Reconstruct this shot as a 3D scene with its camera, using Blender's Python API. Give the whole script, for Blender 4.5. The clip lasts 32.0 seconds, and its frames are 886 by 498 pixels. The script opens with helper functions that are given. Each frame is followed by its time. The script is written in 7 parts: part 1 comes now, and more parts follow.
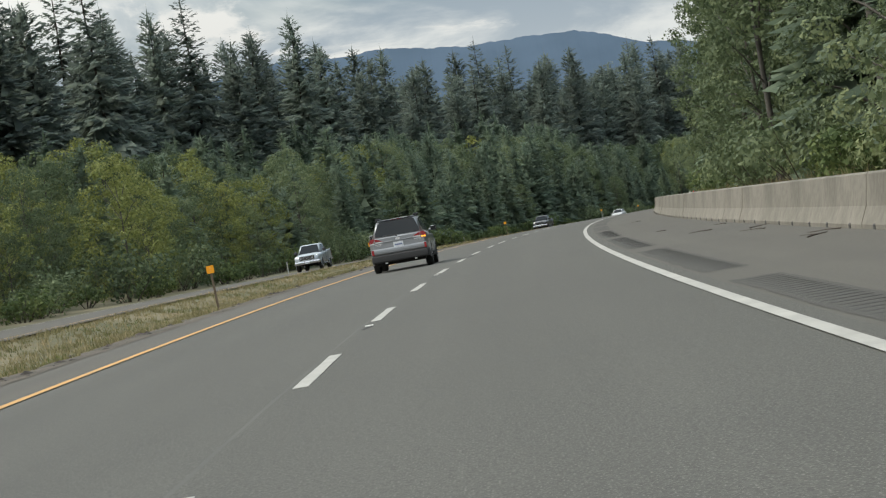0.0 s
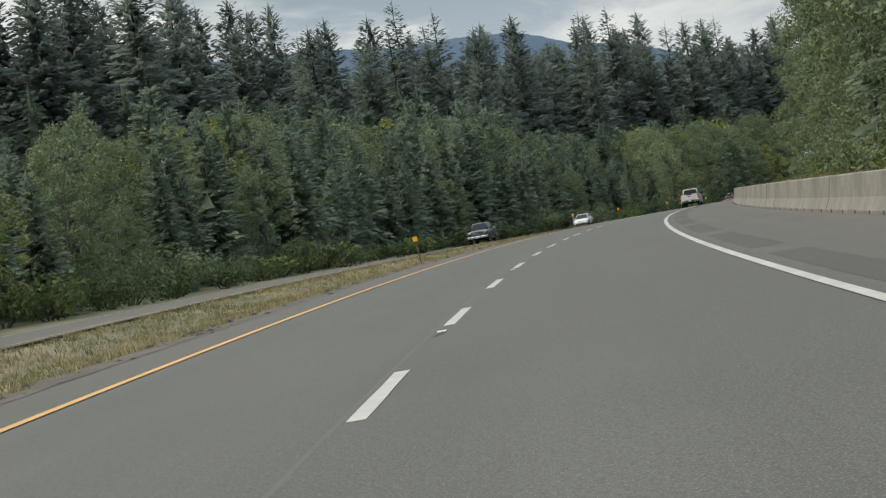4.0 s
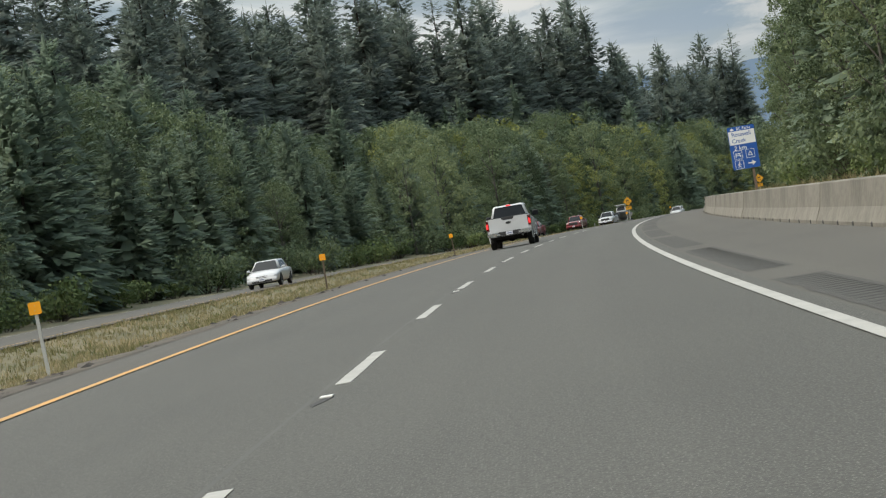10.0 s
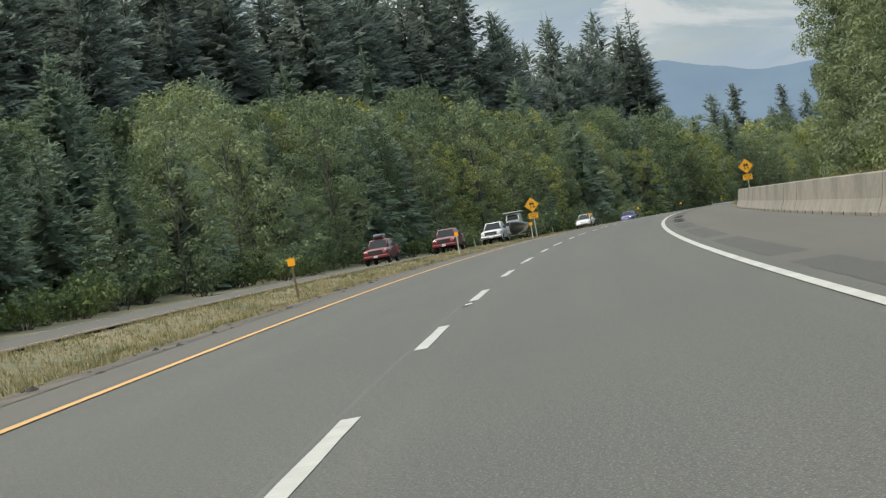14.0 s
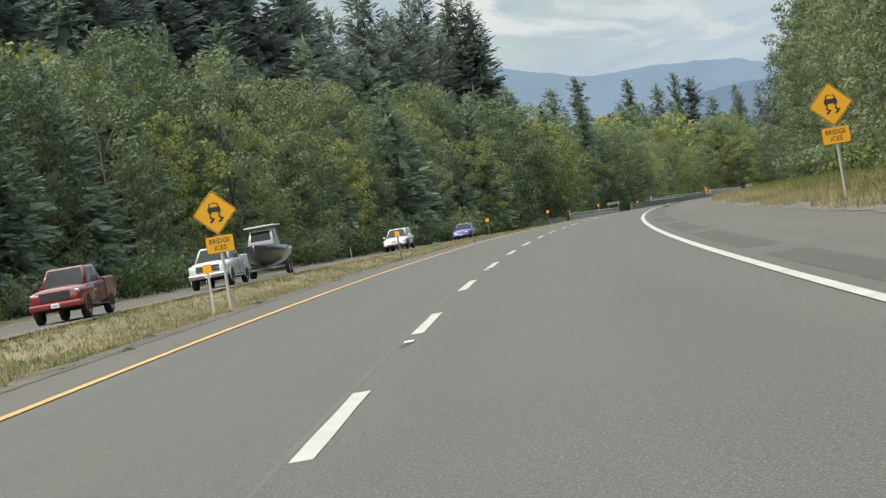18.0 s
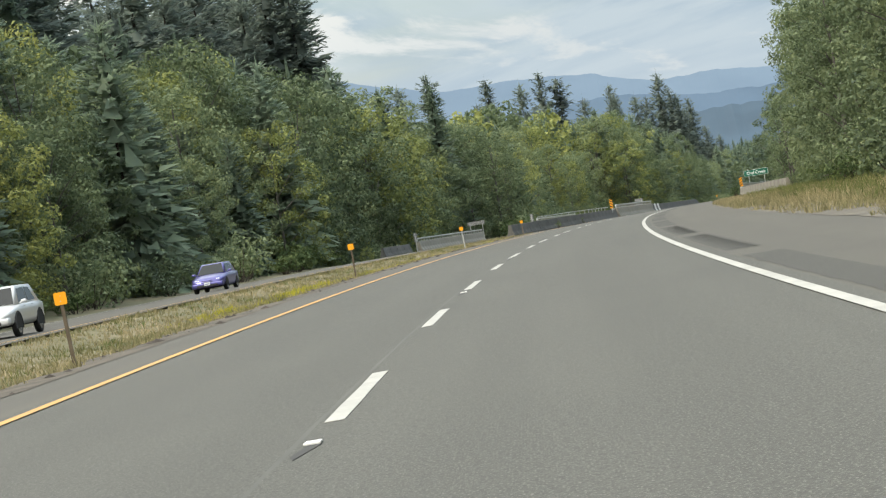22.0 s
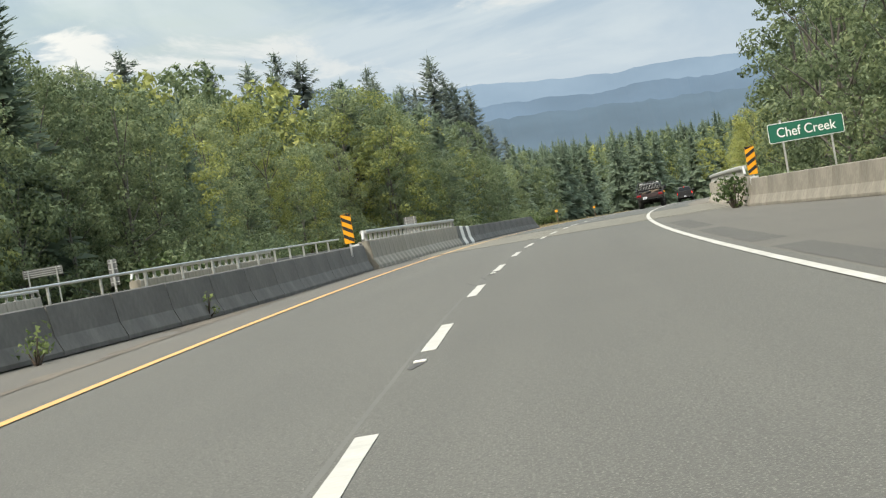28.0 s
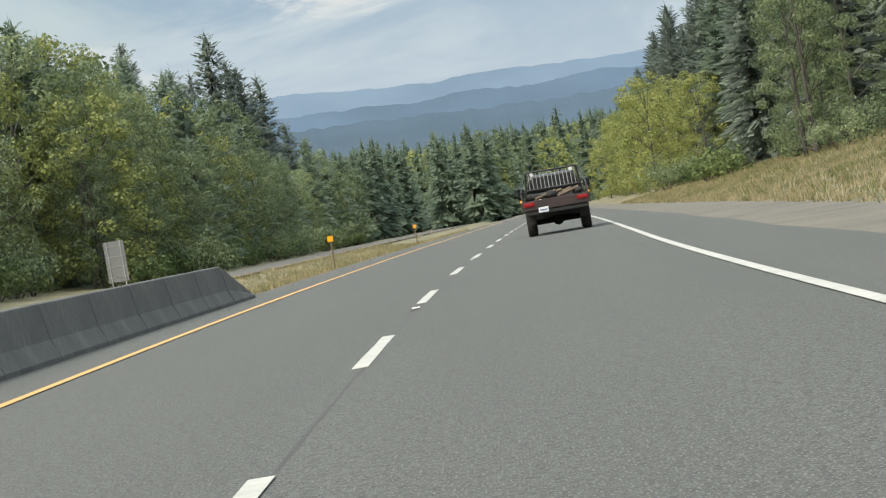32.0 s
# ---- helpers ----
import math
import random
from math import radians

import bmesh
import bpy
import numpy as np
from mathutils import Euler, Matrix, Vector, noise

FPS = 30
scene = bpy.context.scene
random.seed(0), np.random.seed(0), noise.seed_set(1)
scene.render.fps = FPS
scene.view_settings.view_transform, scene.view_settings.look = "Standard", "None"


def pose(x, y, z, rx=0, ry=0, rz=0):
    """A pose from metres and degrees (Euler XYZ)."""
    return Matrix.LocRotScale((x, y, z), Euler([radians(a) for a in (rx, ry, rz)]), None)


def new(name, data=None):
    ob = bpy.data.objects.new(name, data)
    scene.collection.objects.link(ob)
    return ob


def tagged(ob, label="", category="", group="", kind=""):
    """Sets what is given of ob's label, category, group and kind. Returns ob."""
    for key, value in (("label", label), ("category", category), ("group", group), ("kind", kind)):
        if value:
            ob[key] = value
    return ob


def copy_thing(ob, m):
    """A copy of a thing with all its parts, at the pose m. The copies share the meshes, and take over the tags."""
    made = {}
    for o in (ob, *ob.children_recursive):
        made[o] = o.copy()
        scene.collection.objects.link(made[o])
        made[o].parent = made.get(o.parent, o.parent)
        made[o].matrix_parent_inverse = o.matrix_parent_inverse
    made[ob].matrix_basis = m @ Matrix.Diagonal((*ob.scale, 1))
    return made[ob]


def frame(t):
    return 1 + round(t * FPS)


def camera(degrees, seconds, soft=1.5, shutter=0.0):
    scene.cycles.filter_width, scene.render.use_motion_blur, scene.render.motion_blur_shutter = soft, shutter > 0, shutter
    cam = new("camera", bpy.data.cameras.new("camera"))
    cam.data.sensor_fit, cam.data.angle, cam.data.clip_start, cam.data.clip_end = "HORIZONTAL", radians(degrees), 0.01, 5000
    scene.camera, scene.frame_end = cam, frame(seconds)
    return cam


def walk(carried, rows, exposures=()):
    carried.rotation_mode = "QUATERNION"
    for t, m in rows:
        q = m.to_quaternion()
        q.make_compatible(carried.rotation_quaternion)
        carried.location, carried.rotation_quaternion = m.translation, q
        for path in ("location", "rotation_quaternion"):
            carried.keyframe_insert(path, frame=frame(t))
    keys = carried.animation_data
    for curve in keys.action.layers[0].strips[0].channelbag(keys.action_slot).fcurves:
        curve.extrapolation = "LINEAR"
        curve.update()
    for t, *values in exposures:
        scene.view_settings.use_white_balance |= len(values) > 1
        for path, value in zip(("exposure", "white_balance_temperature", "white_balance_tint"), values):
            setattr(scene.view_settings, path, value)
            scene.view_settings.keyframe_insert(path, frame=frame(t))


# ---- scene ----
cam = camera(21.0, 32.0, soft=1.25)
# seconds, x, y, z, pitch up, lean to the right, yaw to the left
ROWS = [
    (0.0, 1.602, 4.932, 1.173, -0.092, 10.01, 0.348),
    (0.5, 1.792, 17.555, 1.276, -0.089, 9.99, 0.251),
    (1.0, 2.077, 30.203, 1.371, -0.063, 9.98, 0.189),
    (1.5, 2.339, 42.794, 1.499, -0.142, 9.98, 0.175),
    (2.0, 2.697, 55.409, 1.618, -0.207, 9.98, 0.111),
    (2.5, 3.051, 67.812, 1.702, -0.220, 9.96, -0.089),
    (3.0, 3.498, 80.240, 1.780, -0.233, 9.94, -0.411),
    (3.5, 4.039, 92.690, 1.850, -0.241, 9.93, -0.821),
    (4.0, 4.674, 105.164, 1.914, -0.246, 9.91, -1.297),
    (4.5, 5.404, 117.661, 1.971, -0.253, 9.91, -1.822),
    (5.0, 6.231, 130.179, 2.022, -0.303, 9.89, -2.407),
    (5.5, 7.287, 142.624, 2.071, -0.334, 9.96, -2.967),
    (6.0, 8.438, 155.088, 2.112, -0.375, 10.04, -3.527),
    (6.5, 9.727, 167.550, 2.147, -0.382, 10.05, -4.053),
    (7.0, 11.113, 180.027, 2.175, -0.400, 10.07, -4.514),
    (7.5, 12.559, 192.462, 2.198, -0.423, 10.03, -4.948),
    (8.0, 14.102, 204.911, 2.215, -0.471, 9.98, -5.332),
    (8.5, 15.741, 217.555, 2.213, -0.494, 10.04, -5.748),
    (9.0, 17.480, 230.210, 2.202, -0.536, 10.04, -6.217),
    (9.5, 19.336, 242.878, 2.199, -0.527, 9.93, -6.667),
    (10.0, 21.294, 255.554, 2.188, -0.565, 9.83, -7.072),
    (10.5, 23.374, 268.582, 2.158, -0.580, 9.93, -7.496),
    (11.0, 25.562, 281.617, 2.121, -0.619, 10.02, -7.886),
    (11.5, 27.772, 294.306, 2.081, -0.650, 9.94, -8.241),
    (12.0, 30.084, 307.001, 2.033, -0.699, 9.86, -8.605),
    (12.5, 32.435, 319.739, 1.983, -0.692, 9.89, -8.965),
    (13.0, 34.888, 332.481, 1.923, -0.746, 9.93, -9.350),
    (13.5, 37.507, 345.415, 1.853, -0.810, 10.02, -9.703),
    (14.0, 40.234, 358.351, 1.773, -0.839, 10.12, -10.100),
    (14.5, 43.109, 371.327, 1.687, -0.886, 10.02, -10.581),
    (15.0, 46.092, 384.304, 1.592, -0.947, 9.99, -11.119),
    (15.5, 49.183, 397.279, 1.488, -1.013, 9.95, -11.678),
    (16.0, 52.383, 410.253, 1.377, -1.081, 9.92, -12.246),
    (16.5, 55.694, 423.222, 1.257, -1.150, 9.89, -12.805),
    (17.0, 59.113, 436.188, 1.130, -1.239, 9.83, -13.326),
    (17.5, 62.601, 448.852, 1.000, -1.303, 9.83, -13.802),
    (18.0, 66.194, 461.511, 0.863, -1.352, 9.88, -14.262),
    (18.5, 69.825, 473.914, 0.709, -1.370, 9.92, -14.730),
    (19.0, 73.560, 486.311, 0.548, -1.366, 10.01, -15.193),
    (19.5, 77.396, 498.670, 0.402, -1.359, 9.94, -15.673),
    (20.0, 81.335, 511.020, 0.249, -1.386, 9.90, -16.135),
    (20.5, 85.474, 523.710, 0.056, -1.409, 9.89, -16.548),
    (21.0, 89.721, 536.389, -0.145, -1.439, 9.86, -16.929),
    (21.5, 94.005, 548.952, -0.337, -1.476, 9.91, -17.367),
    (22.0, 98.395, 561.501, -0.537, -1.512, 9.93, -17.805),
    (22.5, 102.836, 573.949, -0.754, -1.602, 9.88, -18.233),
    (23.0, 107.381, 586.380, -0.979, -1.630, 9.84, -18.702),
    (23.5, 112.060, 598.773, -1.201, -1.658, 9.83, -19.140),
    (24.0, 116.843, 611.149, -1.431, -1.662, 9.82, -19.580),
    (24.5, 121.831, 623.858, -1.687, -1.696, 9.83, -20.009),
    (25.0, 126.930, 636.547, -1.950, -1.732, 9.84, -20.440),
    (25.5, 132.141, 649.214, -2.224, -1.770, 9.85, -20.888),
    (26.0, 137.463, 661.856, -2.505, -1.812, 9.86, -21.352),
    (26.5, 142.898, 674.473, -2.796, -1.859, 9.87, -21.833),
    (27.0, 148.444, 687.064, -3.096, -1.899, 9.88, -22.422),
    (27.5, 154.129, 699.524, -3.410, -1.966, 9.87, -22.949),
    (28.0, 159.926, 711.955, -3.733, -2.027, 9.86, -23.489),
    (28.5, 165.821, 724.386, -4.043, -2.048, 9.78, -24.026),
    (29.0, 171.827, 736.786, -4.362, -2.091, 9.71, -24.546),
    (29.5, 177.953, 749.041, -4.701, -2.148, 9.73, -25.058),
    (30.0, 184.189, 761.263, -5.049, -2.201, 9.74, -25.560),
    (30.5, 190.565, 773.557, -5.410, -2.314, 9.76, -26.101),
    (31.0, 197.050, 785.815, -5.780, -2.358, 9.80, -26.667),
    (31.5, 203.468, 797.645, -6.154, -2.531, 9.81, -27.260),
    (32.0, 209.990, 809.439, -6.536, -2.458, 9.84, -27.837),
]
EXPOSURES = [(0.0, -0.18, 6700, 6), (8.0, -0.13, 6750, 7), (13.0, 0.05, 6800, 6), (19.0, 0.42, 6950, 6), (26.0, 0.52, 7050, 6), (30.0, 0.62, 7250, 7), (32.0, 0.42, 6950, 6)]
walk(cam, [(t, pose(x, y, z, 90 + pitch, 0, yaw) @ pose(0, 0, 0, 0, 0, -lean)) for t, x, y, z, pitch, lean, yaw in ROWS], EXPOSURES)

# ---------------------------------------------------------------- sky and sun
SUN_UP, SUN_TURN = 50.0, 246.0
world = bpy.data.worlds.new("sky")
scene.world = world
world.use_nodes = True
wn, wl = world.node_tree.nodes, world.node_tree.links
wn.clear()


def wnode(kind, **values):
    n = wn.new(kind)
    for key, value in values.items():
        n.inputs[key].default_value = value
    return n


sky = wn.new("ShaderNodeTexSky")
sky.sky_type, sky.sun_disc = "NISHITA", False
sky.sun_elevation, sky.sun_rotation = radians(SUN_UP), radians(SUN_TURN)
sky.air_density, sky.dust_density, sky.ozone_density = 1.0, 1.5, 1.0
coords = wn.new("ShaderNodeTexCoord")
parts = wn.new("ShaderNodeSeparateXYZ")
wl.new(coords.outputs["Generated"], parts.inputs[0])
# a flat cloud deck overhead: the direction is divided by its height
lift = wn.new("ShaderNodeMath")
lift.operation = "MAXIMUM"
lift.inputs[1].default_value = 0.0
wl.new(parts.outputs["Z"], lift.inputs[0])
deck = wn.new("ShaderNodeMath")
deck.operation = "ADD"
deck.inputs[1].default_value = 0.13
wl.new(lift.outputs[0], deck.inputs[0])
flat = []
for axis in ("X", "Y"):
    d = wn.new("ShaderNodeMath")
    d.operation = "DIVIDE"
    wl.new(parts.outputs[axis], d.inputs[0])
    wl.new(deck.outputs[0], d.inputs[1])
    flat.append(d)
plane = wn.new("ShaderNodeCombineXYZ")
wl.new(flat[0].outputs[0], plane.inputs[0])
wl.new(flat[1].outputs[0], plane.inputs[1])
wl.new(parts.outputs["Z"], plane.inputs[2])


def cloud_noise(scale, detail, rough, distort, low, high, stretch=None):
    """stretch: heaps of cloud standing over the horizon, wider than high, in place of the flat deck."""
    n = wnode("ShaderNodeTexNoise", Scale=scale, Detail=detail, Roughness=rough, Distortion=distort)
    source = plane.outputs[0]
    if stretch:
        k = wn.new("ShaderNodeVectorMath")
        k.operation = "MULTIPLY"
        k.inputs[1].default_value = stretch
        wl.new(coords.outputs["Generated"], k.inputs[0])
        source = k.outputs[0]
    wl.new(source, n.inputs["Vector"])
    r = wn.new("ShaderNodeMapRange")
    r.interpolation_type = "SMOOTHSTEP"
    r.inputs["From Min"].default_value, r.inputs["From Max"].default_value = low, high
    wl.new(n.outputs["Fac"], r.inputs["Value"])
    return r


def wmix(fac, a, b):
    m = wn.new("ShaderNodeMix")
    m.data_type = "RGBA"
    wl.new(fac, m.inputs["Factor"])
    for sock, value in (("A", a), ("B", b)):
        target = [i for i in m.inputs if i.name == sock and i.type == "RGBA"][0]
        if isinstance(value, tuple):
            target.default_value = (*value, 1)
        else:
            wl.new(value, target)
    return [o for o in m.outputs if o.type == "RGBA"][0]


cover = cloud_noise(0.55, 5.0, 0.55, 0.3, 0.30, 0.52)
body = cloud_noise(1.0, 8.0, 0.58, 0.7, 0.40, 0.60, (6.0, 6.0, 20.0))
puffs = cloud_noise(1.0, 9.0, 0.60, 0.5, 0.54, 0.64, (11.0, 11.0, 34.0))
gain = wn.new("ShaderNodeVectorMath")
gain.operation = "SCALE"
gain.inputs["Scale"].default_value = 0.085
wl.new(sky.outputs[0], gain.inputs[0])
east = wn.new("ShaderNodeMapRange")
east.interpolation_type = "SMOOTHSTEP"
east.inputs["From Min"].default_value, east.inputs["From Max"].default_value = 0.02, 0.36
wl.new(parts.outputs["X"], east.inputs["Value"])
bright = wmix(east.outputs[0], (0.84, 0.85, 0.85), (0.35, 0.42, 0.49))
shade = wmix(east.outputs[0], (0.34, 0.41, 0.49), (0.19, 0.28, 0.39))
grey = wmix(body.outputs[0], shade, bright)
under = wmix(cover.outputs[0], gain.outputs[0], grey)
full = wmix(puffs.outputs[0], under, wmix(east.outputs[0], (0.80, 0.80, 0.80), (0.50, 0.52, 0.54)))
# a cloudy sky is brightest overhead
height = wn.new("ShaderNodeMapRange")
height.inputs["From Min"].default_value, height.inputs["From Max"].default_value = 0.10, 1.0
height.inputs["To Min"].default_value, height.inputs["To Max"].default_value = 1.15, 3.4
wl.new(parts.outputs["Z"], height.inputs["Value"])
haze = wn.new("ShaderNodeMapRange")
haze.interpolation_type = "SMOOTHSTEP"
haze.inputs["From Min"].default_value, haze.inputs["From Max"].default_value = 0.01, 0.11
haze.inputs["To Min"].default_value, haze.inputs["To Max"].default_value = 0.75, 0.0
wl.new(parts.outputs["Z"], haze.inputs["Value"])
full = wmix(haze.outputs[0], full, wmix(east.outputs[0], (0.76, 0.78, 0.80), (0.36, 0.42, 0.50)))
back = wnode("ShaderNodeBackground")
wl.new(height.outputs[0], back.inputs["Strength"])
wl.new(full, back.inputs["Color"])
wl.new(back.outputs[0], wn.new("ShaderNodeOutputWorld").inputs["Surface"])

sun = new("sun", bpy.data.lights.new("sun", "SUN"))
sun.data.energy, sun.data.angle, sun.data.color = 2.8, radians(10), (1.0, 0.94, 0.85)
sun.rotation_euler = Euler((radians(90 - SUN_UP), 0, radians(-SUN_TURN + 180)))

# ---------------------------------------------------------------- materials
def mat(name, base, rough=0.6, metal=0.0, second=None, scale=3.0, fine=40.0, amount=0.6, bump=0.0, bump_scale=60.0,
        vary=0.0, island=0.0, coat=0.0, emit=None, emit_power=0.0, through_light=0.0, spec=0.5, coords="Object"):
    m = bpy.data.materials.new(name)
    m.use_nodes = True
    n, l = m.node_tree.nodes, m.node_tree.links
    b = n["Principled BSDF"]
    b.inputs["Roughness"].default_value, b.inputs["Metallic"].default_value = rough, metal
    b.inputs["Specular IOR Level"].default_value = spec
    b.inputs["Coat Weight"].default_value = coat
    c = n.new("ShaderNodeTexCoord")
    colour = None
    if second:
        big = n.new("ShaderNodeTexNoise")
        big.inputs["Scale"].default_value, big.inputs["Detail"].default_value = scale, 6.0
        small = n.new("ShaderNodeTexNoise")
        small.inputs["Scale"].default_value, small.inputs["Detail"].default_value = fine, 4.0
        for t in (big, small):
            l.new(c.outputs[coords], t.inputs["Vector"])
        add = n.new("ShaderNodeMath")
        add.operation = "MULTIPLY_ADD"
        add.inputs[1].default_value = 0.5
        l.new(small.outputs["Fac"], add.inputs[0])
        l.new(big.outputs["Fac"], add.inputs[2])
        r = n.new("ShaderNodeMapRange")
        r.inputs["From Min"].default_value, r.inputs["From Max"].default_value = 0.55, 0.95
        r.inputs["To Max"].default_value = amount
        l.new(add.outputs[0], r.inputs["Value"])
        mix = n.new("ShaderNodeMix")
        mix.data_type = "RGBA"
        l.new(r.outputs[0], mix.inputs[0])
        mix.inputs[6].default_value, mix.inputs[7].default_value = (*base, 1), (*second, 1)
        colour = mix.outputs[2]
    if vary or island:
        hsv = n.new("ShaderNodeHueSaturation")
        if colour:
            l.new(colour, hsv.inputs["Color"])
        else:
            hsv.inputs["Color"].default_value = (*base, 1)
        total = None
        for node, sock, size in (("ShaderNodeObjectInfo", "Random", vary), ("ShaderNodeNewGeometry", "Random Per Island", island)):
            if not size:
                continue
            k = n.new("ShaderNodeMath")
            k.operation = "MULTIPLY_ADD"
            k.inputs[1].default_value, k.inputs[2].default_value = 2 * size, -size
            l.new(n.new(node).outputs[sock], k.inputs[0])
            if total:
                s = n.new("ShaderNodeMath")
                l.new(total, s.inputs[0])
                l.new(k.outputs[0], s.inputs[1])
                total = s.outputs[0]
            else:
                total = k.outputs[0]
        v = n.new("ShaderNodeMath")
        v.inputs[1].default_value = 1.0
        l.new(total, v.inputs[0])
        l.new(v.outputs[0], hsv.inputs["Value"])
        h = n.new("ShaderNodeMath")
        h.operation = "MULTIPLY_ADD"
        h.inputs[1].default_value, h.inputs[2].default_value = -0.05, 0.5
        l.new(total, h.inputs[0])
        l.new(h.outputs[0], hsv.inputs["Hue"])
        colour = hsv.outputs["Color"]
    if colour:
        l.new(colour, b.inputs["Base Color"])
    else:
        b.inputs["Base Color"].default_value = (*base, 1)
    if bump:
        t = n.new("ShaderNodeTexNoise")
        t.inputs["Scale"].default_value, t.inputs["Detail"].default_value = bump_scale, 5.0
        l.new(c.outputs[coords], t.inputs["Vector"])
        bp = n.new("ShaderNodeBump")
        bp.inputs["Strength"].default_value, bp.inputs["Distance"].default_value = bump, 0.02
        l.new(t.outputs["Fac"], bp.inputs["Height"])
        l.new(bp.outputs[0], b.inputs["Normal"])
    if emit:
        b.inputs["Emission Color"].default_value, b.inputs["Emission Strength"].default_value = (*emit, 1), emit_power
    if through_light:
        tr = n.new("ShaderNodeBsdfTranslucent")
        if colour:
            l.new(colour, tr.inputs["Color"])
        else:
            tr.inputs["Color"].default_value = (*base, 1)
        ms = n.new("ShaderNodeMixShader")
        ms.inputs[0].default_value = through_light
        l.new(b.outputs[0], ms.inputs[1])
        l.new(tr.outputs[0], ms.inputs[2])
        l.new(ms.outputs[0], n["Material Output"].inputs["Surface"])
    return m


def road_mat(name, base, worn, dark, coarse=0.0):
    """Asphalt with lane-long streaks: UV x runs along the road and y across it, in metres."""
    m = bpy.data.materials.new(name)
    m.use_nodes = True
    n, l = m.node_tree.nodes, m.node_tree.links
    b = n["Principled BSDF"]
    uv = n.new("ShaderNodeUVMap")

    def tex(sx, sy, scale, detail):
        mp = n.new("ShaderNodeMapping")
        mp.inputs["Scale"].default_value = (sx, sy, 1)
        l.new(uv.outputs[0], mp.inputs[0])
        t = n.new("ShaderNodeTexNoise")
        t.inputs["Scale"].default_value, t.inputs["Detail"].default_value = scale, detail
        l.new(mp.outputs[0], t.inputs["Vector"])
        return t.outputs["Fac"]

    def step(value, low, high, top):
        r = n.new("ShaderNodeMapRange")
        r.inputs["From Min"].default_value, r.inputs["From Max"].default_value, r.inputs["To Max"].default_value = low, high, top
        l.new(value, r.inputs["Value"])
        return r.outputs[0]

    def mix(fac, a, c):
        x = n.new("ShaderNodeMix")
        x.data_type = "RGBA"
        l.new(fac, x.inputs[0])
        for i, v in ((6, a), (7, c)):
            if isinstance(v, tuple):
                x.inputs[i].default_value = (*v, 1)
            else:
                l.new(v, x.inputs[i])
        return x.outputs[2]

    streak = step(tex(0.02, 1.1, 1.0, 4.0), 0.42, 0.68, 0.8)
    blot = step(tex(0.15, 0.5, 1.0, 6.0), 0.48, 0.75, 0.45)
    grain = step(tex(1, 1, 26.0 - 5 * coarse, 3.0), 0.38, 0.66, 0.30 + 0.4 * coarse)
    speck = step(tex(1, 1, 62.0, 2.0), 0.56, 0.66, 0.3 + 0.6 * coarse)
    c1 = mix(streak, base, worn)
    c2 = mix(blot, c1, dark)
    c3 = mix(grain, c2, tuple(0.62 * v for v in base))
    c4 = mix(speck, c3, tuple(min(1, 2.1 * v) for v in base))
    l.new(c4, b.inputs["Base Color"])
    b.inputs["Roughness"].default_value, b.inputs["Specular IOR Level"].default_value = 0.82, 0.3
    t = tex(1, 1, 45.0, 3.0)
    bp = n.new("ShaderNodeBump")
    bp.inputs["Strength"].default_value, bp.inputs["Distance"].default_value = 0.25 + 0.4 * coarse, 0.01
    l.new(t, bp.inputs["Height"])
    l.new(bp.outputs[0], b.inputs["Normal"])
    return m


ASPHALT = road_mat("aged asphalt", (0.089, 0.0870, 0.0775), (0.107, 0.1045, 0.0925), (0.069, 0.068, 0.062), 0.9)
ASPHALT_NEW = road_mat("coarse asphalt", (0.080, 0.081, 0.075), (0.095, 0.096, 0.087), (0.062, 0.066, 0.063), 2.0)
DECK = road_mat("bridge deck concrete", (0.131, 0.124, 0.101), (0.150, 0.142, 0.115), (0.092, 0.088, 0.075), 0.9)
SHOULDER = road_mat("shoulder asphalt", (0.096, 0.090, 0.078), (0.112, 0.105, 0.090), (0.073, 0.069, 0.062))
GRAVEL_PALE = mat("pale gravel", (0.150, 0.134, 0.108), 0.95, second=(0.090, 0.082, 0.070), scale=0.5, fine=14.0, amount=0.9, bump=0.6, bump_scale=30)
GRAVEL = mat("dirty gravel", (0.125, 0.106, 0.083), 0.95, second=(0.046, 0.038, 0.030), scale=0.8, fine=9.0, amount=0.9, bump=0.5, bump_scale=25)
SOIL = mat("meadow ground", (0.205, 0.168, 0.100), 0.95, second=(0.070, 0.078, 0.034), scale=0.16, fine=1.4, amount=0.9, bump=0.6, bump_scale=6)
WHITE_PAINT = mat("white road paint", (0.430, 0.420, 0.385), 0.7, second=(0.235, 0.226, 0.208), scale=1.2, fine=18, amount=0.55)
YELLOW_PAINT = mat("yellow road paint", (0.56, 0.300, 0.088), 0.7, second=(0.36, 0.24, 0.10), scale=1.2, fine=18, amount=0.6)
TUFT = mat("green grass blades", (0.115, 0.145, 0.050), 0.85, second=(0.165, 0.165, 0.065), scale=0.5, fine=3.0, amount=0.9, island=0.35, through_light=0.3, spec=0.2)
RUMBLE = road_mat("milled rumble strip", (0.070, 0.067, 0.060), (0.080, 0.077, 0.069), (0.058, 0.056, 0.051), 0.8)
MILLED = mat("milled asphalt", (0.056, 0.054, 0.050), 0.95, second=(0.038, 0.037, 0.035), scale=2.0, fine=30, amount=0.8)
CRACK = mat("crack sealant", (0.044, 0.042, 0.040), 0.8)
CONCRETE = mat("weathered concrete", (0.232, 0.214, 0.178), 0.9, second=(0.108, 0.098, 0.080), scale=0.9, fine=7, amount=0.75, bump=0.25, bump_scale=30, vary=0.07)
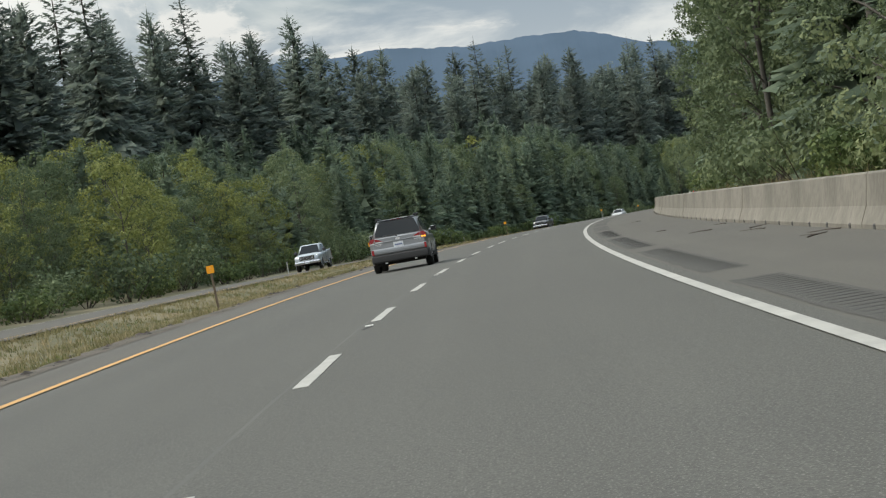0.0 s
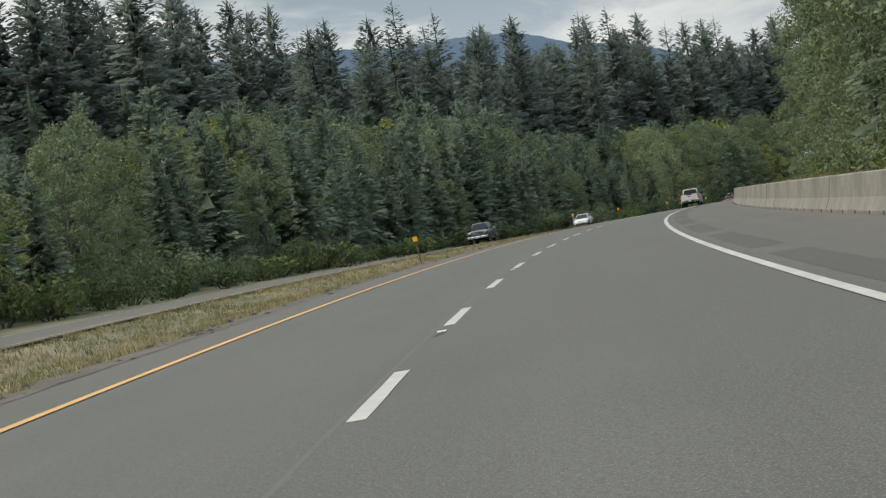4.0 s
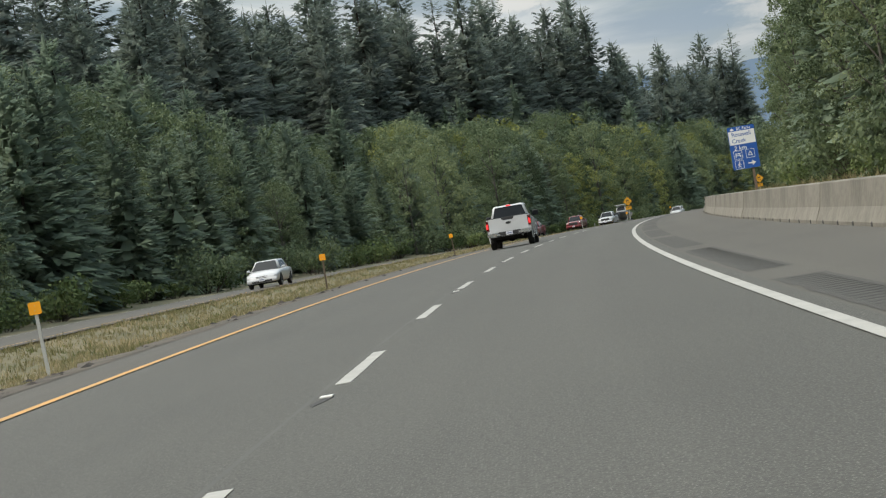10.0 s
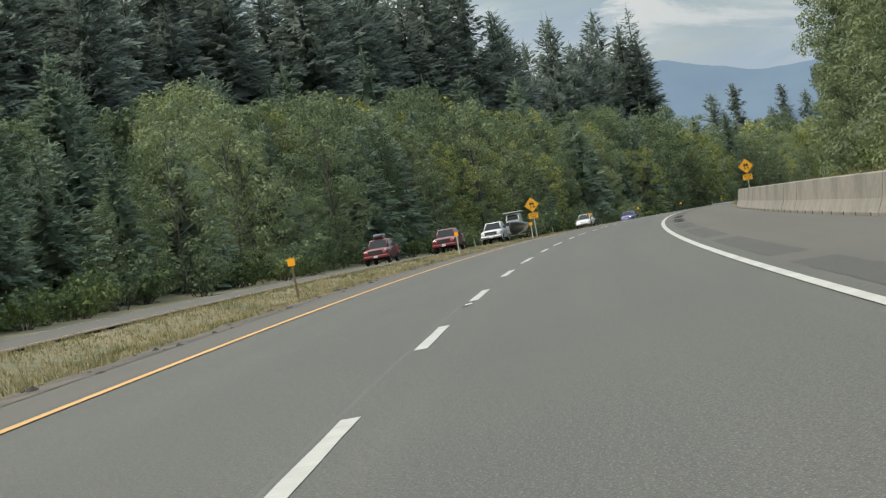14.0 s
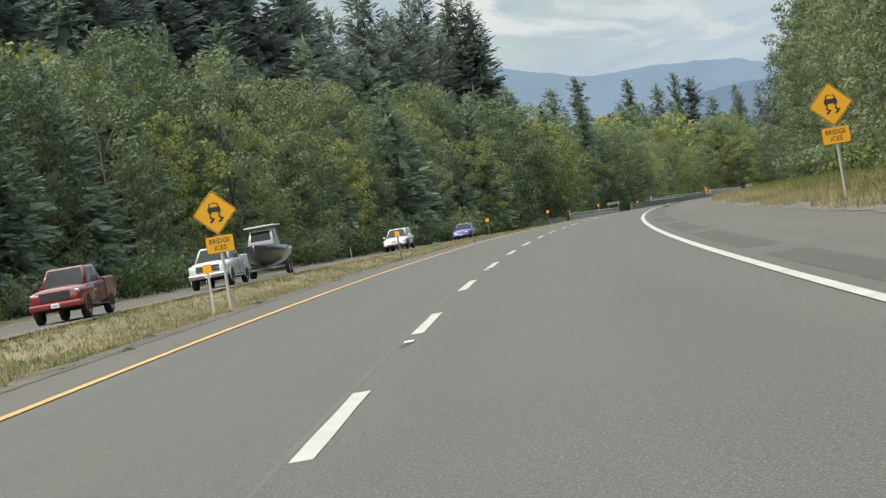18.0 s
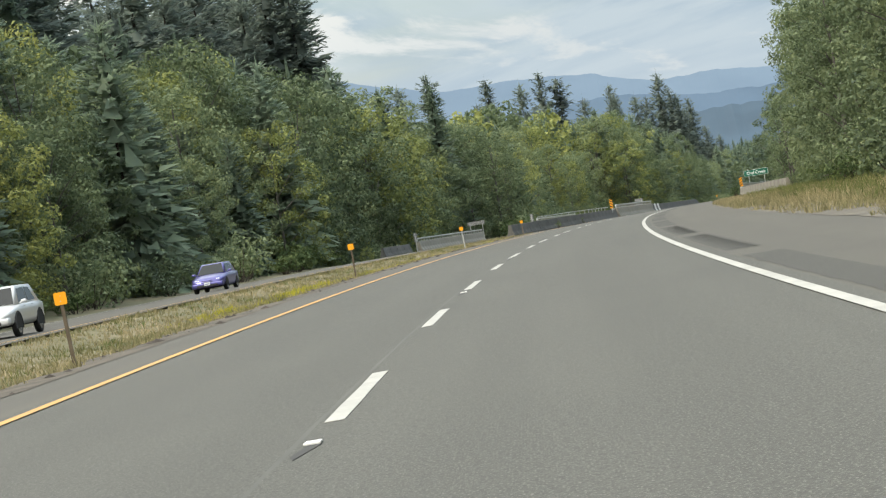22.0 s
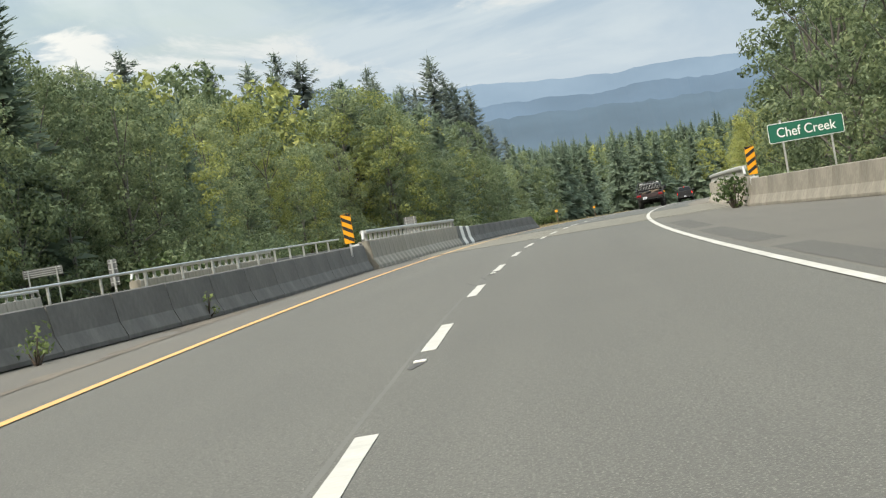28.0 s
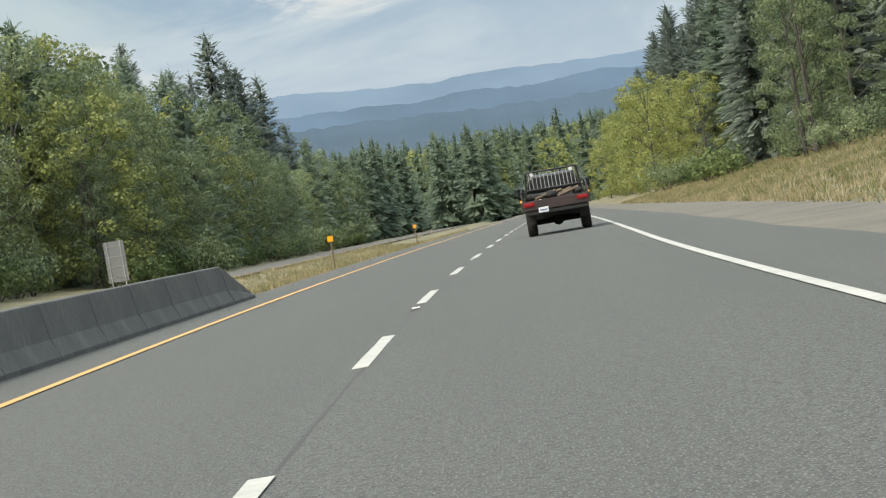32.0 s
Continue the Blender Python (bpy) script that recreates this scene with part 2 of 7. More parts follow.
CONCRETE_DARK = mat("darkened concrete", (0.132, 0.128, 0.119), 0.92, second=(0.072, 0.070, 0.066), scale=0.9, fine=7, amount=0.8, bump=0.25, bump_scale=30, vary=0.08)
CONCRETE_PALE = mat("pale parapet concrete", (0.327, 0.304, 0.258), 0.9, second=(0.129, 0.114, 0.091), scale=0.8, fine=4, amount=0.7, bump=0.2, bump_scale=30, vary=0.06)
WHITEWASH = mat("white marker paint", (0.74, 0.73, 0.70), 0.7, second=(0.5, 0.48, 0.44), scale=2, fine=20, amount=0.5)
GALV = mat("galvanised steel", (0.55, 0.56, 0.56), 0.45, 0.7, second=(0.36, 0.37, 0.37), scale=3, fine=30, amount=0.6)
GREY_PAINT = mat("grey painted steel", (0.42, 0.43, 0.42), 0.5, 0.2, second=(0.30, 0.30, 0.29), scale=3, fine=25, amount=0.5)
POST_WOOD = mat("weathered post", (0.15, 0.115, 0.08), 0.9, second=(0.075, 0.055, 0.04), scale=4, fine=30, amount=0.8, vary=0.25)
SIGN_YELLOW = mat("yellow sign sheeting", (0.576, 0.288, 0.010), 0.5, second=(0.480, 0.240, 0.010), scale=2, fine=20, amount=0.4)
SIGN_ORANGE = mat("orange marker sheeting", (0.80, 0.33, 0.006), 0.5, vary=0.05)
SIGN_BLACK = mat("black sign ink", (0.012, 0.012, 0.012), 0.6)
SIGN_BLUE = mat("blue sign sheeting", (0.010, 0.085, 0.36), 0.5, second=(0.012, 0.07, 0.30), scale=2, fine=20, amount=0.4)
SIGN_WHITE = mat("white sign sheeting", (0.72, 0.73, 0.73), 0.5)
SIGN_GREEN = mat("green sign sheeting", (0.006, 0.12, 0.075), 0.5, second=(0.008, 0.10, 0.065), scale=2, fine=20, amount=0.4)
SIGN_BACK = mat("dull sign back", (0.20, 0.205, 0.21), 0.6, 0.2, second=(0.14, 0.14, 0.145), scale=3, fine=25, amount=0.5)
BARK_DARK = mat("fir bark", (0.075, 0.058, 0.045), 0.95, second=(0.04, 0.032, 0.026), scale=2, fine=12, amount=0.8)
BARK_PALE = mat("alder bark", (0.105, 0.098, 0.085), 0.9, second=(0.055, 0.050, 0.044), scale=2, fine=10, amount=0.8)
# needle and leaf greens are lifted and blued to carry a haze veil
FIR = mat("fir needles", (0.168, 0.202, 0.182), 0.85, second=(0.204, 0.242, 0.186), scale=0.35, fine=3.0, amount=0.8, vary=0.25, island=0.26, through_light=0.46, spec=0.2)
FIR_YOUNG = mat("young fir needles", (0.172, 0.224, 0.174), 0.85, second=(0.214, 0.268, 0.174), scale=0.5, fine=4.0, amount=0.8, vary=0.22, island=0.26, through_light=0.5, spec=0.2)
ALDER = mat("alder leaves", (0.114, 0.154, 0.084), 0.7, second=(0.168, 0.208, 0.098), scale=0.4, fine=3.0, amount=0.8, vary=0.36, island=0.30, through_light=0.36, spec=0.40)
# yellow-green leaves; sunlight on the crown tops is put into this colour too
ALDER_GOLD = mat("yellow-green sunlit leaves", (0.200, 0.232, 0.074), 0.7, second=(0.262, 0.278, 0.088), scale=0.4, fine=3.0, amount=0.8, vary=0.2, island=0.30, through_light=0.36, spec=0.40)
SHRUB = mat("shrub leaves", (0.080, 0.120, 0.048), 0.75, second=(0.135, 0.165, 0.060), scale=0.8, fine=6.0, amount=0.8, vary=0.3, island=0.4, through_light=0.3, spec=0.2)
STRAW = mat("dry grass blades", (0.400, 0.332, 0.200), 0.9, second=(0.135, 0.140, 0.058), scale=0.22, fine=1.2, amount=0.95, island=0.35, through_light=0.35, spec=0.2)
FAR_WOOD = mat("far conifers", (0.055, 0.090, 0.060), 0.9, second=(0.085, 0.120, 0.062), scale=0.02, fine=0.2, amount=0.8, island=0.35, through_light=0.15, spec=0.1)

# ---------------------------------------------------------------- the road's line
RADIUS = 1675.0
STRAIGHT = 895.0  # the bend ends here


def rise(s):
    """Height of the road along its length: a long crest, then an even fall into the valley."""
    if s < 950:
        return 0.010 * s - 2.25e-5 * s * s
    if s < 1500:
        return -10.81 - 0.03275 * (s - 950)
    return -28.8 - 0.03275 * 250 * (1 - math.exp(-(s - 1500) / 250))


def at(s, u, z=0.0):
    """World place s metres along the lane line, u metres to its right and z above the road."""
    a = min(s, STRAIGHT) / RADIUS
    on = max(0.0, s - STRAIGHT)
    return Vector((RADIUS - (RADIUS - u) * math.cos(a) + on * math.sin(a), (RADIUS - u) * math.sin(a) + on * math.cos(a), rise(s) + z))


def turn(s):
    return -math.degrees(min(s, STRAIGHT) / RADIUS)


def on_road(s, u, z=0.0, yaw=0.0, tilt=0.0, lean=0.0, upright=False):
    """Pose of a thing whose own y axis runs along the road, and lies in its slope unless it stands upright."""
    p = at(s, u, z)
    if upright:
        return pose(p.x, p.y, p.z, tilt, lean, turn(s) + yaw)
    fall = math.degrees(math.atan(rise(s + 0.5) - rise(s - 0.5)))
    return pose(p.x, p.y, p.z, 0, 0, turn(s)) @ pose(0, 0, 0, fall, 0, 0) @ pose(0, 0, 0, tilt, lean, yaw)


def smooth(x, a, b):
    k = max(0.0, min(1.0, (x - a) / (b - a)))
    return k * k * (3 - 2 * k)


def outer_line(s):
    """Offset of the outer barrier before the bridge, which flares away from the road."""
    return 6.85 + 0.095 * max(0.0, 815 - max(s, 757))


def land(s, u):
    """Height of the natural ground over the road's level."""
    z = -0.06
    if 7.2 < u < 60 and 700 < s < 815:
        u = max(7.2, u - (outer_line(s) - 6.9) * smooth(s, 705, 757))
    if u < -5.6:
        z -= 0.42 * smooth(-u, 5.6, 8.5) * (1 - smooth(-u, 11.0, 14.2))
        z -= 0.06 * smooth(-u, 13.5, 14.4) * (1 - smooth(-u, 24.0, 25.5))
    if u < -25:
        z += 0.115 * max(0, min(-u, 105) - 28) * smooth(s, -200, 200) * (1 - smooth(s, 780, 840) * (1 - smooth(s, 860, 930))) * (1 - smooth(s, 1130, 1200))
        z -= 5.5 * smooth(-u, 25.5, 33) * smooth(s, 770, 800) * (1 - smooth(s, 850, 890))
    if -15.0 < u < -5.4:
        z -= 4.0 * smooth(s, 805, 820) * (1 - smooth(s, 846, 858)) * smooth(-u, 5.4, 6.6) * (1 - smooth(-u, 13.2, 14.6))
    if u > 7.2:
        low = smooth(s, 470, 520) * (1 - smooth(s, 845, 870))
        z += (0.30 - 0.24 * low) * smooth(u, 7.4, 10.5) + (0.035 - 0.02 * low) * max(0, u - 11)
        z += 0.10 * max(0, min(u, 30) - 9.5) * smooth(s, 868, 920)
        z -= 4.0 * smooth(u, 7.6, 10.0) * smooth(s, 806, 820) * (1 - smooth(s, 846, 860))
    if -200 < u < 200:
        z += 0.10 * noise.noise(Vector((s * 0.15, u * 0.15, 3.1))) * smooth(abs(u + 9.5), 17, 30)
    return z


def obj(name, verts, faces, material, parent=None, label="", smooth_it=False, uvs=None):
    me = bpy.data.meshes.new(name)
    me.from_pydata(verts, [], faces)
    for m in material if isinstance(material, (list, tuple)) else (material,):
        me.materials.append(m)
    if smooth_it:
        me.polygons.foreach_set("use_smooth", [True] * len(me.polygons))
    if uvs is not None:
        layer = me.uv_layers.new(name="metres")
        loops = np.empty(len(me.loops), dtype=np.int32)
        me.loops.foreach_get("vertex_index", loops)
        layer.data.foreach_set("uv", np.asarray(uvs, dtype=np.float32)[loops].ravel())
    me.update()
    ob = new(name, me)
    if parent:
        ob.parent = parent
    if label:
        tagged(ob, label)
    return ob


def strip(name, s0, s1, step, us, zs, material, parent=None, label="", skew=0.0):
    """A ribbon along the road: at each station, points at the offsets us and heights zs (numbers or functions of s)."""
    n = max(2, int(round((s1 - s0) / step)) + 1)
    verts, uvs, faces = [], [], []
    k = len(us)
    for i in range(n):
        s = s0 + (s1 - s0) * i / (n - 1)
        for u, z in zip(us, zs):
            uu = u(s) if callable(u) else u
            zz = z(s) if callable(z) else z
            verts.append(at(s + (skew(s) if callable(skew) else skew) * uu, uu, zz))
            uvs.append((s, uu))
    for i in range(n - 1):
        for j in range(k - 1):
            a = i * k + j
            faces.append((a, a + 1, a + k + 1, a + k))
    return obj(name, verts, faces, material, parent, label, True, uvs)


# ---------------------------------------------------------------- ground
def spaced(stops):
    out = []
    for a, b, n in stops:
        out += [a + (b - a) * i / n for i in range(n)]
    return out + [stops[-1][1]]


S_LINES = spaced([(-700, -100, 12), (-100, 1150, 250), (1150, 1700, 55), (1700, 3600, 40)])
U_LINES = spaced([(-3300, -400, 24), (-400, -110, 14), (-110, -26, 21), (-26, -14.6, 12), (-14.6, -5.3, 16), (-5.3, 7.2, 8), (7.2, 14, 14), (14, 60, 16), (60, 1300, 24)])
verts, faces = [], []
for s in S_LINES:
    for u in U_LINES:
        far = 30 * noise.noise(Vector((s / 420, u / 420, 0.4))) * smooth(abs(u), 250, 900)
        verts.append(at(s, u, land(s, u) + far))
k = len(U_LINES)
for i in range(len(S_LINES) - 1):
    for j in range(k - 1):
        a = i * k + j
        faces.append((a, a + 1, a + k + 1, a + k))
ground = tagged(obj("ground", verts, faces, SOIL, smooth_it=True), "dry grassy verge and forest ground beside the highway", "ground", kind="structure")

# ---------------------------------------------------------------- carriageways
road = tagged(strip("road", -60, 836, 2.5, (-3.95, 0, 4.0), (0.012, 0.02, 0.012), ASPHALT), "aged grey asphalt of a two-lane highway carriageway", "road", kind="structure")
strip("shoulder", -60, 836, 2.5, (4.0, 7.9), (0.012, -0.03), SHOULDER, road, "brownish paved outer shoulder")
strip("shoulder", -60, 836, 2.5, (-5.25, -3.95), (-0.012, 0.012), SHOULDER, road, "narrow paved inner shoulder")
strip("gravel_edge", -60, 818.5, 1.25, (lambda s: -6.05 - 0.5 * noise.noise(Vector((s * 0.4, 0, 0))), lambda s: -5.17 + 0.10 * noise.noise(Vector((s * 0.7, 9, 0)))), (-0.035, -0.004), GRAVEL, road, "dirty gravel edge")
strip("gravel_edge", 476, 738, 1.5, (lambda s: 7.05 + 0.22 * noise.noise(Vector((s * 0.3, 7, 0))), 8.6), (-0.012, -0.02), GRAVEL_PALE, road, "pale gravel and dry litter at the pavement edge")
strip("bridge_deck", 818.8, 850.2, 2.5, (-5.3, -3.95, 0, 4.0, 7.2), (0.0, 0.017, 0.0245, 0.017, -0.012), DECK, road, "pale worn concrete bridge deck", lambda s: -0.22 + 0.57 * (s - 818.8) / 31.4)
strip("road_surface", 836, 1330, 5.0, (-3.95, 0, 4.0), (0.012, 0.02, 0.012), ASPHALT_NEW, road, "darker coarse asphalt past the bridge")
strip("shoulder", 836, 1330, 5.0, (4.0, lambda s: 5.6 + 0.25 * noise.noise(Vector((s * 0.3, 1, 0)))), (0.012, -0.002), ASPHALT_NEW, road, "coarse paved outer shoulder")
strip("gravel_shoulder", 844, 1300, 1.5, (5.2, 6.8, lambda s: 8.6 + 0.6 * noise.noise(Vector((s * 0.25, 4, 0)))), (-0.004, -0.02, -0.03), GRAVEL_PALE, road, "pale brown gravel beside the pavement")
strip("shoulder", 836, 1330, 5.0, (-5.25, -3.95), (-0.012, 0.012), ASPHALT_NEW, road)
strip("gravel_edge", 855.0, 1100, 2.5, (lambda s: -5.9 - 0.3 * noise.noise(Vector((s * 0.4, 0, 0))), -5.25), (-0.06, -0.014), GRAVEL, road)
opposite = tagged(strip("opposite_road", -60, 1330, 5.0, (-24.3, -19, -14.6), (-0.04, 0.0, -0.03), SHOULDER), "pale asphalt of the opposite carriageway", "road", kind="structure")
strip("edge_line", -60, 1330, 5.0, (-15.55, -15.40), (-0.018, -0.018), YELLOW_PAINT, opposite)
strip("edge_line", -60, 1330, 5.0, (-22.85, -22.70), (-0.018, -0.018), WHITE_PAINT, opposite)

strip("edge_line", -60, 1330, 2.5, (-3.755, -3.605), (0.0235, 0.0235), YELLOW_PAINT, road, "solid yellow edge line, worn thin")
strip("edge_line", -60, 1330, 2.5, (3.68, 3.81), (0.0235, 0.0235), WHITE_PAINT, road, "solid white edge line")


def flare(s):
    return -5.62 - 3.7 * smooth(-s, -800, -752) ** 1.4


strip("shoulder", 738, 815, 1.5, (lambda s: -5.3 + (flare(max(s, 757)) + 5.2) * smooth(s, 738, 757), -5.24), (-0.05, -0.0125), SHOULDER, road, "dusty paving in front of the flared barrier")
strip("shoulder", 722, 816, 1.5, (7.88, lambda s: 7.9 + (outer_line(s) - 6.9) * smooth(s, 722, 762)), (-0.03, -0.035), SHOULDER, road, "brownish paving in front of the outer barrier")

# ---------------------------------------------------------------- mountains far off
# distance haze is put into the colour: blue emission over a near-black base
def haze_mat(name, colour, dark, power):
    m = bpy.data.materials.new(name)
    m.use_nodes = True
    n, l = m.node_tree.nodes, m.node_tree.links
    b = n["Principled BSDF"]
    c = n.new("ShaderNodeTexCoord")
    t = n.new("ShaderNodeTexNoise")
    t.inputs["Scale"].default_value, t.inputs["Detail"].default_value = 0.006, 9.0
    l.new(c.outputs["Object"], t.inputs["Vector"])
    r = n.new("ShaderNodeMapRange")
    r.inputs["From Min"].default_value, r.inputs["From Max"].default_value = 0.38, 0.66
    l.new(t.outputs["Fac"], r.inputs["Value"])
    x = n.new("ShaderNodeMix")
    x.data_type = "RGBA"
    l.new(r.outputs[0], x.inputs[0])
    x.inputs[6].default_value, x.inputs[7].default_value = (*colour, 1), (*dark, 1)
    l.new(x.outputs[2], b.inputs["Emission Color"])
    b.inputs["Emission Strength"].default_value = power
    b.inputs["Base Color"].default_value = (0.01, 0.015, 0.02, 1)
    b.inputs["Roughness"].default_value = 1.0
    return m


def ridge(name, label, distance, a0, a1, heights, seed, material, rough=0.10, trees=0.0):
    """A range of hills: crest heights in degrees over the horizon at even steps from azimuth a0 to a1 (degrees right of north)."""
    verts, faces = [], []
    n = 420
    cx, cy = 120.0, 420.0
    for i in range(n + 1):
        k = i / n
        a = radians(a0 + (a1 - a0) * k)
        f = k * (len(heights) - 1)
        j = min(int(f), len(heights) - 2)
        g = f - j
        g = g * g * (3 - 2 * g)
        e = heights[j] * (1 - g) + heights[j + 1] * g
        w = a * distance / 60.0
        e += rough * (noise.fractal(Vector((w * 0.25, seed, 0)), 1.0, 2.0, 5)) + trees * noise.noise(Vector((w * 6.0, seed, 1.7)))
        top = distance * math.tan(radians(e))
        for d, z in ((-500, -160), (-240, 0.45 * top - 60), (0, top), (220, -200)):
            r = distance + d
            verts.append((cx + r * math.sin(a), cy + r * math.cos(a), z))
    for i in range(n):
        for j in range(3):
            b = i * 4 + j
            faces.append((b, b + 4, b + 5, b + 1))
    return tagged(obj(name, verts, faces, material, smooth_it=True), label, "mountain", kind="structure")


# each range glows in a haze blue of its own
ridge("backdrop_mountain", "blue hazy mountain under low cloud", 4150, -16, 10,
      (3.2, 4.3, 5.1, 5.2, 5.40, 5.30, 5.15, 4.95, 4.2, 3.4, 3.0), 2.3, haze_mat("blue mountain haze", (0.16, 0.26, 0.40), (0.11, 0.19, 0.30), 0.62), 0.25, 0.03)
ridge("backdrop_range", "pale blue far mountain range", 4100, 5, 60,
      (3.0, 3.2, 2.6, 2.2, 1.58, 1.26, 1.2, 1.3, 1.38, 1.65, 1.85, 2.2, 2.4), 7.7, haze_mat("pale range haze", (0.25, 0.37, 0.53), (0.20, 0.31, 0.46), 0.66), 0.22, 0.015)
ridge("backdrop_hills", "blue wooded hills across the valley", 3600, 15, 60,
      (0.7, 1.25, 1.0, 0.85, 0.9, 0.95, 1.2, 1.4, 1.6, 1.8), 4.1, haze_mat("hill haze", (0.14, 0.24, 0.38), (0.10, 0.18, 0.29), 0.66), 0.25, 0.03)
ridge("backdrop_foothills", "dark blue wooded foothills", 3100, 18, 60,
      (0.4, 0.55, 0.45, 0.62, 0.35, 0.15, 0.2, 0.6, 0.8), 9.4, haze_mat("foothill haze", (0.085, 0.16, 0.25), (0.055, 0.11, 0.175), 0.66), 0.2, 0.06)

# ---------------------------------------------------------------- trees
rng = np.random.default_rng(11)


def tube(points, radii, sides=6):
    """Vertices and faces of a tapered tube through points."""
    v, f = [], []
    for i, (p, r) in enumerate(zip(points, radii)):
        a = Vector(points[max(0, i - 1)])
        b = Vector(points[min(len(points) - 1, i + 1)])
        q = (b - a).to_track_quat("Z", "Y")
        for k in range(sides):
            t = 2 * math.pi * k / sides
            v.append(Vector(p) + q @ Vector((r * math.cos(t), r * math.sin(t), 0)))
    for i in range(len(points) - 1):
        for k in range(sides):
            a, b = i * sides + k, i * sides + (k + 1) % sides
            f.append((a, b, b + sides, a + sides))
    return v, f


def merge(pieces):
    v, f = [], []
    for pv, pf in pieces:
        o = len(v)
        v += pv
        f += [tuple(i + o for i in face) for face in pf]
    return v, f


def tree_thing(name, trunk, crown, bark, leaf, label, category, crown_name="crown", group=""):
    base = new(name)
    tagged(base, label, category, group)
    obj("trunk", trunk[0], trunk[1], bark, base, smooth_it=True)
    obj(crown_name, crown[0], crown[1], leaf, base)
    return base


def conifer(name, seed, height, width, bare, gap, material, label, thin=1.0, droop=0.25, most=5, spray=1.0, flat=0.0, bough=5, core=0, shape=0.72):
    r = np.random.default_rng(seed)
    wob = [(0.15 * math.sin(seed + i), 0.15 * math.cos(1.7 * seed + i), height * i / 6) for i in range(7)]
    trunk = tube(wob, [0.012 * height * (1 - 0.95 * i / 6) + 0.01 for i in range(7)], 7)
    v, f = [], []
    z = bare * height
    while z < height * 0.995:
        k = (z / height - bare) / (1 - bare)
        reach = width * (1 - k) ** shape * (0.55 + 0.45 * min(1, k / 0.2 + 0.2)) + min(0.9, 0.35 + 0.012 * height)
        if flat:
            reach = reach * (1 - flat) + flat * width * (0.45 + 0.55 * r.random()) * (1 if k < 0.9 else 0.6)
        for _ in range(bough + (r.random() < 0.6)):
            if r.random() > thin:
                continue
            a = r.random() * 2 * math.pi
            length = reach * (0.55 + 0.55 * r.random())
            slope = -droop + 0.75 * k + 0.18 * (r.random() - 0.5)
            out = np.array((math.cos(a), math.sin(a), slope))
            side = np.array((-math.sin(a), math.cos(a), 0.0))
            start = np.array((0, 0, z + 0.4 * gap * (r.random() - 0.5)))
            m = min(max(2, int(length / 0.6)), most)
            for j in range(m):
                q = (j + 0.6) / m
                p = start + out * length * q + np.array((0, 0, -0.16 * length * q * q * (1 - k)))
                w = spray * length * (0.56 - 0.24 * q) * (0.7 + 0.6 * r.random())
                b = length * (0.9 / m + 0.10)
                for sg in (-1, 1):
                    tip = p + side * sg * w + out * b * 0.6 + np.array((0, 0, -(0.60 + 0.55 * r.random()) * w))
                    n = len(v)
                    v += [tuple(p - out * b * 0.5), tuple(tip), tuple(p + out * b * 0.55 - np.array((0, 0, (0.55 + 0.55 * r.random()) * w)))]
                    f.append((n, n + 1, n + 2))
            tip = start + out * length * 1.08 + np.array((0, 0, -0.16 * length * (1 - k)))
            n = len(v)
            q = start + out * length * 0.66
            v += [tuple(q + side * 0.15 * length), tuple(q - side * 0.10 * length - np.array((0, 0, 0.12 * length))), tuple(tip)]
            f.append((n, n + 1, n + 2))
        for j in range(core):
            a = 2.1 * j + 6.28 * r.random()
            q, w, d = 0.34 * reach * (0.6 + 0.8 * r.random()), 0.28 * reach, gap * (0.9 + 0.8 * r.random())
            c, e = math.cos(a), math.sin(a)
            n = len(v)
            v += [(q * c * 0.5, q * e * 0.5, z + d), (q * c - w * e, q * e + w * c, z - d), (q * c * 1.2 + w * e, q * e * 1.2 - w * c, z - d * (0.6 + 0.6 * r.random()))]
            f.append((n, n + 1, n + 2))
        z += gap * (0.75 + 0.5 * r.random()) * (1.15 - 0.55 * k)
    for j in range(5):
        a = j * 1.3
        n = len(v)
        v += [(0.1 * math.cos(a), 0.1 * math.sin(a), height * 0.955), (0.1 * math.cos(a + 2), 0.1 * math.sin(a + 2), height * 0.955), (0.02, 0, height * (1.0 + 0.012 * j))]
        f.append((n, n + 1, n + 2))
    return tree_thing(name, trunk, (v, f), BARK_DARK, material, label, "conifer tree")


def leaf_cloud(r, centres, radii, count, size):
    """Leaf blades on the skins of clumps, facing outwards and a little up."""
    v, f = [], []
    for c, rad in zip(centres, radii):
        m = int(1.1 * count * (rad ** 1.4))
        d = r.normal(size=(m, 3))
        d /= np.linalg.norm(d, axis=1)[:, None]
        rr = rad * (0.62 + 0.5 * r.random(m) ** 0.7)
        p = np.array(c) + d * rr[:, None] * np.array((1, 1, 0.66))
        face = d + 0.36 * r.normal(size=(m, 3)) + np.array((0, 0, 0.25))
        x = np.cross(face, r.normal(size=(m, 3)))
        x /= np.linalg.norm(x, axis=1)[:, None] + 1e-9
        y = np.cross(face, x)
        y /= np.linalg.norm(y, axis=1)[:, None] + 1e-9
        s = size * (0.55 + 0.9 * r.random(m))[:, None]
        o = len(v)
        blade = np.stack([p - x * s, p + x * s * 0.5 + y * s * 0.75, p + x * s * 0.7 - y * s * 0.65], 1).reshape(-1, 3)
        v += [tuple(q) for q in blade]
        f += [(o + 3 * i, o + 3 * i + 1, o + 3 * i + 2) for i in range(m)]
    return v, f


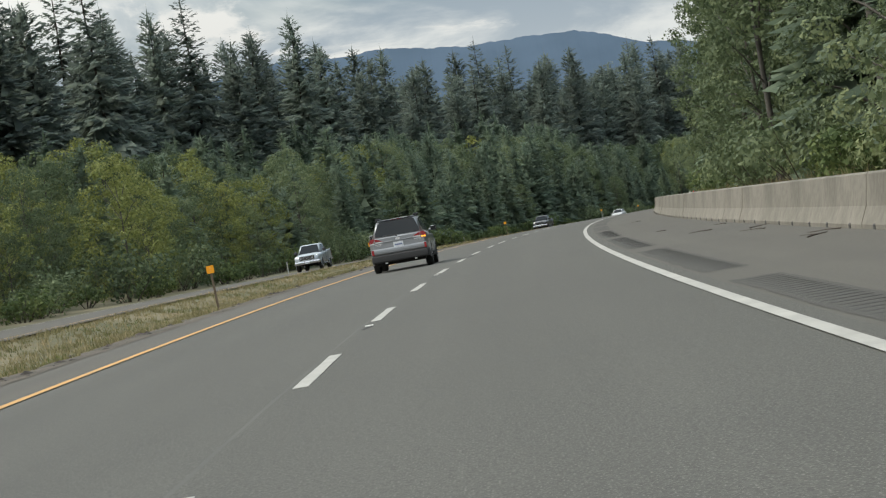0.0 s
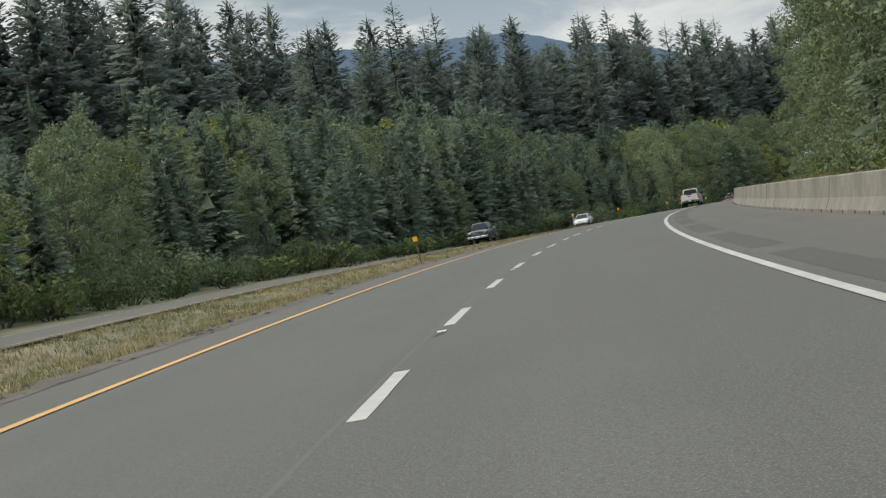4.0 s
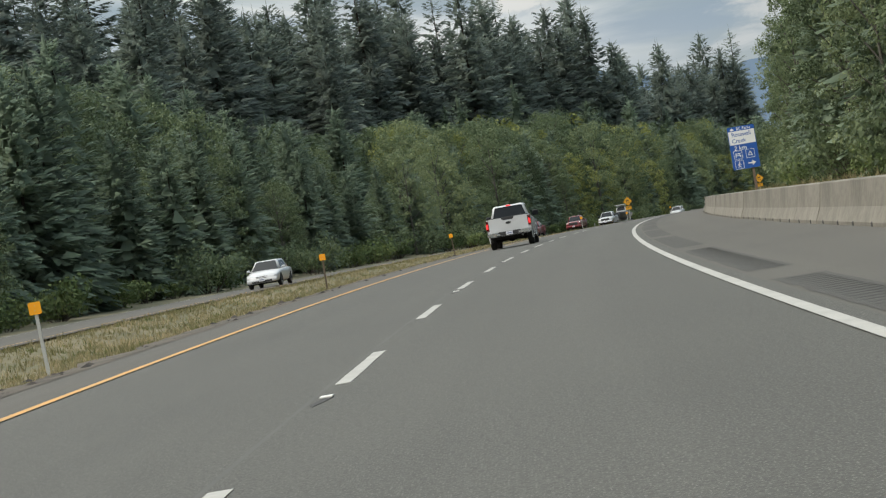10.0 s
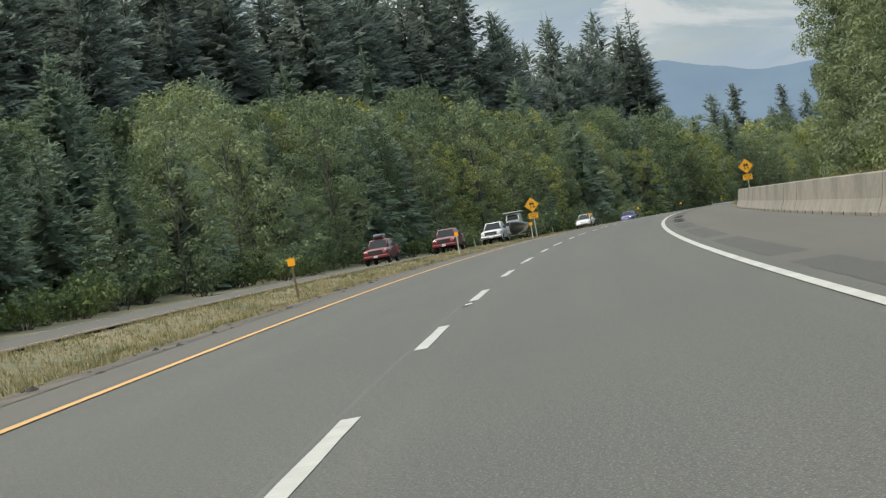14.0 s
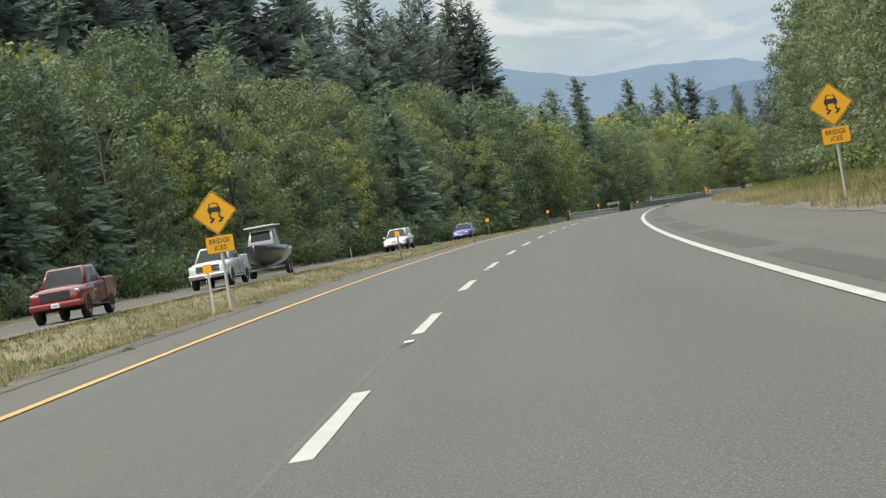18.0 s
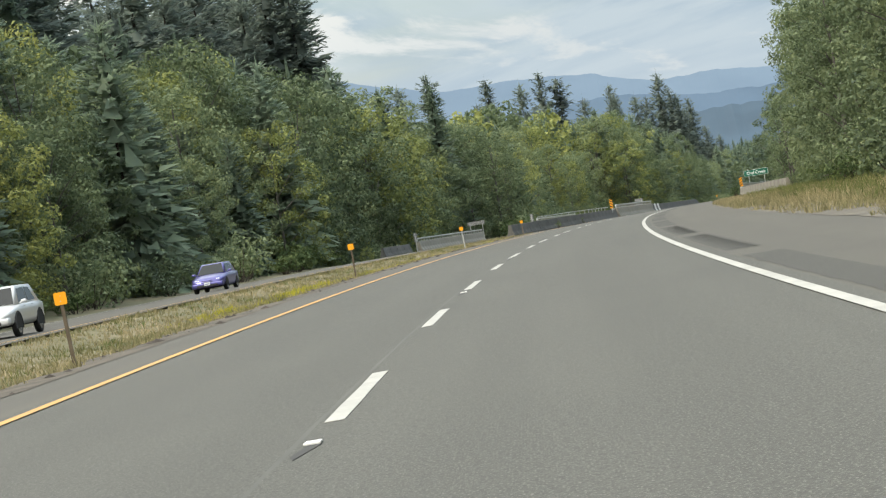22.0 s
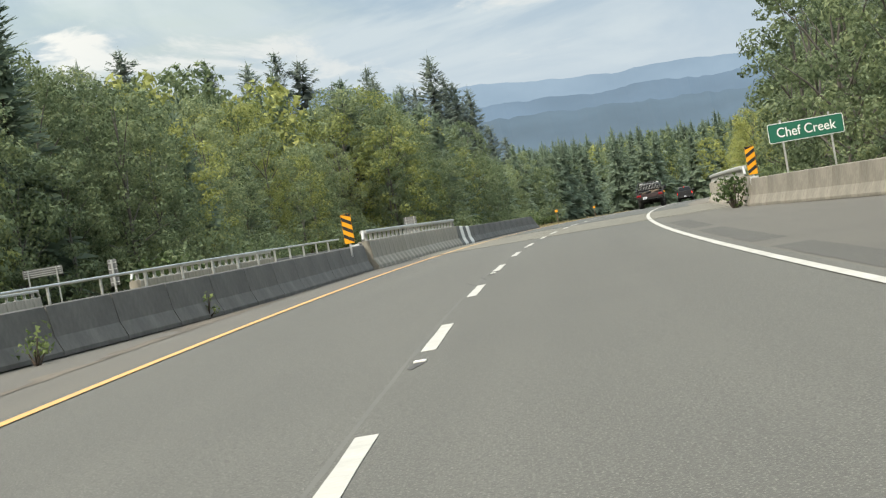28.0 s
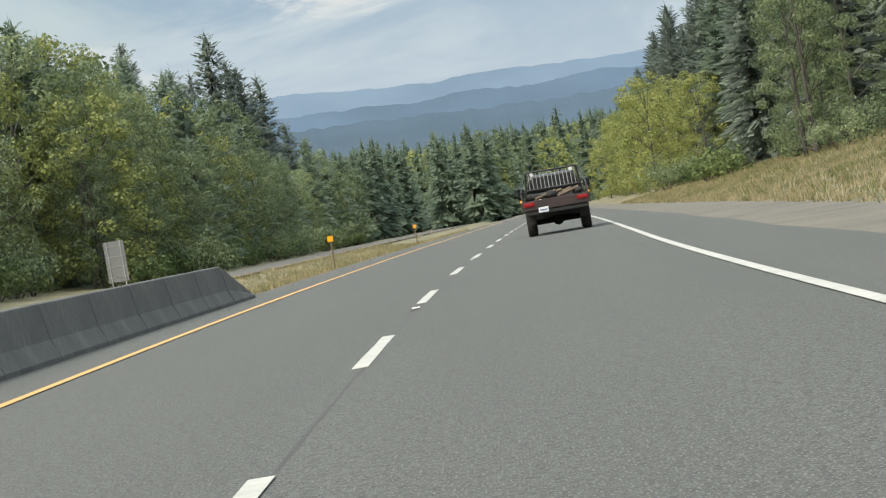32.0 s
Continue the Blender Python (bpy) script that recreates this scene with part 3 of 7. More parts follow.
def broadleaf(name, seed, height, width, low, material, label, count=34, size=0.27, bark=None, clumps=46, clump=1.0):
    r = np.random.default_rng(seed)
    pieces = []
    lean = (0.5 * (r.random() - 0.5), 0.5 * (r.random() - 0.5))
    stem = [(lean[0] * k * k, lean[1] * k * k, height * 0.85 * k) for k in (0, 0.2, 0.45, 0.7, 1)]
    pieces.append(tube(stem, [0.012 * height * (1 - 0.85 * k) for k in (0, 0.2, 0.45, 0.7, 1)], 7))
    centres, radii = [], []
    for i in range(clumps):
        k = low + (1 - low) * (i + r.random()) / clumps
        h = (k - low) / (1 - low)
        spread = width * (1 - max(0.0, (h - 0.34) / 0.70) ** 2.2) ** 0.5 * (0.72 + 0.28 * min(1, h / 0.3)) if h < 1.03 else 0.1
        a = i * 2.4 + 0.7 * r.random()
        q = spread * (0.58 + 0.44 * r.random())
        rad = clump * (0.047 * height + 0.25) * (0.55 + 0.9 * r.random())
        centres.append((lean[0] + q * math.cos(a), lean[1] + q * math.sin(a), height * k * 0.95 - 0.5 * rad + 0.5))
        radii.append(rad)
        if i % 4 == 0:
            b = (lean[0] * k, lean[1] * k, max(0.4, height * k * 0.72 - 0.6))
            e = centres[-1]
            mid = tuple((b[j] + e[j]) / 2 + (0.0, 0.0, 0.25)[j] for j in range(3))
            pieces.append(tube([b, mid, e], [0.004 * height, 0.003 * height, 0.01], 4))
    crown = leaf_cloud(r, centres, radii, count, size)
    return tree_thing(name, merge(pieces), crown, bark or BARK_PALE, material, label, "broadleaf tree")


def shrub(name, seed, height, width, material, label, count=80, size=0.13, clumps=12):
    r = np.random.default_rng(seed)
    centres = [(width * (r.random() - 0.5) * 1.4, width * (r.random() - 0.5) * 1.4, height * (0.22 + 0.62 * r.random())) for _ in range(clumps)]
    radii = [0.30 * height * (0.7 + 0.6 * r.random()) for _ in centres]
    stems = merge([tube([(0.2 * c[0], 0.2 * c[1], 0), (0.6 * c[0], 0.6 * c[1], 0.5 * c[2]), c], [0.03, 0.02, 0.008], 4) for c in centres])
    return tree_thing(name, stems, leaf_cloud(r, centres, radii, count, size), BARK_DARK, material, label, "shrub", "foliage")


FIRS = [conifer("fir_tree", 21, 38, 7.0, 0.10, 0.72, FIR, "tall dark green Douglas fir in the forest wall", 1.0, 0.25, 13, 0.33, bough=8, core=1, shape=0.60),
        conifer("fir_tree", 22, 42, 6.4, 0.14, 0.78, FIR, "tall dark green Douglas fir in the forest wall", 0.95, 0.25, 13, 0.33, bough=8, core=1, shape=0.62),
        conifer("fir_tree", 23, 35, 7.2, 0.08, 0.74, FIR, "tall dark green Douglas fir in the forest wall", 1.0, 0.3, 13, 0.33, bough=8, core=1, shape=0.72),
        conifer("old_fir", 24, 44, 6.2, 0.28, 0.9, FIR, "tall gaunt old fir standing over its neighbours", 0.8, 0.3, 12, 0.45, bough=7)]
YOUNG = [conifer("young_fir", 31, 14, 3.1, 0.01, 0.44, FIR_YOUNG, "young green fir with boughs down to the ground", 1.0, 0.2, 12, 0.40, bough=8, core=2),
         conifer("young_fir", 32, 19, 3.7, 0.02, 0.52, FIR_YOUNG, "young green fir with boughs down to the ground", 1.0, 0.2, 12, 0.40, bough=8, core=2),
         conifer("young_fir", 33, 10, 2.6, 0.01, 0.40, FIR_YOUNG, "small bushy green fir at the edge of the wood", 1.0, 0.2, 10, 0.45, bough=7, core=2)]
NEAR_FIR = conifer("roadside_fir", 34, 22, 4.0, 0.04, 0.46, FIR, "dark green fir on the bank beside the highway", 1.0, 0.22, 24, 0.25, bough=8, core=2)
SNAGS = [conifer("old_fir", 25, 42, 4.0, 0.52, 0.55, FIR, "gaunt old fir with a ragged flat top over the wood", 0.72, 0.1, 8, 0.60, 0.45, bough=6, core=1),
         conifer("old_fir", 26, 42, 4.4, 0.62, 0.55, FIR, "gaunt old fir with a ragged flat top over the wood", 0.66, 0.05, 8, 0.60, 0.65, bough=6, core=1)]
ALDERS = [broadleaf("alder_tree", 41, 17, 4.3, 0.05, ALDER, "leafy green alder at the edge of the wood", 135, 0.138, clumps=52),
          broadleaf("alder_tree", 42, 13, 3.9, 0.03, ALDER, "leafy green alder at the edge of the wood", 150, 0.128, clumps=44),
          broadleaf("alder_tree", 43, 20, 4.9, 0.08, ALDER, "tall leafy green alder at the edge of the wood", 118, 0.150, clumps=54),
          broadleaf("maple_tree", 44, 15, 4.8, 0.05, ALDER_GOLD, "broad yellow-green tree, leaves tinted as sunlit", 135, 0.138, clumps=50),
          broadleaf("maple_tree", 45, 19, 5.0, 0.08, ALDER_GOLD, "broad yellow-green tree, leaves tinted as sunlit", 118, 0.150, clumps=52)]
ROADSIDE = [broadleaf("cottonwood_tree", 46, 16, 3.6, 0.02, ALDER, "leafy cottonwood beside the highway shoulder", 195, 0.108, clumps=46, clump=0.78),
            broadleaf("cottonwood_tree", 47, 19, 3.9, 0.03, ALDER, "tall leafy cottonwood beside the highway shoulder", 160, 0.118, clumps=48, clump=0.78)]
SHRUBS = [shrub("bush", 51, 2.4, 1.8, SHRUB, "low green bush at the wood's edge"),
          shrub("bush", 52, 1.6, 1.4, SHRUB, "low green bush at the wood's edge"),
          shrub("bush", 53, 3.4, 2.2, ALDER, "rounded green bush at the wood's edge", 80, 0.12)]
# lighter trees for the depth of the woods
DEEP_FIR = conifer("deep_fir", 61, 36, 7.0, 0.30, 1.2, FIR, "", 1.0, 0.3, 6, 0.5, core=1, shape=0.60)
DEEP_YOUNG = conifer("deep_fir", 62, 19, 3.8, 0.04, 0.95, FIR_YOUNG, "", 1.0, 0.3, 2, 0.9, core=2)
DEEP_ALDER = broadleaf("deep_alder", 63, 18, 4.8, 0.30, ALDER, "", 24, 0.33)
DEEP_GOLD = broadleaf("deep_alder", 64, 17, 4.8, 0.30, ALDER_GOLD, "", 24, 0.33)
deep = []
used = set()


def plant(kind, s, u, size=1.0, sink=0.05, tilt=0.0):
    p = at(s, u, land(s, u) - sink)
    m = pose(p.x, p.y, p.z, tilt, tilt * 0.6, rng.uniform(0, 360))
    t = kind if kind not in used else copy_thing(kind, m)
    if kind not in used:
        used.add(kind)
        kind.matrix_basis = m
    t.scale = (size * rng.uniform(0.9, 1.1), size * rng.uniform(0.9, 1.1), size)
    return t


def pick(kinds, weights=None):
    return kinds[int(rng.choice(len(kinds), p=weights))]


def deepen(kind, s, u, size=1.0):
    p = at(s, u, land(s, u) - 0.1 + 30 * noise.noise(Vector((s / 420, u / 420, 0.4))) * smooth(abs(u), 250, 900))
    deep.append((kind, pose(p.x, p.y, p.z, 0, 0, rng.uniform(0, 360)) @ Matrix.Diagonal((size, size, size * rng.uniform(0.9, 1.12), 1))))


def join_deep(name, label, kinds, child, spots):
    """One sheet of woodland out of many trees of the lighter kinds."""
    vs, count, sizes = [], 0, []
    loops = []
    for kind, m in spots:
        if kind not in kinds:
            continue
        me = [c for c in kind.children if c.name.split(".")[0] == child][0].data
        n = len(me.vertices)
        co = np.empty(n * 3, dtype=np.float32)
        me.vertices.foreach_get("co", co)
        a = np.array(m, dtype=np.float32)
        vs.append(co.reshape(-1, 3) @ a[:3, :3].T + a[:3, 3])
        li = np.empty(len(me.loops), dtype=np.int32)
        me.loops.foreach_get("vertex_index", li)
        loops.append(li + count)
        tot = np.empty(len(me.polygons), dtype=np.int32)
        me.polygons.foreach_get("loop_total", tot)
        sizes.append(tot)
        count += n
        material = me.materials[0]
    if not vs:
        return
    v, li, tot = np.concatenate(vs), np.concatenate(loops), np.concatenate(sizes)
    me = bpy.data.meshes.new(name)
    me.vertices.add(len(v))
    me.vertices.foreach_set("co", v.ravel())
    me.loops.add(len(li))
    me.loops.foreach_set("vertex_index", li)
    me.polygons.add(len(tot))
    me.polygons.foreach_set("loop_start", np.concatenate(([0], np.cumsum(tot)[:-1])).astype(np.int32))
    me.polygons.foreach_set("loop_total", tot)
    me.materials.append(material)
    me.update(calc_edges=True)
    me.validate()
    tagged(new(name, me), label, "woodland", kind="stuff")


def under(kind_height, s, u, size, top=-6.3):
    """Size of a tree in the valley, whose crowns all end at about one level."""
    room = top + rng.uniform(-1.6, 1.2) - rise(s) - land(s, u)
    cap = max(4.5, room) / kind_height
    k = smooth(s, 1125, 1165)
    return size * (1 - k) + min(size * 1.4, cap) * k


# the far side of the opposite carriageway
for s in np.arange(60, 1210, 5.2):
    edge = -27.0 - 3.0 * rng.random() - (5 if 780 < s < 880 else 8 if 930 < s < 1018 else 0)
    if rng.random() < 0.85:
        plant(pick(SHRUBS), s, edge, rng.uniform(0.75, 1.35))
CANOPY_S = (0, 250, 310, 430, 520, 600, 650, 760, 860, 895, 915, 945, 975, 1000, 1100, 1130, 1250)
CANOPY_H = (12.5, 14.5, 16, 19, 17.5, 20, 22, 23, 23.5, 21, 17.5, 18, 20.5, 22, 22.5, 21, 17)


def grow(kind_height, s, u, share):
    """Size of a tree whose top stands at a share of the leafy canopy's height over the road."""
    return max(0.35, (share * float(np.interp(s, CANOPY_S, CANOPY_H)) - land(s, u)) / kind_height)


for s in list(np.arange(60, 470, 4.2)) + list(np.arange(470, 1200, 4.8)):
    for row, (u0, u1) in enumerate(((-30, -34), (-36, -42), (-44, -54))):
        q = s + rng.uniform(-2, 2)
        u = rng.uniform(u1, u0) - (4 if 780 < s < 880 else 8 if 930 < s < 1018 else 0)
        leafy = 0.85 if s < 225 else 0.35 if s < 320 else 0.2 if s < 500 else 0.45 if s < 560 else 0.76 if s < 1050 else 0.5 if s < 1145 else 0.6
        # more yellow-green trees in the back rows: sunlit crown tops given by leaf colour
        gold = rng.random() < (0.45 if s < 225 else 0.10 if s < 640 else 0.12 + 0.18 * row if s < 930 else 0.18 + 0.28 * row)
        if rng.random() < leafy:
            if row == 2:
                deepen(DEEP_GOLD if gold else DEEP_ALDER, q, u, under(18, q, u, grow(17.5, q, u, rng.uniform(0.90, 1.04))))
            elif row == 0:
                t = ALDERS[3] if gold else ALDERS[int(rng.random() < 0.5)]
                plant(t, q, u, under(15, q, u, grow(15, q, u, rng.uniform(0.40, 0.78))))
            else:
                t, high = [(ALDERS[3], 15), (ALDERS[4], 19)][int(rng.random() < 0.7)] if gold else [(ALDERS[0], 17), (ALDERS[2], 20)][int(rng.random() < 0.6)]
                plant(t, q, u, under(17, q, u, grow(high, q, u, rng.uniform(0.80, 1.0))))
        elif row == 2:
            deepen(DEEP_YOUNG, q, u, under(19, q, u, grow(18, q, u, rng.uniform(0.92, 1.12))))
        else:
            t, high = [(YOUNG[0], 14), (YOUNG[1], 19)][row if rng.random() < 0.7 else 1 - row]
            plant(t, q, u, under(15, q, u, grow(high, q, u, rng.uniform(0.82, 1.08) if row else rng.uniform(0.5, 0.85))))
for s in np.arange(150, 1135, 6.2):
    for u0 in (-57, -68, -82, -98, -116):
        q, u = s + rng.uniform(-3, 3), u0 + rng.uniform(-6, 6)
        if s > (885 if u0 > -60 else 940 if u0 > -70 else 985) or (u0 < -90 and s > 760):
            if u0 > -100:
                deepen(DEEP_GOLD if rng.random() < 0.45 else DEEP_ALDER, q, u, grow(17.5, q, u, rng.uniform(0.98, 1.12)))
            continue
        k = 0.77 + 0.08 * smooth(s, 400, 540) + 0.25 * smooth(s, 530, 720)
        if u0 > -72:
            plant(pick(FIRS, (0.36, 0.28, 0.28, 0.08)), q, u, k * rng.uniform(0.84, 1.08))
        else:
            deepen(DEEP_FIR, q, u, k * rng.uniform(0.76, 0.98))
# old trees over the far end of the wood: place and height
for i, (s, u, high) in enumerate(((1261, -87, 47.5), (1267, -83, 45.5), (1239, -64, 39), (1202, -107, 48), (1272, -105, 49), (1246, -98, 43), (1228, -70, 37), (1212, -84, 39), (1190, -92, 41), (1180, -110, 44), (1218, -60, 33))):
    plant(SNAGS[i % 2] if i < 5 else FIRS[i % 3], s, u, high / 42 if i < 5 else high / 39)
for s, u, high in ((1285, -56, 40), (1290, -52, 37), (1281, -63, 38), (1300, -55, 36), (1312, -51, 33), (1324, -54, 31), (1338, -50, 28), (1352, -53, 26), (1366, -49, 23), (1306, -63, 35), (1330, -62, 31)):
    plant(FIRS[int(s) % 3], s, u, high / 39)
# the wood on the inner side of the bend
OUT_S = (0, 180, 235, 400, 490, 530, 560, 640, 700, 780)
OUT_U = (0.8, 1.0, 3.0, 2.6, 3.4, 6.5, 6.5, 4.0, 3.4, 4.8)
for s in np.arange(10, 800, 4.6):
    for row, (u0, u1) in enumerate(((10.8, 13.0), (15.0, 19.0), (21.0, 28.0))):
        q, u = s + rng.uniform(-2, 2), rng.uniform(u0, u1) + float(np.interp(s, OUT_S, OUT_U))
        leafy = 0.6 if s < 330 else 0.4 if s < 430 else 0.9
        if 372 < s < 402 and row == 0:
            u += 3.0
        if row == 2:
            deepen(DEEP_ALDER if rng.random() < 0.5 else DEEP_YOUNG, q, u, rng.uniform(1.0, 1.3))
        elif rng.random() < leafy:
            if row == 0:
                plant(pick(ROADSIDE, (0.6, 0.4)), q, u, rng.uniform(0.62, 0.84))
            else:
                plant(ALDERS[2], q, u, rng.uniform(0.85, 1.05))
        elif row == 0:
            plant(pick(YOUNG[:1] + YOUNG[2:]), q, u + 1.5, rng.uniform(0.85, 1.1))
        else:
            plant(pick(YOUNG[1:2] + [NEAR_FIR], (0.5, 0.5)), q, u + 3, rng.uniform(0.85, 1.1))
for s in np.arange(40, 800, 7.0):
    plant(pick(SHRUBS), s, rng.uniform(9.9, 11.2) + float(np.interp(s, OUT_S, OUT_U)), rng.uniform(0.6, 1.0))
for s in np.arange(806, 960, 5.0):
    for u0 in (15, 20, 27, 36):
        q, u = s + rng.uniform(-2, 2), u0 + rng.uniform(-2, 2) + 6 * smooth(s, 860, 905)
        if u0 == 36:
            deepen(DEEP_YOUNG, q, u, rng.uniform(1.0, 1.3))
        elif u0 == 15:
            plant(SHRUBS[2] if s > 875 else ROADSIDE[0], q, u - 2, rng.uniform(0.6, 0.9))
        else:
            plant(pick(ROADSIDE), q, u, rng.uniform(0.55, 0.75 + 0.006 * (u0 - 15)))
for s in np.arange(965, 1240, 6.5):
    for u0 in (14, 21, 30, 42):
        q, u = s + rng.uniform(-3, 3), u0 + rng.uniform(-3, 3)
        if s < 1000 and u0 < 30:
            plant(pick(ROADSIDE + SHRUBS[2:], (0.3, 0.3, 0.4)), q, u + 3, rng.uniform(0.5, 0.75))
        elif u0 == 14 and s < 1060:
            plant(pick(SHRUBS), q, u, rng.uniform(0.7, 1.2))
        elif u0 == 14:
            plant(ALDERS[3], q, u, rng.uniform(0.45, 0.8))
        elif u0 < 30:
            plant(pick(YOUNG[1:2] + [NEAR_FIR], (0.4, 0.6)), q, u, rng.uniform(0.7, 0.95))
        else:
            deepen(DEEP_FIR, q, u, rng.uniform(0.5, 0.75))
# the valley floor
for _ in range(2000):
    s = 1195 + 950 * rng.random() ** 1.3
    u = rng.uniform(-260, 90)
    if -27 < u < 13 and s < 1345:
        continue
    t = DEEP_YOUNG if rng.random() < 0.75 else DEEP_GOLD if rng.random() < 0.5 else DEEP_ALDER
    deepen(t, s, u, under(19, s, u, 1.0, -5.6))
plant(ALDERS[3], 797.0, -28.2, 0.20)
plant(SHRUBS[2], 802.5, -28.4, 1.05)
plant(ALDERS[3], 807.0, -28.0, 0.15)
join_deep("fir_wood", "dark conifer forest behind the front trees", (DEEP_FIR,), "crown", deep)
join_deep("mixed_wood", "green conifers filling the wood and the valley", (DEEP_YOUNG,), "crown", deep)
join_deep("leafy_wood", "green leafy crowns deep in the wood", (DEEP_ALDER,), "crown", deep)
join_deep("golden_wood", "yellow-green leafy crowns deep in the wood, tinted as sunlit", (DEEP_GOLD,), "crown", deep)
for kind in (DEEP_FIR, DEEP_YOUNG, DEEP_ALDER, DEEP_GOLD):
    for c in list(kind.children):
        bpy.data.objects.remove(c)
    bpy.data.objects.remove(kind)


def far_woods(name, label, spots, material):
    """Many small conifers in one sheet of woodland."""
    v, f = [], []
    for x, y, z, hgt in spots:
        a0 = rng.random() * 6.28
        for tier in range(4):
            zb, zt = z + hgt * (0.08 + 0.21 * tier), z + hgt * (0.42 + 0.20 * tier)
            w = hgt * 0.155 * (1 - 0.2 * tier)
            n = len(v)
            for q in range(5):
                a = a0 + tier + q * 1.2566
                k = w * rng.uniform(0.65, 1.25)
                v.append((x + k * math.cos(a), y + k * math.sin(a), zb - 0.4 * k))
            v.append((x, y, zt))
            f += [(n + q, n + (q + 1) % 5, n + 5) for q in range(5)]
    return tagged(obj(name, v, f, material), label, "woodland", kind="stuff")


spots = []
for _ in range(4500):
    s = rng.uniform(2050, 3400)
    u = rng.uniform(-900, 500)
    p = at(s, u, land(s, u) + 30 * noise.noise(Vector((s / 420, u / 420, 0.4))) * smooth(abs(u), 250, 900))
    spots.append((p.x, p.y, p.z, rng.uniform(15, 27)))
far_woods("valley_forest", "distant conifer forest filling the valley", spots, FAR_WOOD)

# ---------------------------------------------------------------- markings, markers and marks on the asphalt
def box(bm, size, centre=(0, 0, 0), bevel=0.0):
    r = bmesh.ops.create_cube(bm, size=1.0, matrix=Matrix.Translation(centre) @ Matrix.Diagonal((*size, 1)))
    if bevel:
        bmesh.ops.bevel(bm, geom=list({e for v in r["verts"] for e in v.link_edges}), offset=bevel, segments=2, affect="EDGES", profile=0.5)
    return r["verts"]


def rod(bm, p, q, r, sides=10, r2=None):
    p, q = Vector(p), Vector(q)
    d = q - p
    m = Matrix.Translation((p + q) / 2) @ d.to_track_quat("Z", "Y").to_matrix().to_4x4()
    return bmesh.ops.create_cone(bm, cap_ends=True, segments=sides, radius1=r, radius2=r if r2 is None else r2, depth=d.length, matrix=m)["verts"]


def prism(bm, outline, y0, y1, axis="y"):
    """A solid from an outline in the plane across an axis."""
    def spot(a, b, c):
        return (a, c, b) if axis == "y" else (c, a, b) if axis == "x" else (a, b, c)
    front = [bm.verts.new(spot(a, b, y0)) for a, b in outline]
    rear = [bm.verts.new(spot(a, b, y1)) for a, b in outline]
    n = len(outline)
    bm.faces.new(front)
    bm.faces.new(rear[::-1])
    for i in range(n):
        bm.faces.new((front[i], rear[i], rear[(i + 1) % n], front[(i + 1) % n]))
    return front + rear


def mesh_of(name, bm, material, smooth_it=False):
    bmesh.ops.recalc_face_normals(bm, faces=bm.faces[:])
    me = bpy.data.meshes.new(name)
    bm.to_mesh(me)
    bm.free()
    for m in material if isinstance(material, (list, tuple)) else (material,):
        me.materials.append(m)
    if smooth_it:
        me.polygons.foreach_set("use_smooth", [True] * len(me.polygons))
    return me


def part(name, bm, material, parent, label="", smooth_it=False):
    ob = new(name, mesh_of(name, bm, material, smooth_it))
    ob.parent = parent
    if label:
        tagged(ob, label)
    return ob


def piece(name, mesh, m, parent):
    ob = new(name, mesh)
    ob.parent = parent
    ob.matrix_basis = m
    return ob


bm = bmesh.new()
prism(bm, [(-0.065, 0), (0.065, 0), (0.068, 1.5), (0.062, 3.0), (0.066, 4.5), (-0.065, 4.5), (-0.06, 3.1), (-0.068, 1.2)], 0, 0.004, "z")
DASH = mesh_of("lane_dash", bm, WHITE_PAINT)
for n in range(-2, 110):
    piece("lane_dash", DASH, on_road(12 * n, 0, 0.026 if 67 < n < 72 else 0.0215), road)
bm = bmesh.new()
prism(bm, [(-0.07, -0.40), (-0.03, -0.62), (0.06, 0.16), (-0.02, 0.26)], 0, 0.003, "z")
RECESS = mesh_of("marker_recess", bm, CRACK)
bm = bmesh.new()
box(bm, (0.10, 0.16, 0.014), (0, 0, 0.007), 0.004)
STUD = mesh_of("reflector_stud", bm, WHITEWASH)
for n in range(-1, 80, 2):
    piece("marker_recess", RECESS, on_road(12 * n - 1.7, 0.0, 0.0212), road)
    piece("reflector_stud", STUD, on_road(12 * n - 1.45, 0.0, 0.022), road)
# sealed joint between the lanes
strip("joint_seal", -40, 818, 1.0, (lambda s: -0.135 + 0.012 * noise.noise(Vector((s * 0.6, 2, 0))), lambda s: -0.10 + 0.02 * noise.noise(Vector((s * 0.9, 5, 0)))), (0.0208, 0.0208), mat("old joint seal", (0.078, 0.077, 0.070), 0.85, second=(0.100, 0.097, 0.087), scale=0.3, fine=4, amount=1.0), road)
strip("joint_seal", 856, 1100, 1.0, (lambda s: 0.02 + 0.02 * noise.noise(Vector((s * 0.6, 2, 0))), lambda s: 0.045 + 0.02 * noise.noise(Vector((s * 0.9, 5, 0)))), (0.0208, 0.0208), CRACK, road)
# milled rumble strip on the outer shoulder, in runs with gaps between
bm = bmesh.new()
prism(bm, [(-0.2, -0.05), (0.2, -0.06), (0.2, 0.05), (-0.2, 0.06)], 0, 0.0015, "z")
GROOVE = mesh_of("groove", bm, MILLED)
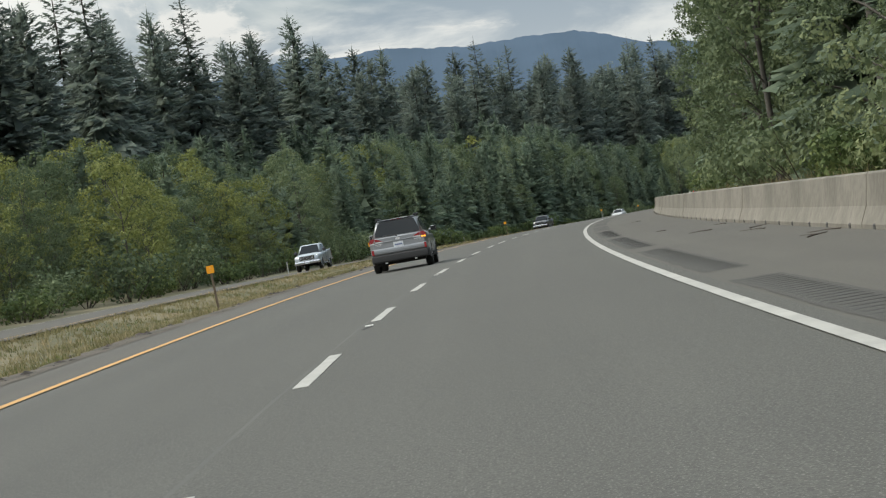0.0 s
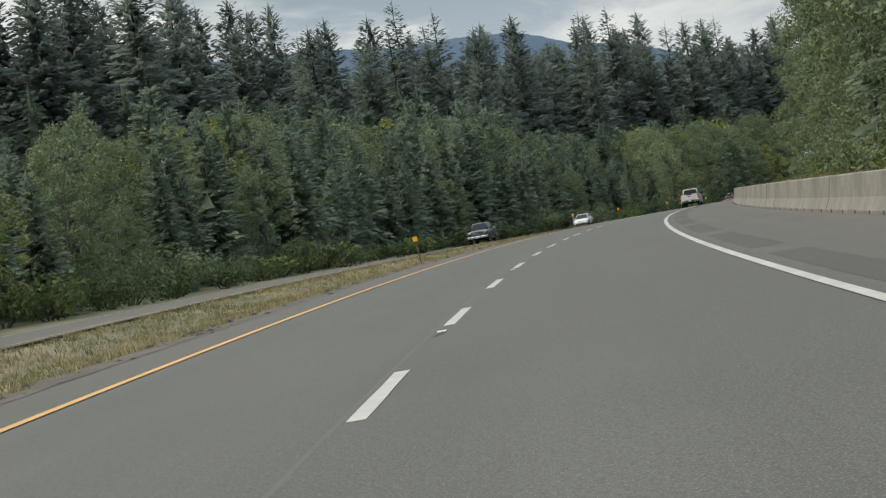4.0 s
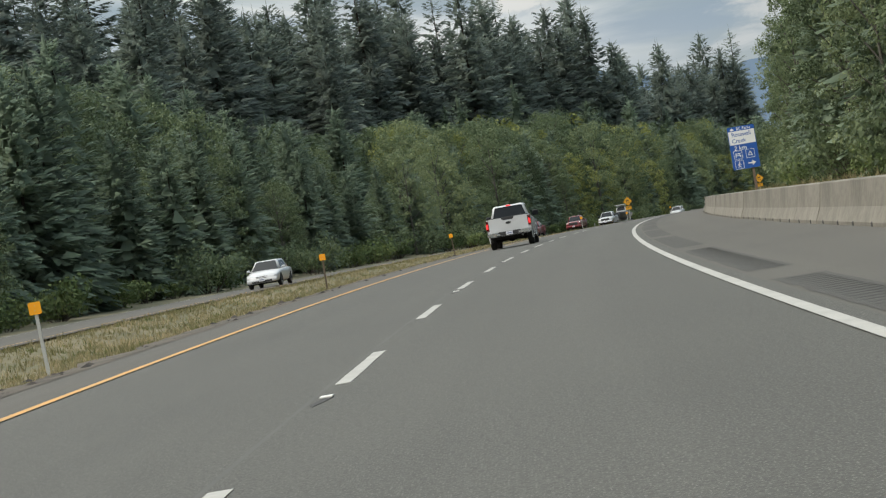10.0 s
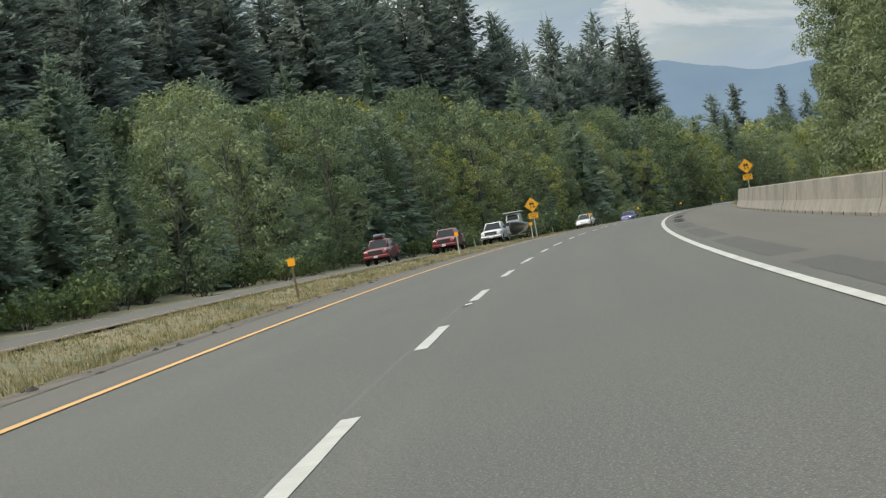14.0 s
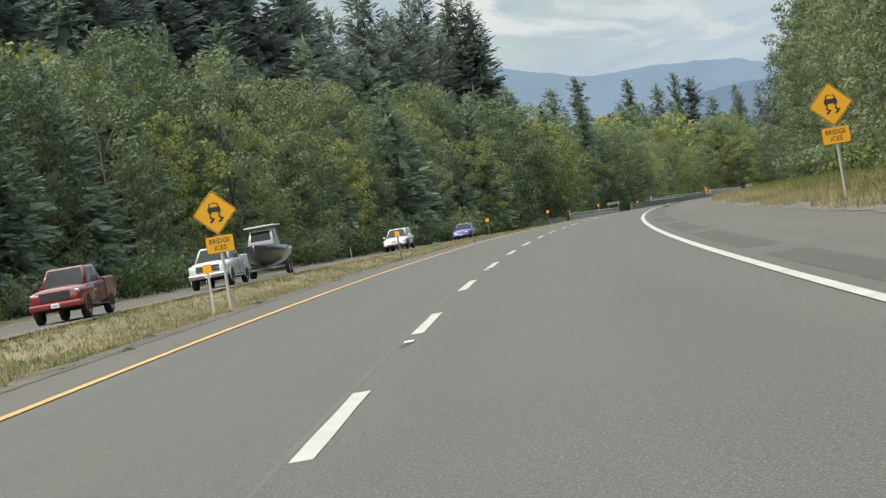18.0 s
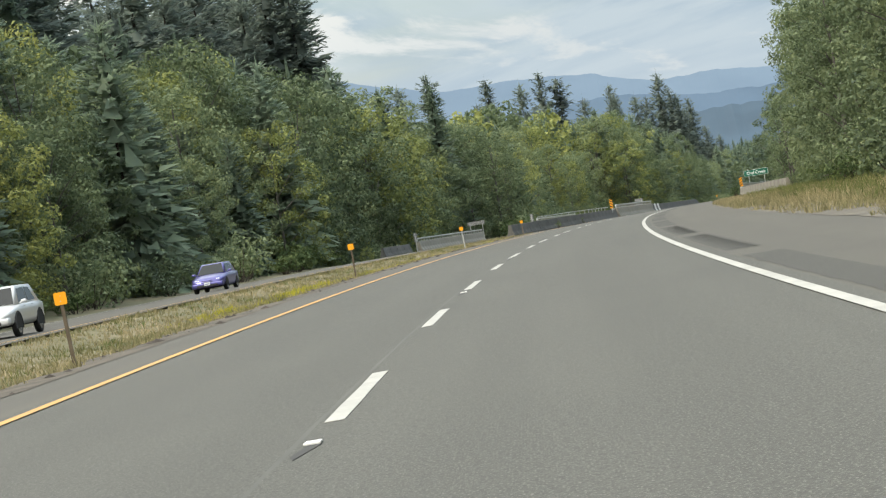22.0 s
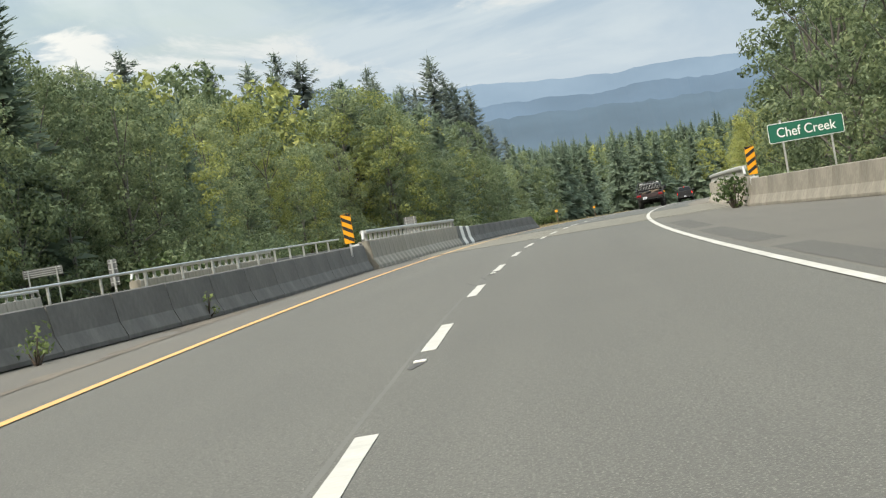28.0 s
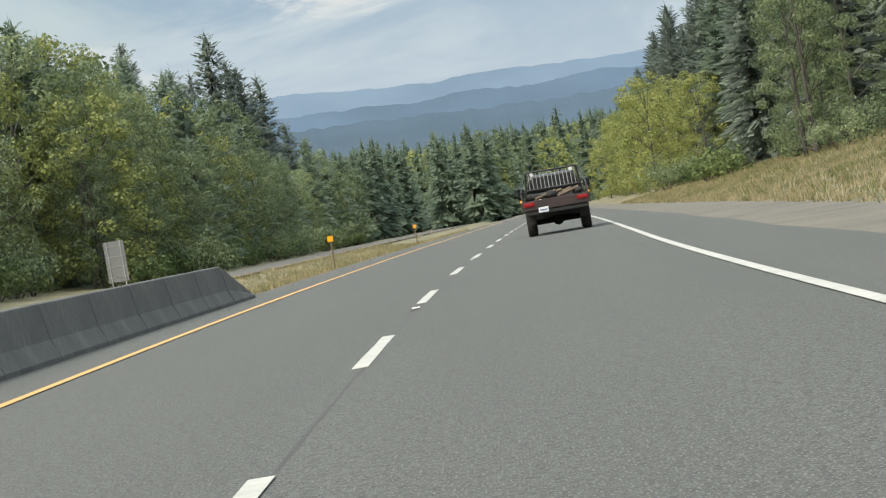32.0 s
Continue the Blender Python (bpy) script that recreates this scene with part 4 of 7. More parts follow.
for n in range(-1, 45):
    s = 18.0 * n + 22.5
    if s < 805:
        wob = lambda q, k: 0.05 * noise.noise(Vector((q * 0.8, k, n)))
        run = strip("rumble_strip", s - 7.4, s + 7.4, 0.6, (lambda q: 4.06 + wob(q, 0.0), lambda q: 4.62 + wob(q, 4.0)), (0.0145, 0.0085), RUMBLE, road)
        if n in (0, 1, 2, 3, 14, 15, 24, 25, 33, 34):
            for i in range(36):
                piece("groove", GROOVE, on_road(s - 7.0 + 0.4 * i, 4.34, 0.0125), run)
# the skewed joints of the bridge deck
for s, k in ((818.8, -0.22), (850.2, 0.35)):
    bm = bmesh.new()
    prism(bm, [(-5.2, -5.2 * k - 0.03), (7.2, 7.2 * k - 0.015), (7.2, 7.2 * k + 0.015), (-5.2, -5.2 * k + 0.04)], 0, 0.004, "z")
    piece("expansion_joint", mesh_of("expansion_joint", bm, CRACK), on_road(s, 0, 0.0262), road)
for s, u, a in ((745, -2.6, 12), (736, -2.9, 30), (741, -1.7, -20), (776.6, -0.12, 3), (773.8, -0.22, 6), (323.6, -0.16, 4), (326.6, -0.13, -3), (346.8, -0.20, 5), (349.5, -0.13, -2)):
    bm = bmesh.new()
    side = [(0.012 * math.sin(3.1 * i + s) + 0.02 * math.sin(0.7 * i), -1.6 + 0.32 * i) for i in range(11)]
    prism(bm, side + [(x + 0.022 + 0.012 * math.sin(7 * y + s), y) for x, y in side[::-1]], 0, 0.002, "z")
    piece("crack", mesh_of("crack", bm, CRACK), on_road(s, u, 0.0205, a), road)

# ---------------------------------------------------------------- grass
def blades(name, label, spots, material=STRAW):
    v, f = [], []
    for s, u, hgt in spots:
        p = at(s, u, land(s, u) - 0.02)
        for _ in range(5):
            a, l = rng.random() * 6.28, rng.uniform(0.6, 1.2) * hgt
            b = rng.random() * 6.28
            o = 0.10
            x, y = p.x + rng.uniform(-o, o), p.y + rng.uniform(-o, o)
            w = 0.017
            n = len(v)
            v += [(x - w * math.cos(a), y - w * math.sin(a), p.z), (x + w * math.cos(a), y + w * math.sin(a), p.z), (x + 0.45 * l * math.cos(b), y + 0.45 * l * math.sin(b), p.z + l)]
            f.append((n, n + 1, n + 2))
    return tagged(obj(name, v, f, material), label, "grass", kind="stuff")


def patchy(s, u, k):
    return noise.noise(Vector((s * 0.16, u * 0.5, k))) + 0.6 * noise.noise(Vector((s * 0.7, u * 1.1, k + 3)))


def clear(s, u):
    """No grass on the paving in front of the flared barrier."""
    return s > 742 and u > flare(max(s, 757)) - 0.3


spots = [(rng.uniform(20, 812), -5.85 - 8.6 * rng.random() ** 1.1, rng.uniform(0.07, 0.22)) for _ in range(56000)]
spots = [(s, u, h * (1 + 0.5 * patchy(s, u, 1.0))) for s, u, h in spots if not clear(s, u) and patchy(s, u, 8.0) > -0.35 - 0.4 * smooth(-u, 6.0, 8.0)]
blades("median_grass", "dry straw-coloured grass on the median", spots)
spots = [(rng.uniform(20, 812), -6.0 - 8.4 * rng.random(), rng.uniform(0.07, 0.20)) for _ in range(26000)]
spots = [(s, u, h) for s, u, h in spots if not clear(s, u) and patchy(s, u, 20.0) > 0.12]
blades("median_weeds", "green weeds in patches among the dry median grass", spots, TUFT)
spots = [(rng.uniform(640, 735), -6.6 - 4.6 * rng.random(), rng.uniform(0.12, 0.30)) for _ in range(7000)]
blades("yellow_flowers", "yellow flowering weeds in the median grass", [q for q in spots if patchy(q[0], q[1], 57.0) > 0.18], mat("yellow petals", (0.50, 0.43, 0.035), 0.8, second=(0.20, 0.24, 0.05), scale=0.8, fine=9.0, amount=0.8, island=0.3, through_light=0.3, spec=0.2))
spots = [(rng.uniform(475, 752), 7.15 + 7.0 * rng.random(), rng.uniform(0.10, 0.30)) for _ in range(19000)]
spots = [q for q in spots if q[1] > 7.9 or patchy(q[0], q[1], 71.0) > -0.1]
spots += [(rng.uniform(20, 470), 8.2 + 3.5 * rng.random(), rng.uniform(0.25, 0.7)) for _ in range(3500)]
blades("verge_grass", "dry straw-coloured grass on the verge", spots)
spots = [(rng.uniform(470, 752), 9.0 + 6.5 * rng.random() ** 0.7, rng.uniform(0.12, 0.50)) for _ in range(15000)]
blades("verge_weeds", "green weeds growing through the dry verge grass", [q for q in spots if patchy(q[0], q[1], 44.0) > 0.0], TUFT)
spots = [(rng.uniform(858, 1060), 7.9 + 22 * rng.random() ** 1.3, rng.uniform(0.08, 0.30)) for _ in range(20000)]
spots += [(rng.uniform(858, 1060), -5.8 - 8.6 * rng.random(), rng.uniform(0.12, 0.3)) for _ in range(9000)]
blades("bank_grass", "dry straw-coloured grass on the bank past the bridge", spots)
spots = [(rng.uniform(858, 1060), 8.4 + 20 * rng.random(), rng.uniform(0.10, 0.34)) for _ in range(12000)]
blades("bank_weeds", "green weeds in patches on the dry bank", [q for q in spots if patchy(q[0], q[1], 31.0) > 0.1], TUFT)

# clods of earth and bark on the inner shoulder
v, f = [], []
for _ in range(900):
    s, u, k = rng.uniform(20, 745), -5.02 - 0.9 * rng.random() ** 0.6, 0.02 + 0.09 * rng.random() ** 3
    p = at(s, u, -0.012)
    n, a, flat_k = len(v), rng.random() * 6.28, rng.uniform(0.3, 0.7)
    v += [(p.x + k * rng.uniform(0.6, 1.6) * math.cos(a + i * 1.257), p.y + 1.6 * k * rng.uniform(0.6, 1.6) * math.sin(a + i * 1.257), p.z) for i in range(5)] + [(p.x, p.y, p.z + flat_k * k)]
    f += [(n + i, n + (i + 1) % 5, n + 5) for i in range(5)]
tagged(obj("roadside_litter", v, f, mat("damp earth", (0.036, 0.029, 0.023), 0.95, island=0.5)), "dark clods of earth and bark along the inner shoulder", "litter", kind="stuff")

# ---------------------------------------------------------------- concrete barriers
def barrier_profile(w=0.61, h=0.81, top=0.20):
    """Half-open outline of a safety-shape barrier, as (across, up)."""
    b = w / 2
    t = top / 2
    return [(-b, 0), (-b, 0.075), (-0.19, 0.33), (-t - 0.01, h - 0.02), (-t + 0.015, h), (t - 0.015, h), (t + 0.01, h - 0.02), (0.19, 0.33), (b, 0.075), (b, 0)]


def barrier_segment(name, length, material, h=0.81):
    bm = bmesh.new()
    half = length / 2 - 0.012
    prism(bm, barrier_profile(h=h), -half, half)
    me = mesh_of(name, bm, material)
    return me


def build_segment(mesh, m, parent, slot_mesh=None, offsets=()):
    seg = piece("barrier_segment", mesh, m, parent)
    for o in offsets:
        ob = piece("scupper", slot_mesh, Matrix.Translation((0, o, 0)), seg)
    return seg


bm = bmesh.new()
prism(bm, [(-0.315, 0.0), (-0.315, 0.07), (-0.29, 0.10), (-0.26, 0.10), (-0.26, 0)], -0.09, 0.09)
prism(bm, [(0.26, 0.0), (0.26, 0.10), (0.29, 0.10), (0.315, 0.07), (0.315, 0.0)], -0.09, 0.09)
SCUPPER = mesh_of("scupper", bm, CRACK)
bm = bmesh.new()
for sg in (-1, 1):
    prism(bm, [(sg * 0.163, 0.46), (sg * 0.150, 0.56), (sg * 0.135, 0.56), (sg * 0.145, 0.46)], -0.022, 0.022)
SLOT = mesh_of("slot", bm, CRACK)

# long barrier along the outer shoulder
SEG = barrier_segment("barrier_segment", 5.0, CONCRETE)
outer = tagged(new("barrier_outer"), "weathered grey concrete barrier along the outer shoulder", "concrete barrier")
for s in np.arange(12.5, 470, 5.0):
    seg = build_segment(SEG, on_road(s, 7.30 + 0.012 * math.sin(s), -0.03), outer, SCUPPER, (-1.3, 1.3))
# debris against its foot
for s, u, a, l in ((61.5, 6.7, 20, 0.5), (52.5, 6.72, -35, 0.7), (50.2, 6.45, 15, 0.9), (41.9, 6.72, 40, 0.6), (40.6, 6.3, -12, 1.1), (57, 5.9, 70, 0.5), (66, 5.5, 30, 0.35), (98, 5.8, 14, 0.8)):
    stick = tagged(new("fallen_twig"), "dead brown twig lying on the shoulder", "twig")
    bm = bmesh.new()
    rod(bm, (0, -l / 2, 0.012), (0.08 * l, 0.1 * l, 0.02), 0.012, 5, 0.009)
    rod(bm, (0.08 * l, 0.1 * l, 0.02), (-0.05, l / 2, 0.014), 0.009, 5, 0.004)
    part("stem", bm, BARK_DARK, stick)
    bm = bmesh.new()
    for q in (-0.25, 0.05, 0.3):
        rod(bm, (0.02, q * l, 0.015), (0.02 + 0.2 * l * (1 if q < 0.1 else -1), q * l + 0.22 * l, 0.02), 0.006, 4, 0.003)
    part("side_shoots", bm, BARK_DARK, stick)
    stick.matrix_basis = on_road(s, u, -0.015 if u > 5 else 0, a)


def bent_barrier(name, label, s0, s1, length, where, material, h=0.86, slots=5, skew=None, special=()):
    """Precast segments end to end along a line where(s)."""
    base = tagged(new(name), label, "concrete barrier")
    mesh = barrier_segment("barrier_segment", length, material, h)
    s = s0 + length / 2
    i = 0
    while s < s1 - length / 2 + 0.01:
        d = math.degrees(math.atan2(where(s + 1) - where(s - 1), 2))
        seg = piece("barrier_segment", mesh, on_road(s, where(s), -0.02, -d), base)
        if slots:
            for k in range(slots):
                piece("slot", SLOT, Matrix.Translation((0, (k + 0.5 - slots / 2) * length / slots, 0)), seg)
        s += length
        i += 1
    return base


med_a = bent_barrier("median_barrier", "dark stained concrete barrier flaring into the median", 757, 812.2, 3.45, flare, CONCRETE_DARK)
med_b = bent_barrier("median_barrier", "dark stained concrete barrier past the bridge", 857.7, 895.7, 3.45, lambda s: -5.52 + 0.25 * smooth(s, 870, 900), CONCRETE_DARK)
out_b = bent_barrier("outer_barrier", "stained pale concrete barrier leading to the bridge", 757.0, 812.3, 3.45, outer_line, CONCRETE)
# tapered end piece
bm = bmesh.new()
vs = prism(bm, barrier_profile(h=0.86), -1.7, 1.7)
for v in bm.verts:
    if v.co.y > 0 and v.co.z > 0.1:
        v.co.z = 0.10 + (v.co.z - 0.10) * 0.16
        v.co.x *= 1.2
part("end_terminal", bm, CONCRETE_DARK, med_b).matrix_basis = on_road(897.4, -5.28, -0.02)


# ---------------------------------------------------------------- bridge parapets
def parapet(name, label, s0, s1, u, face, rail_side=1):
    """A cast parapet with a grooved face, and a steel rail on short posts over it. face: +1 where the road lies at greater u."""
    base = tagged(new(name), label, "bridge parapet")
    n = int(round((s1 - s0) / 1.5))
    step = (s1 - s0) / n
    bm = bmesh.new()
    b = [(-0.24, -0.05), (-0.24, 0.92), (-0.20, 0.95), (0.12, 0.95), (0.16, 0.92), (0.20, 0.36), (0.34, 0.10), (0.36, -0.05)]
    b = [(x * face, z) for x, z in b]
    prism(bm, b, -step / 2 + 0.012, step / 2 - 0.012)
    panel = mesh_of("panel", bm, CONCRETE_PALE)
    bm = bmesh.new()
    box(bm, (0.10, 0.12, 0.26), (0, 0, 1.07), 0.01)
    box(bm, (0.18, 0.22, 0.025), (0, 0, 0.962), 0.004)
    post = mesh_of("rail_post", bm, GREY_PAINT)
    bm = bmesh.new()
    prism(bm, [(-0.09, 1.18), (-0.105, 1.21), (-0.105, 1.27), (-0.08, 1.305), (0.08, 1.305), (0.105, 1.27), (0.105, 1.21), (0.09, 1.18)], -step / 2 - 0.003, step / 2 + 0.003)
    rail = mesh_of("hand_rail", bm, GREY_PAINT)
    for i in range(n):
        s = s0 + step * (i + 0.5)
        m = on_road(s, u)
        piece("panel", panel, m, base)
        piece("rail_post", post, m, base)
        piece("hand_rail", rail, m, base)
    for s, d in ((s0, -1), (s1, 1)):
        bm = bmesh.new()
        rod(bm, (0, 0, 1.25), (0, 0.35 * d, 0.98), 0.05, 8)
        part("rail_end", bm, GREY_PAINT, base).matrix_basis = on_road(s, u)
    return base


parapet("bridge_parapet", "streaked pale concrete bridge parapet with a grey steel rail", 813.0, 849.0, -5.55, 1)
parapet("bridge_parapet", "sunlit pale concrete bridge parapet with a grey steel rail", 816.0, 859.5, 7.05, -1)
parapet("bridge_parapet", "pale concrete parapet of the opposite bridge with a grey rail", 818.0, 848.0, -14.30, -1)
parapet("bridge_parapet", "pale concrete parapet of the opposite bridge with a grey rail", 806.0, 844.5, -24.75, 1)
# transition blocks with white chevron bars
for side, u, s in ((1, -5.52, 849.9),):
    block = tagged(new("transition_block"), "dark concrete block painted with two white bars", "concrete barrier")
    for i in range(5):
        bm2 = bmesh.new()
        prism(bm2, barrier_profile(h=0.95 - 0.02 * i), -0.855, 0.855)
        part("painted_band" if i in (1, 3) else "plain_band", bm2, WHITEWASH if i in (1, 3) else CONCRETE_DARK, block).matrix_basis = on_road(s + 1.72 * i, u, -0.02, 0)
for s, u, f in ((812.6, -5.75, 1), (813.6, 7.1, -1)):
    block = tagged(new("transition_block"), "stained concrete end block of the bridge parapet", "concrete barrier")
    bm = bmesh.new()
    prism(bm, barrier_profile(h=0.93), -1.5 if u > 0 else -0.35, 1.5 if u > 0 else 0.35)
    part("block", bm, CONCRETE if u > 0 else CONCRETE_DARK, block).matrix_basis = on_road(s, u, -0.02)
    bm = bmesh.new()
    box(bm, (0.28, 0.10, 0.9), (-0.03 * f, -0.36 if u < 0 else -1.52, 0.46), 0.01)
    part("joint_plate", bm, GALV, block).matrix_basis = on_road(s, u, -0.02)

# two-tube steel rail behind the median barrier
rail = tagged(new("tube_railing"), "galvanised two-tube railing behind the median barrier", "railing")
for s in np.arange(771, 812, 3.0):
    u = flare(s) - 0.75
    bm = bmesh.new()
    rod(bm, (0, 0, -0.5), (0, 0, 1.15), 0.03, 8)
    part("post", bm, GALV, rail).matrix_basis = on_road(s, u)
    for z, nm in ((1.15, "top_tube"), (0.62, "middle_tube")):
        a, b = at(s, u, z), at(s + 3.0, flare(s + 3.0) - 0.75, z)
        bm = bmesh.new()
        rod(bm, a, b, 0.026, 8)
        part(nm, bm, GALV, rail)
# precast barrier leading onto the opposite bridge
bent_barrier("opposite_barrier", "dark concrete barrier beside the opposite carriageway", 788, 805, 3.45, lambda s: -24.9, CONCRETE_DARK, slots=0)
bent_barrier("opposite_barrier", "dark concrete barrier between the carriageways past the bridge", 849, 884, 3.45, lambda s: -14.4, CONCRETE_DARK, slots=0)

# ---------------------------------------------------------------- signs and markers
def plate(bm, outline, y, thick=0.004):
    return prism(bm, outline, y, y + thick)


def round_rect(w, h, r, cx=0.0, cz=0.0, n=4):
    pts = []
    for sx, sz, a0 in ((1, 1, 0), (-1, 1, 90), (-1, -1, 180), (1, -1, 270)):
        for i in range(n + 1):
            a = radians(a0 + 90 * i / n)
            pts.append((cx + sx * (w / 2 - r) + r * math.cos(a), cz + sz * (h / 2 - r) + r * math.sin(a)))
    return pts


def diamond(d, r=0.04, cz=0.0):
    """A square on its corner, d from corner to corner, with rounded corners."""
    side = d / math.sqrt(2)
    c = math.sqrt(0.5)
    return [((x - z) * c, (x + z) * c + cz) for x, z in round_rect(side, side, r)]


def words(text, size, material, parent, x, y, z, squeeze=1.0, name="lettering"):
    curve = bpy.data.curves.new(name, "FONT")
    curve.body, curve.size, curve.align_x, curve.align_y = text, size, "CENTER", "CENTER"
    curve.extrude, curve.offset = 0.001, 0.0012 * size / 0.2
    curve.materials.append(material)
    ob = new(name, curve)
    ob.parent = parent
    ob.matrix_basis = pose(x, y, z, 90, 0, 0) @ Matrix.Diagonal((squeeze, 1, 1, 1))
    return ob


def slippery(parent, y, cz, k):
    """The slippery-road pictogram: a car's rear over two wavy tracks."""
    bm = bmesh.new()
    plate(bm, [(x * k, cz + z * k) for x, z in ((-0.17, 0.02), (0.17, 0.02), (0.17, 0.11), (0.135, 0.14), (0.115, 0.235), (0.085, 0.245), (0.095, 0.145), (-0.095, 0.145), (-0.085, 0.245), (-0.115, 0.235), (-0.135, 0.14), (-0.17, 0.11))], y, 0.003)
    plate(bm, [(x * k, cz + z * k) for x, z in ((-0.10, 0.23), (0.10, 0.23), (0.09, 0.25), (-0.09, 0.25))], y, 0.003)
    for sx in (-0.115, 0.115):
        plate(bm, [((sx + x) * k, cz + z * k) for x, z in ((-0.03, 0.02), (0.03, 0.02), (0.03, -0.03), (-0.03, -0.03))], y, 0.003)
        plate(bm, [((sx + x) * k, cz + z * k) for x, z in ((-0.025, -0.05), (0.02, -0.05), (0.02, -0.11), (0.115, -0.14), (0.02, -0.245), (-0.055, -0.235), (0.03, -0.15), (-0.025, -0.135))], y, 0.003)
    part("pictogram", bm, SIGN_BLACK, parent)


def bridge_ices_sign(s, u, top, post_material, label, yaw=0.0):
    """A diamond with a tab below it; top: height of its upper corner."""
    base = tagged(new("warning_sign"), label, "road sign", "bridge ice warning signs")
    d = 1.07
    cz = top - d / 2
    bm = bmesh.new()
    rod(bm, (0, 0.03, -0.6), (0, 0.03, top - 0.15), 0.038, 8)
    part("post", bm, post_material, base)
    face = new("diamond_face", mesh_of("diamond_face", (lambda b: (plate(b, diamond(d, 0.05, cz), -0.012, 0.006), b)[1])(bmesh.new()), SIGN_BLACK))
    face.parent = base
    bm = bmesh.new()
    plate(bm, diamond(d - 0.012, 0.05, cz), -0.0145, 0.002)
    part("rim", bm, SIGN_YELLOW, face)
    bm = bmesh.new()
    plate(bm, diamond(d - 0.055, 0.045, cz), -0.017, 0.002)
    part("border", bm, SIGN_BLACK, face)
    bm = bmesh.new()
    plate(bm, diamond(d - 0.095, 0.04, cz), -0.0195, 0.002)
    part("panel", bm, SIGN_YELLOW, face)
    slippery(face, -0.0235, cz, 0.92)
    tz = top - d - 0.20
    tab = new("tab", mesh_of("tab", (lambda b: (plate(b, round_rect(0.66, 0.40, 0.04, 0, tz), -0.012, 0.006), b)[1])(bmesh.new()), SIGN_BLACK))
    tab.parent = base
    bm = bmesh.new()
    plate(bm, round_rect(0.645, 0.385, 0.035, 0, tz), -0.0145, 0.002)
    part("tab_panel", bm, SIGN_YELLOW, tab)
    words("BRIDGE", 0.155, SIGN_BLACK, tab, 0, -0.017, tz + 0.075, 0.95)
    words("ICES", 0.155, SIGN_BLACK, tab, 0, -0.017, tz - 0.085, 1.0)
    base.matrix_basis = on_road(s, u, land(s, u), yaw, upright=True)
    return base


bridge_ices_sign(525.0, 8.23, 2.86, GALV, "yellow diamond warning sign with a skidding car on the verge")
bridge_ices_sign(523.0, -6.36, 2.88, GREY_PAINT, "yellow diamond warning sign with a skidding car in the median")


def delineator(s, u, top=1.25, lean=0.0, dark=True):
    base = tagged(new("delineator_post"), "short leaning post with a square orange reflector in the median grass" if dark else "short pale post with a square orange reflector in the median grass", "marker post", "median reflector posts")
    bm = bmesh.new()
    prism(bm, [(-0.03, -0.4), (0.03, -0.4), (0.027, top), (-0.027, top)], -0.02, 0.02)
    part("post", bm, POST_WOOD if dark else GREY_PAINT, base)
    bm = bmesh.new()
    plate(bm, round_rect(0.20, 0.20, 0.025, 0, top), -0.03, 0.006)
    refl = part("reflector", bm, SIGN_ORANGE, base, "square orange reflector")
    bm = bmesh.new()
    for dx in (-0.04, 0.04):
        rod(bm, (dx * 0.1, -0.034, top + dx), (dx * 0.1, -0.03, top + dx), 0.008, 6)
    part("bolt", bm, GALV, refl)
    base.matrix_basis = on_road(s, u, land(s, u), 0, 0, lean, True)


for s, u, dark, lean in ((66.3, -6.05, True, -2), (119, -6.7, False, -1), (202.5, -6.35, True, -5), (294, -6.3, False, -2), (333.5, -6.3, True, 1), (381, -6.1, True, -3), (424, -6.2, True, -2),
                         (475, -6.2, False, 0), (521.3, -6.5, False, 1), (564, -6.1, True, -1), (610, -6.15, True, -2), (654, -6.2, True, 0), (699, -6.15, False, -2), (743.3, -6.8, True, 0), (931, -6.1, True, 0), (985, -6.2, True, 0)):
    delineator(s, u, 1.12, lean, dark)


def hazard_marker(s, u, z, flip, label):
    """A tall panel with sloping black bars, on a steel post."""
    base = tagged(new("hazard_marker"), label, "road marker", "bridge hazard markers")
    bm = bmesh.new()
    prism(bm, [(-0.03, -0.3), (0.03, -0.3), (0.03, 0.55), (-0.03, 0.55)], 0.01, 0.04)
    part("post", bm, GALV, base)
    w, h0, h1 = 0.15, 0.12, 1.02
    bm = bmesh.new()
    plate(bm, round_rect(0.30, 0.90, 0.03, 0, 0.57), -0.01, 0.006)
    panel = part("panel", bm, SIGN_ORANGE, base, "orange panel with black diagonal bars")
    for i in range(4):
        c = h0 + 0.02 + 0.26 * i
        lo, hi = (c, c + 0.17) if flip > 0 else (c + 0.17, c)
        quad = [(-w + 0.004, lo), (w - 0.004, hi), (w - 0.004, hi + 0.115), (-w + 0.004, lo + 0.115)]
        quad = [(x, min(max(z_, h0 + 0.004), h1 - 0.004)) for x, z_ in quad]
        bm = bmesh.new()
        plate(bm, quad, -0.013, 0.003)
        part("bar", bm, SIGN_BLACK, panel)
    base.matrix_basis = on_road(s, u, z, upright=True)


hazard_marker(808.0, -5.45, 0.84, -1, "orange and black striped marker over the median barrier")
hazard_marker(812.6, 7.15, 0.84, 1, "orange and black striped marker over the outer barrier")


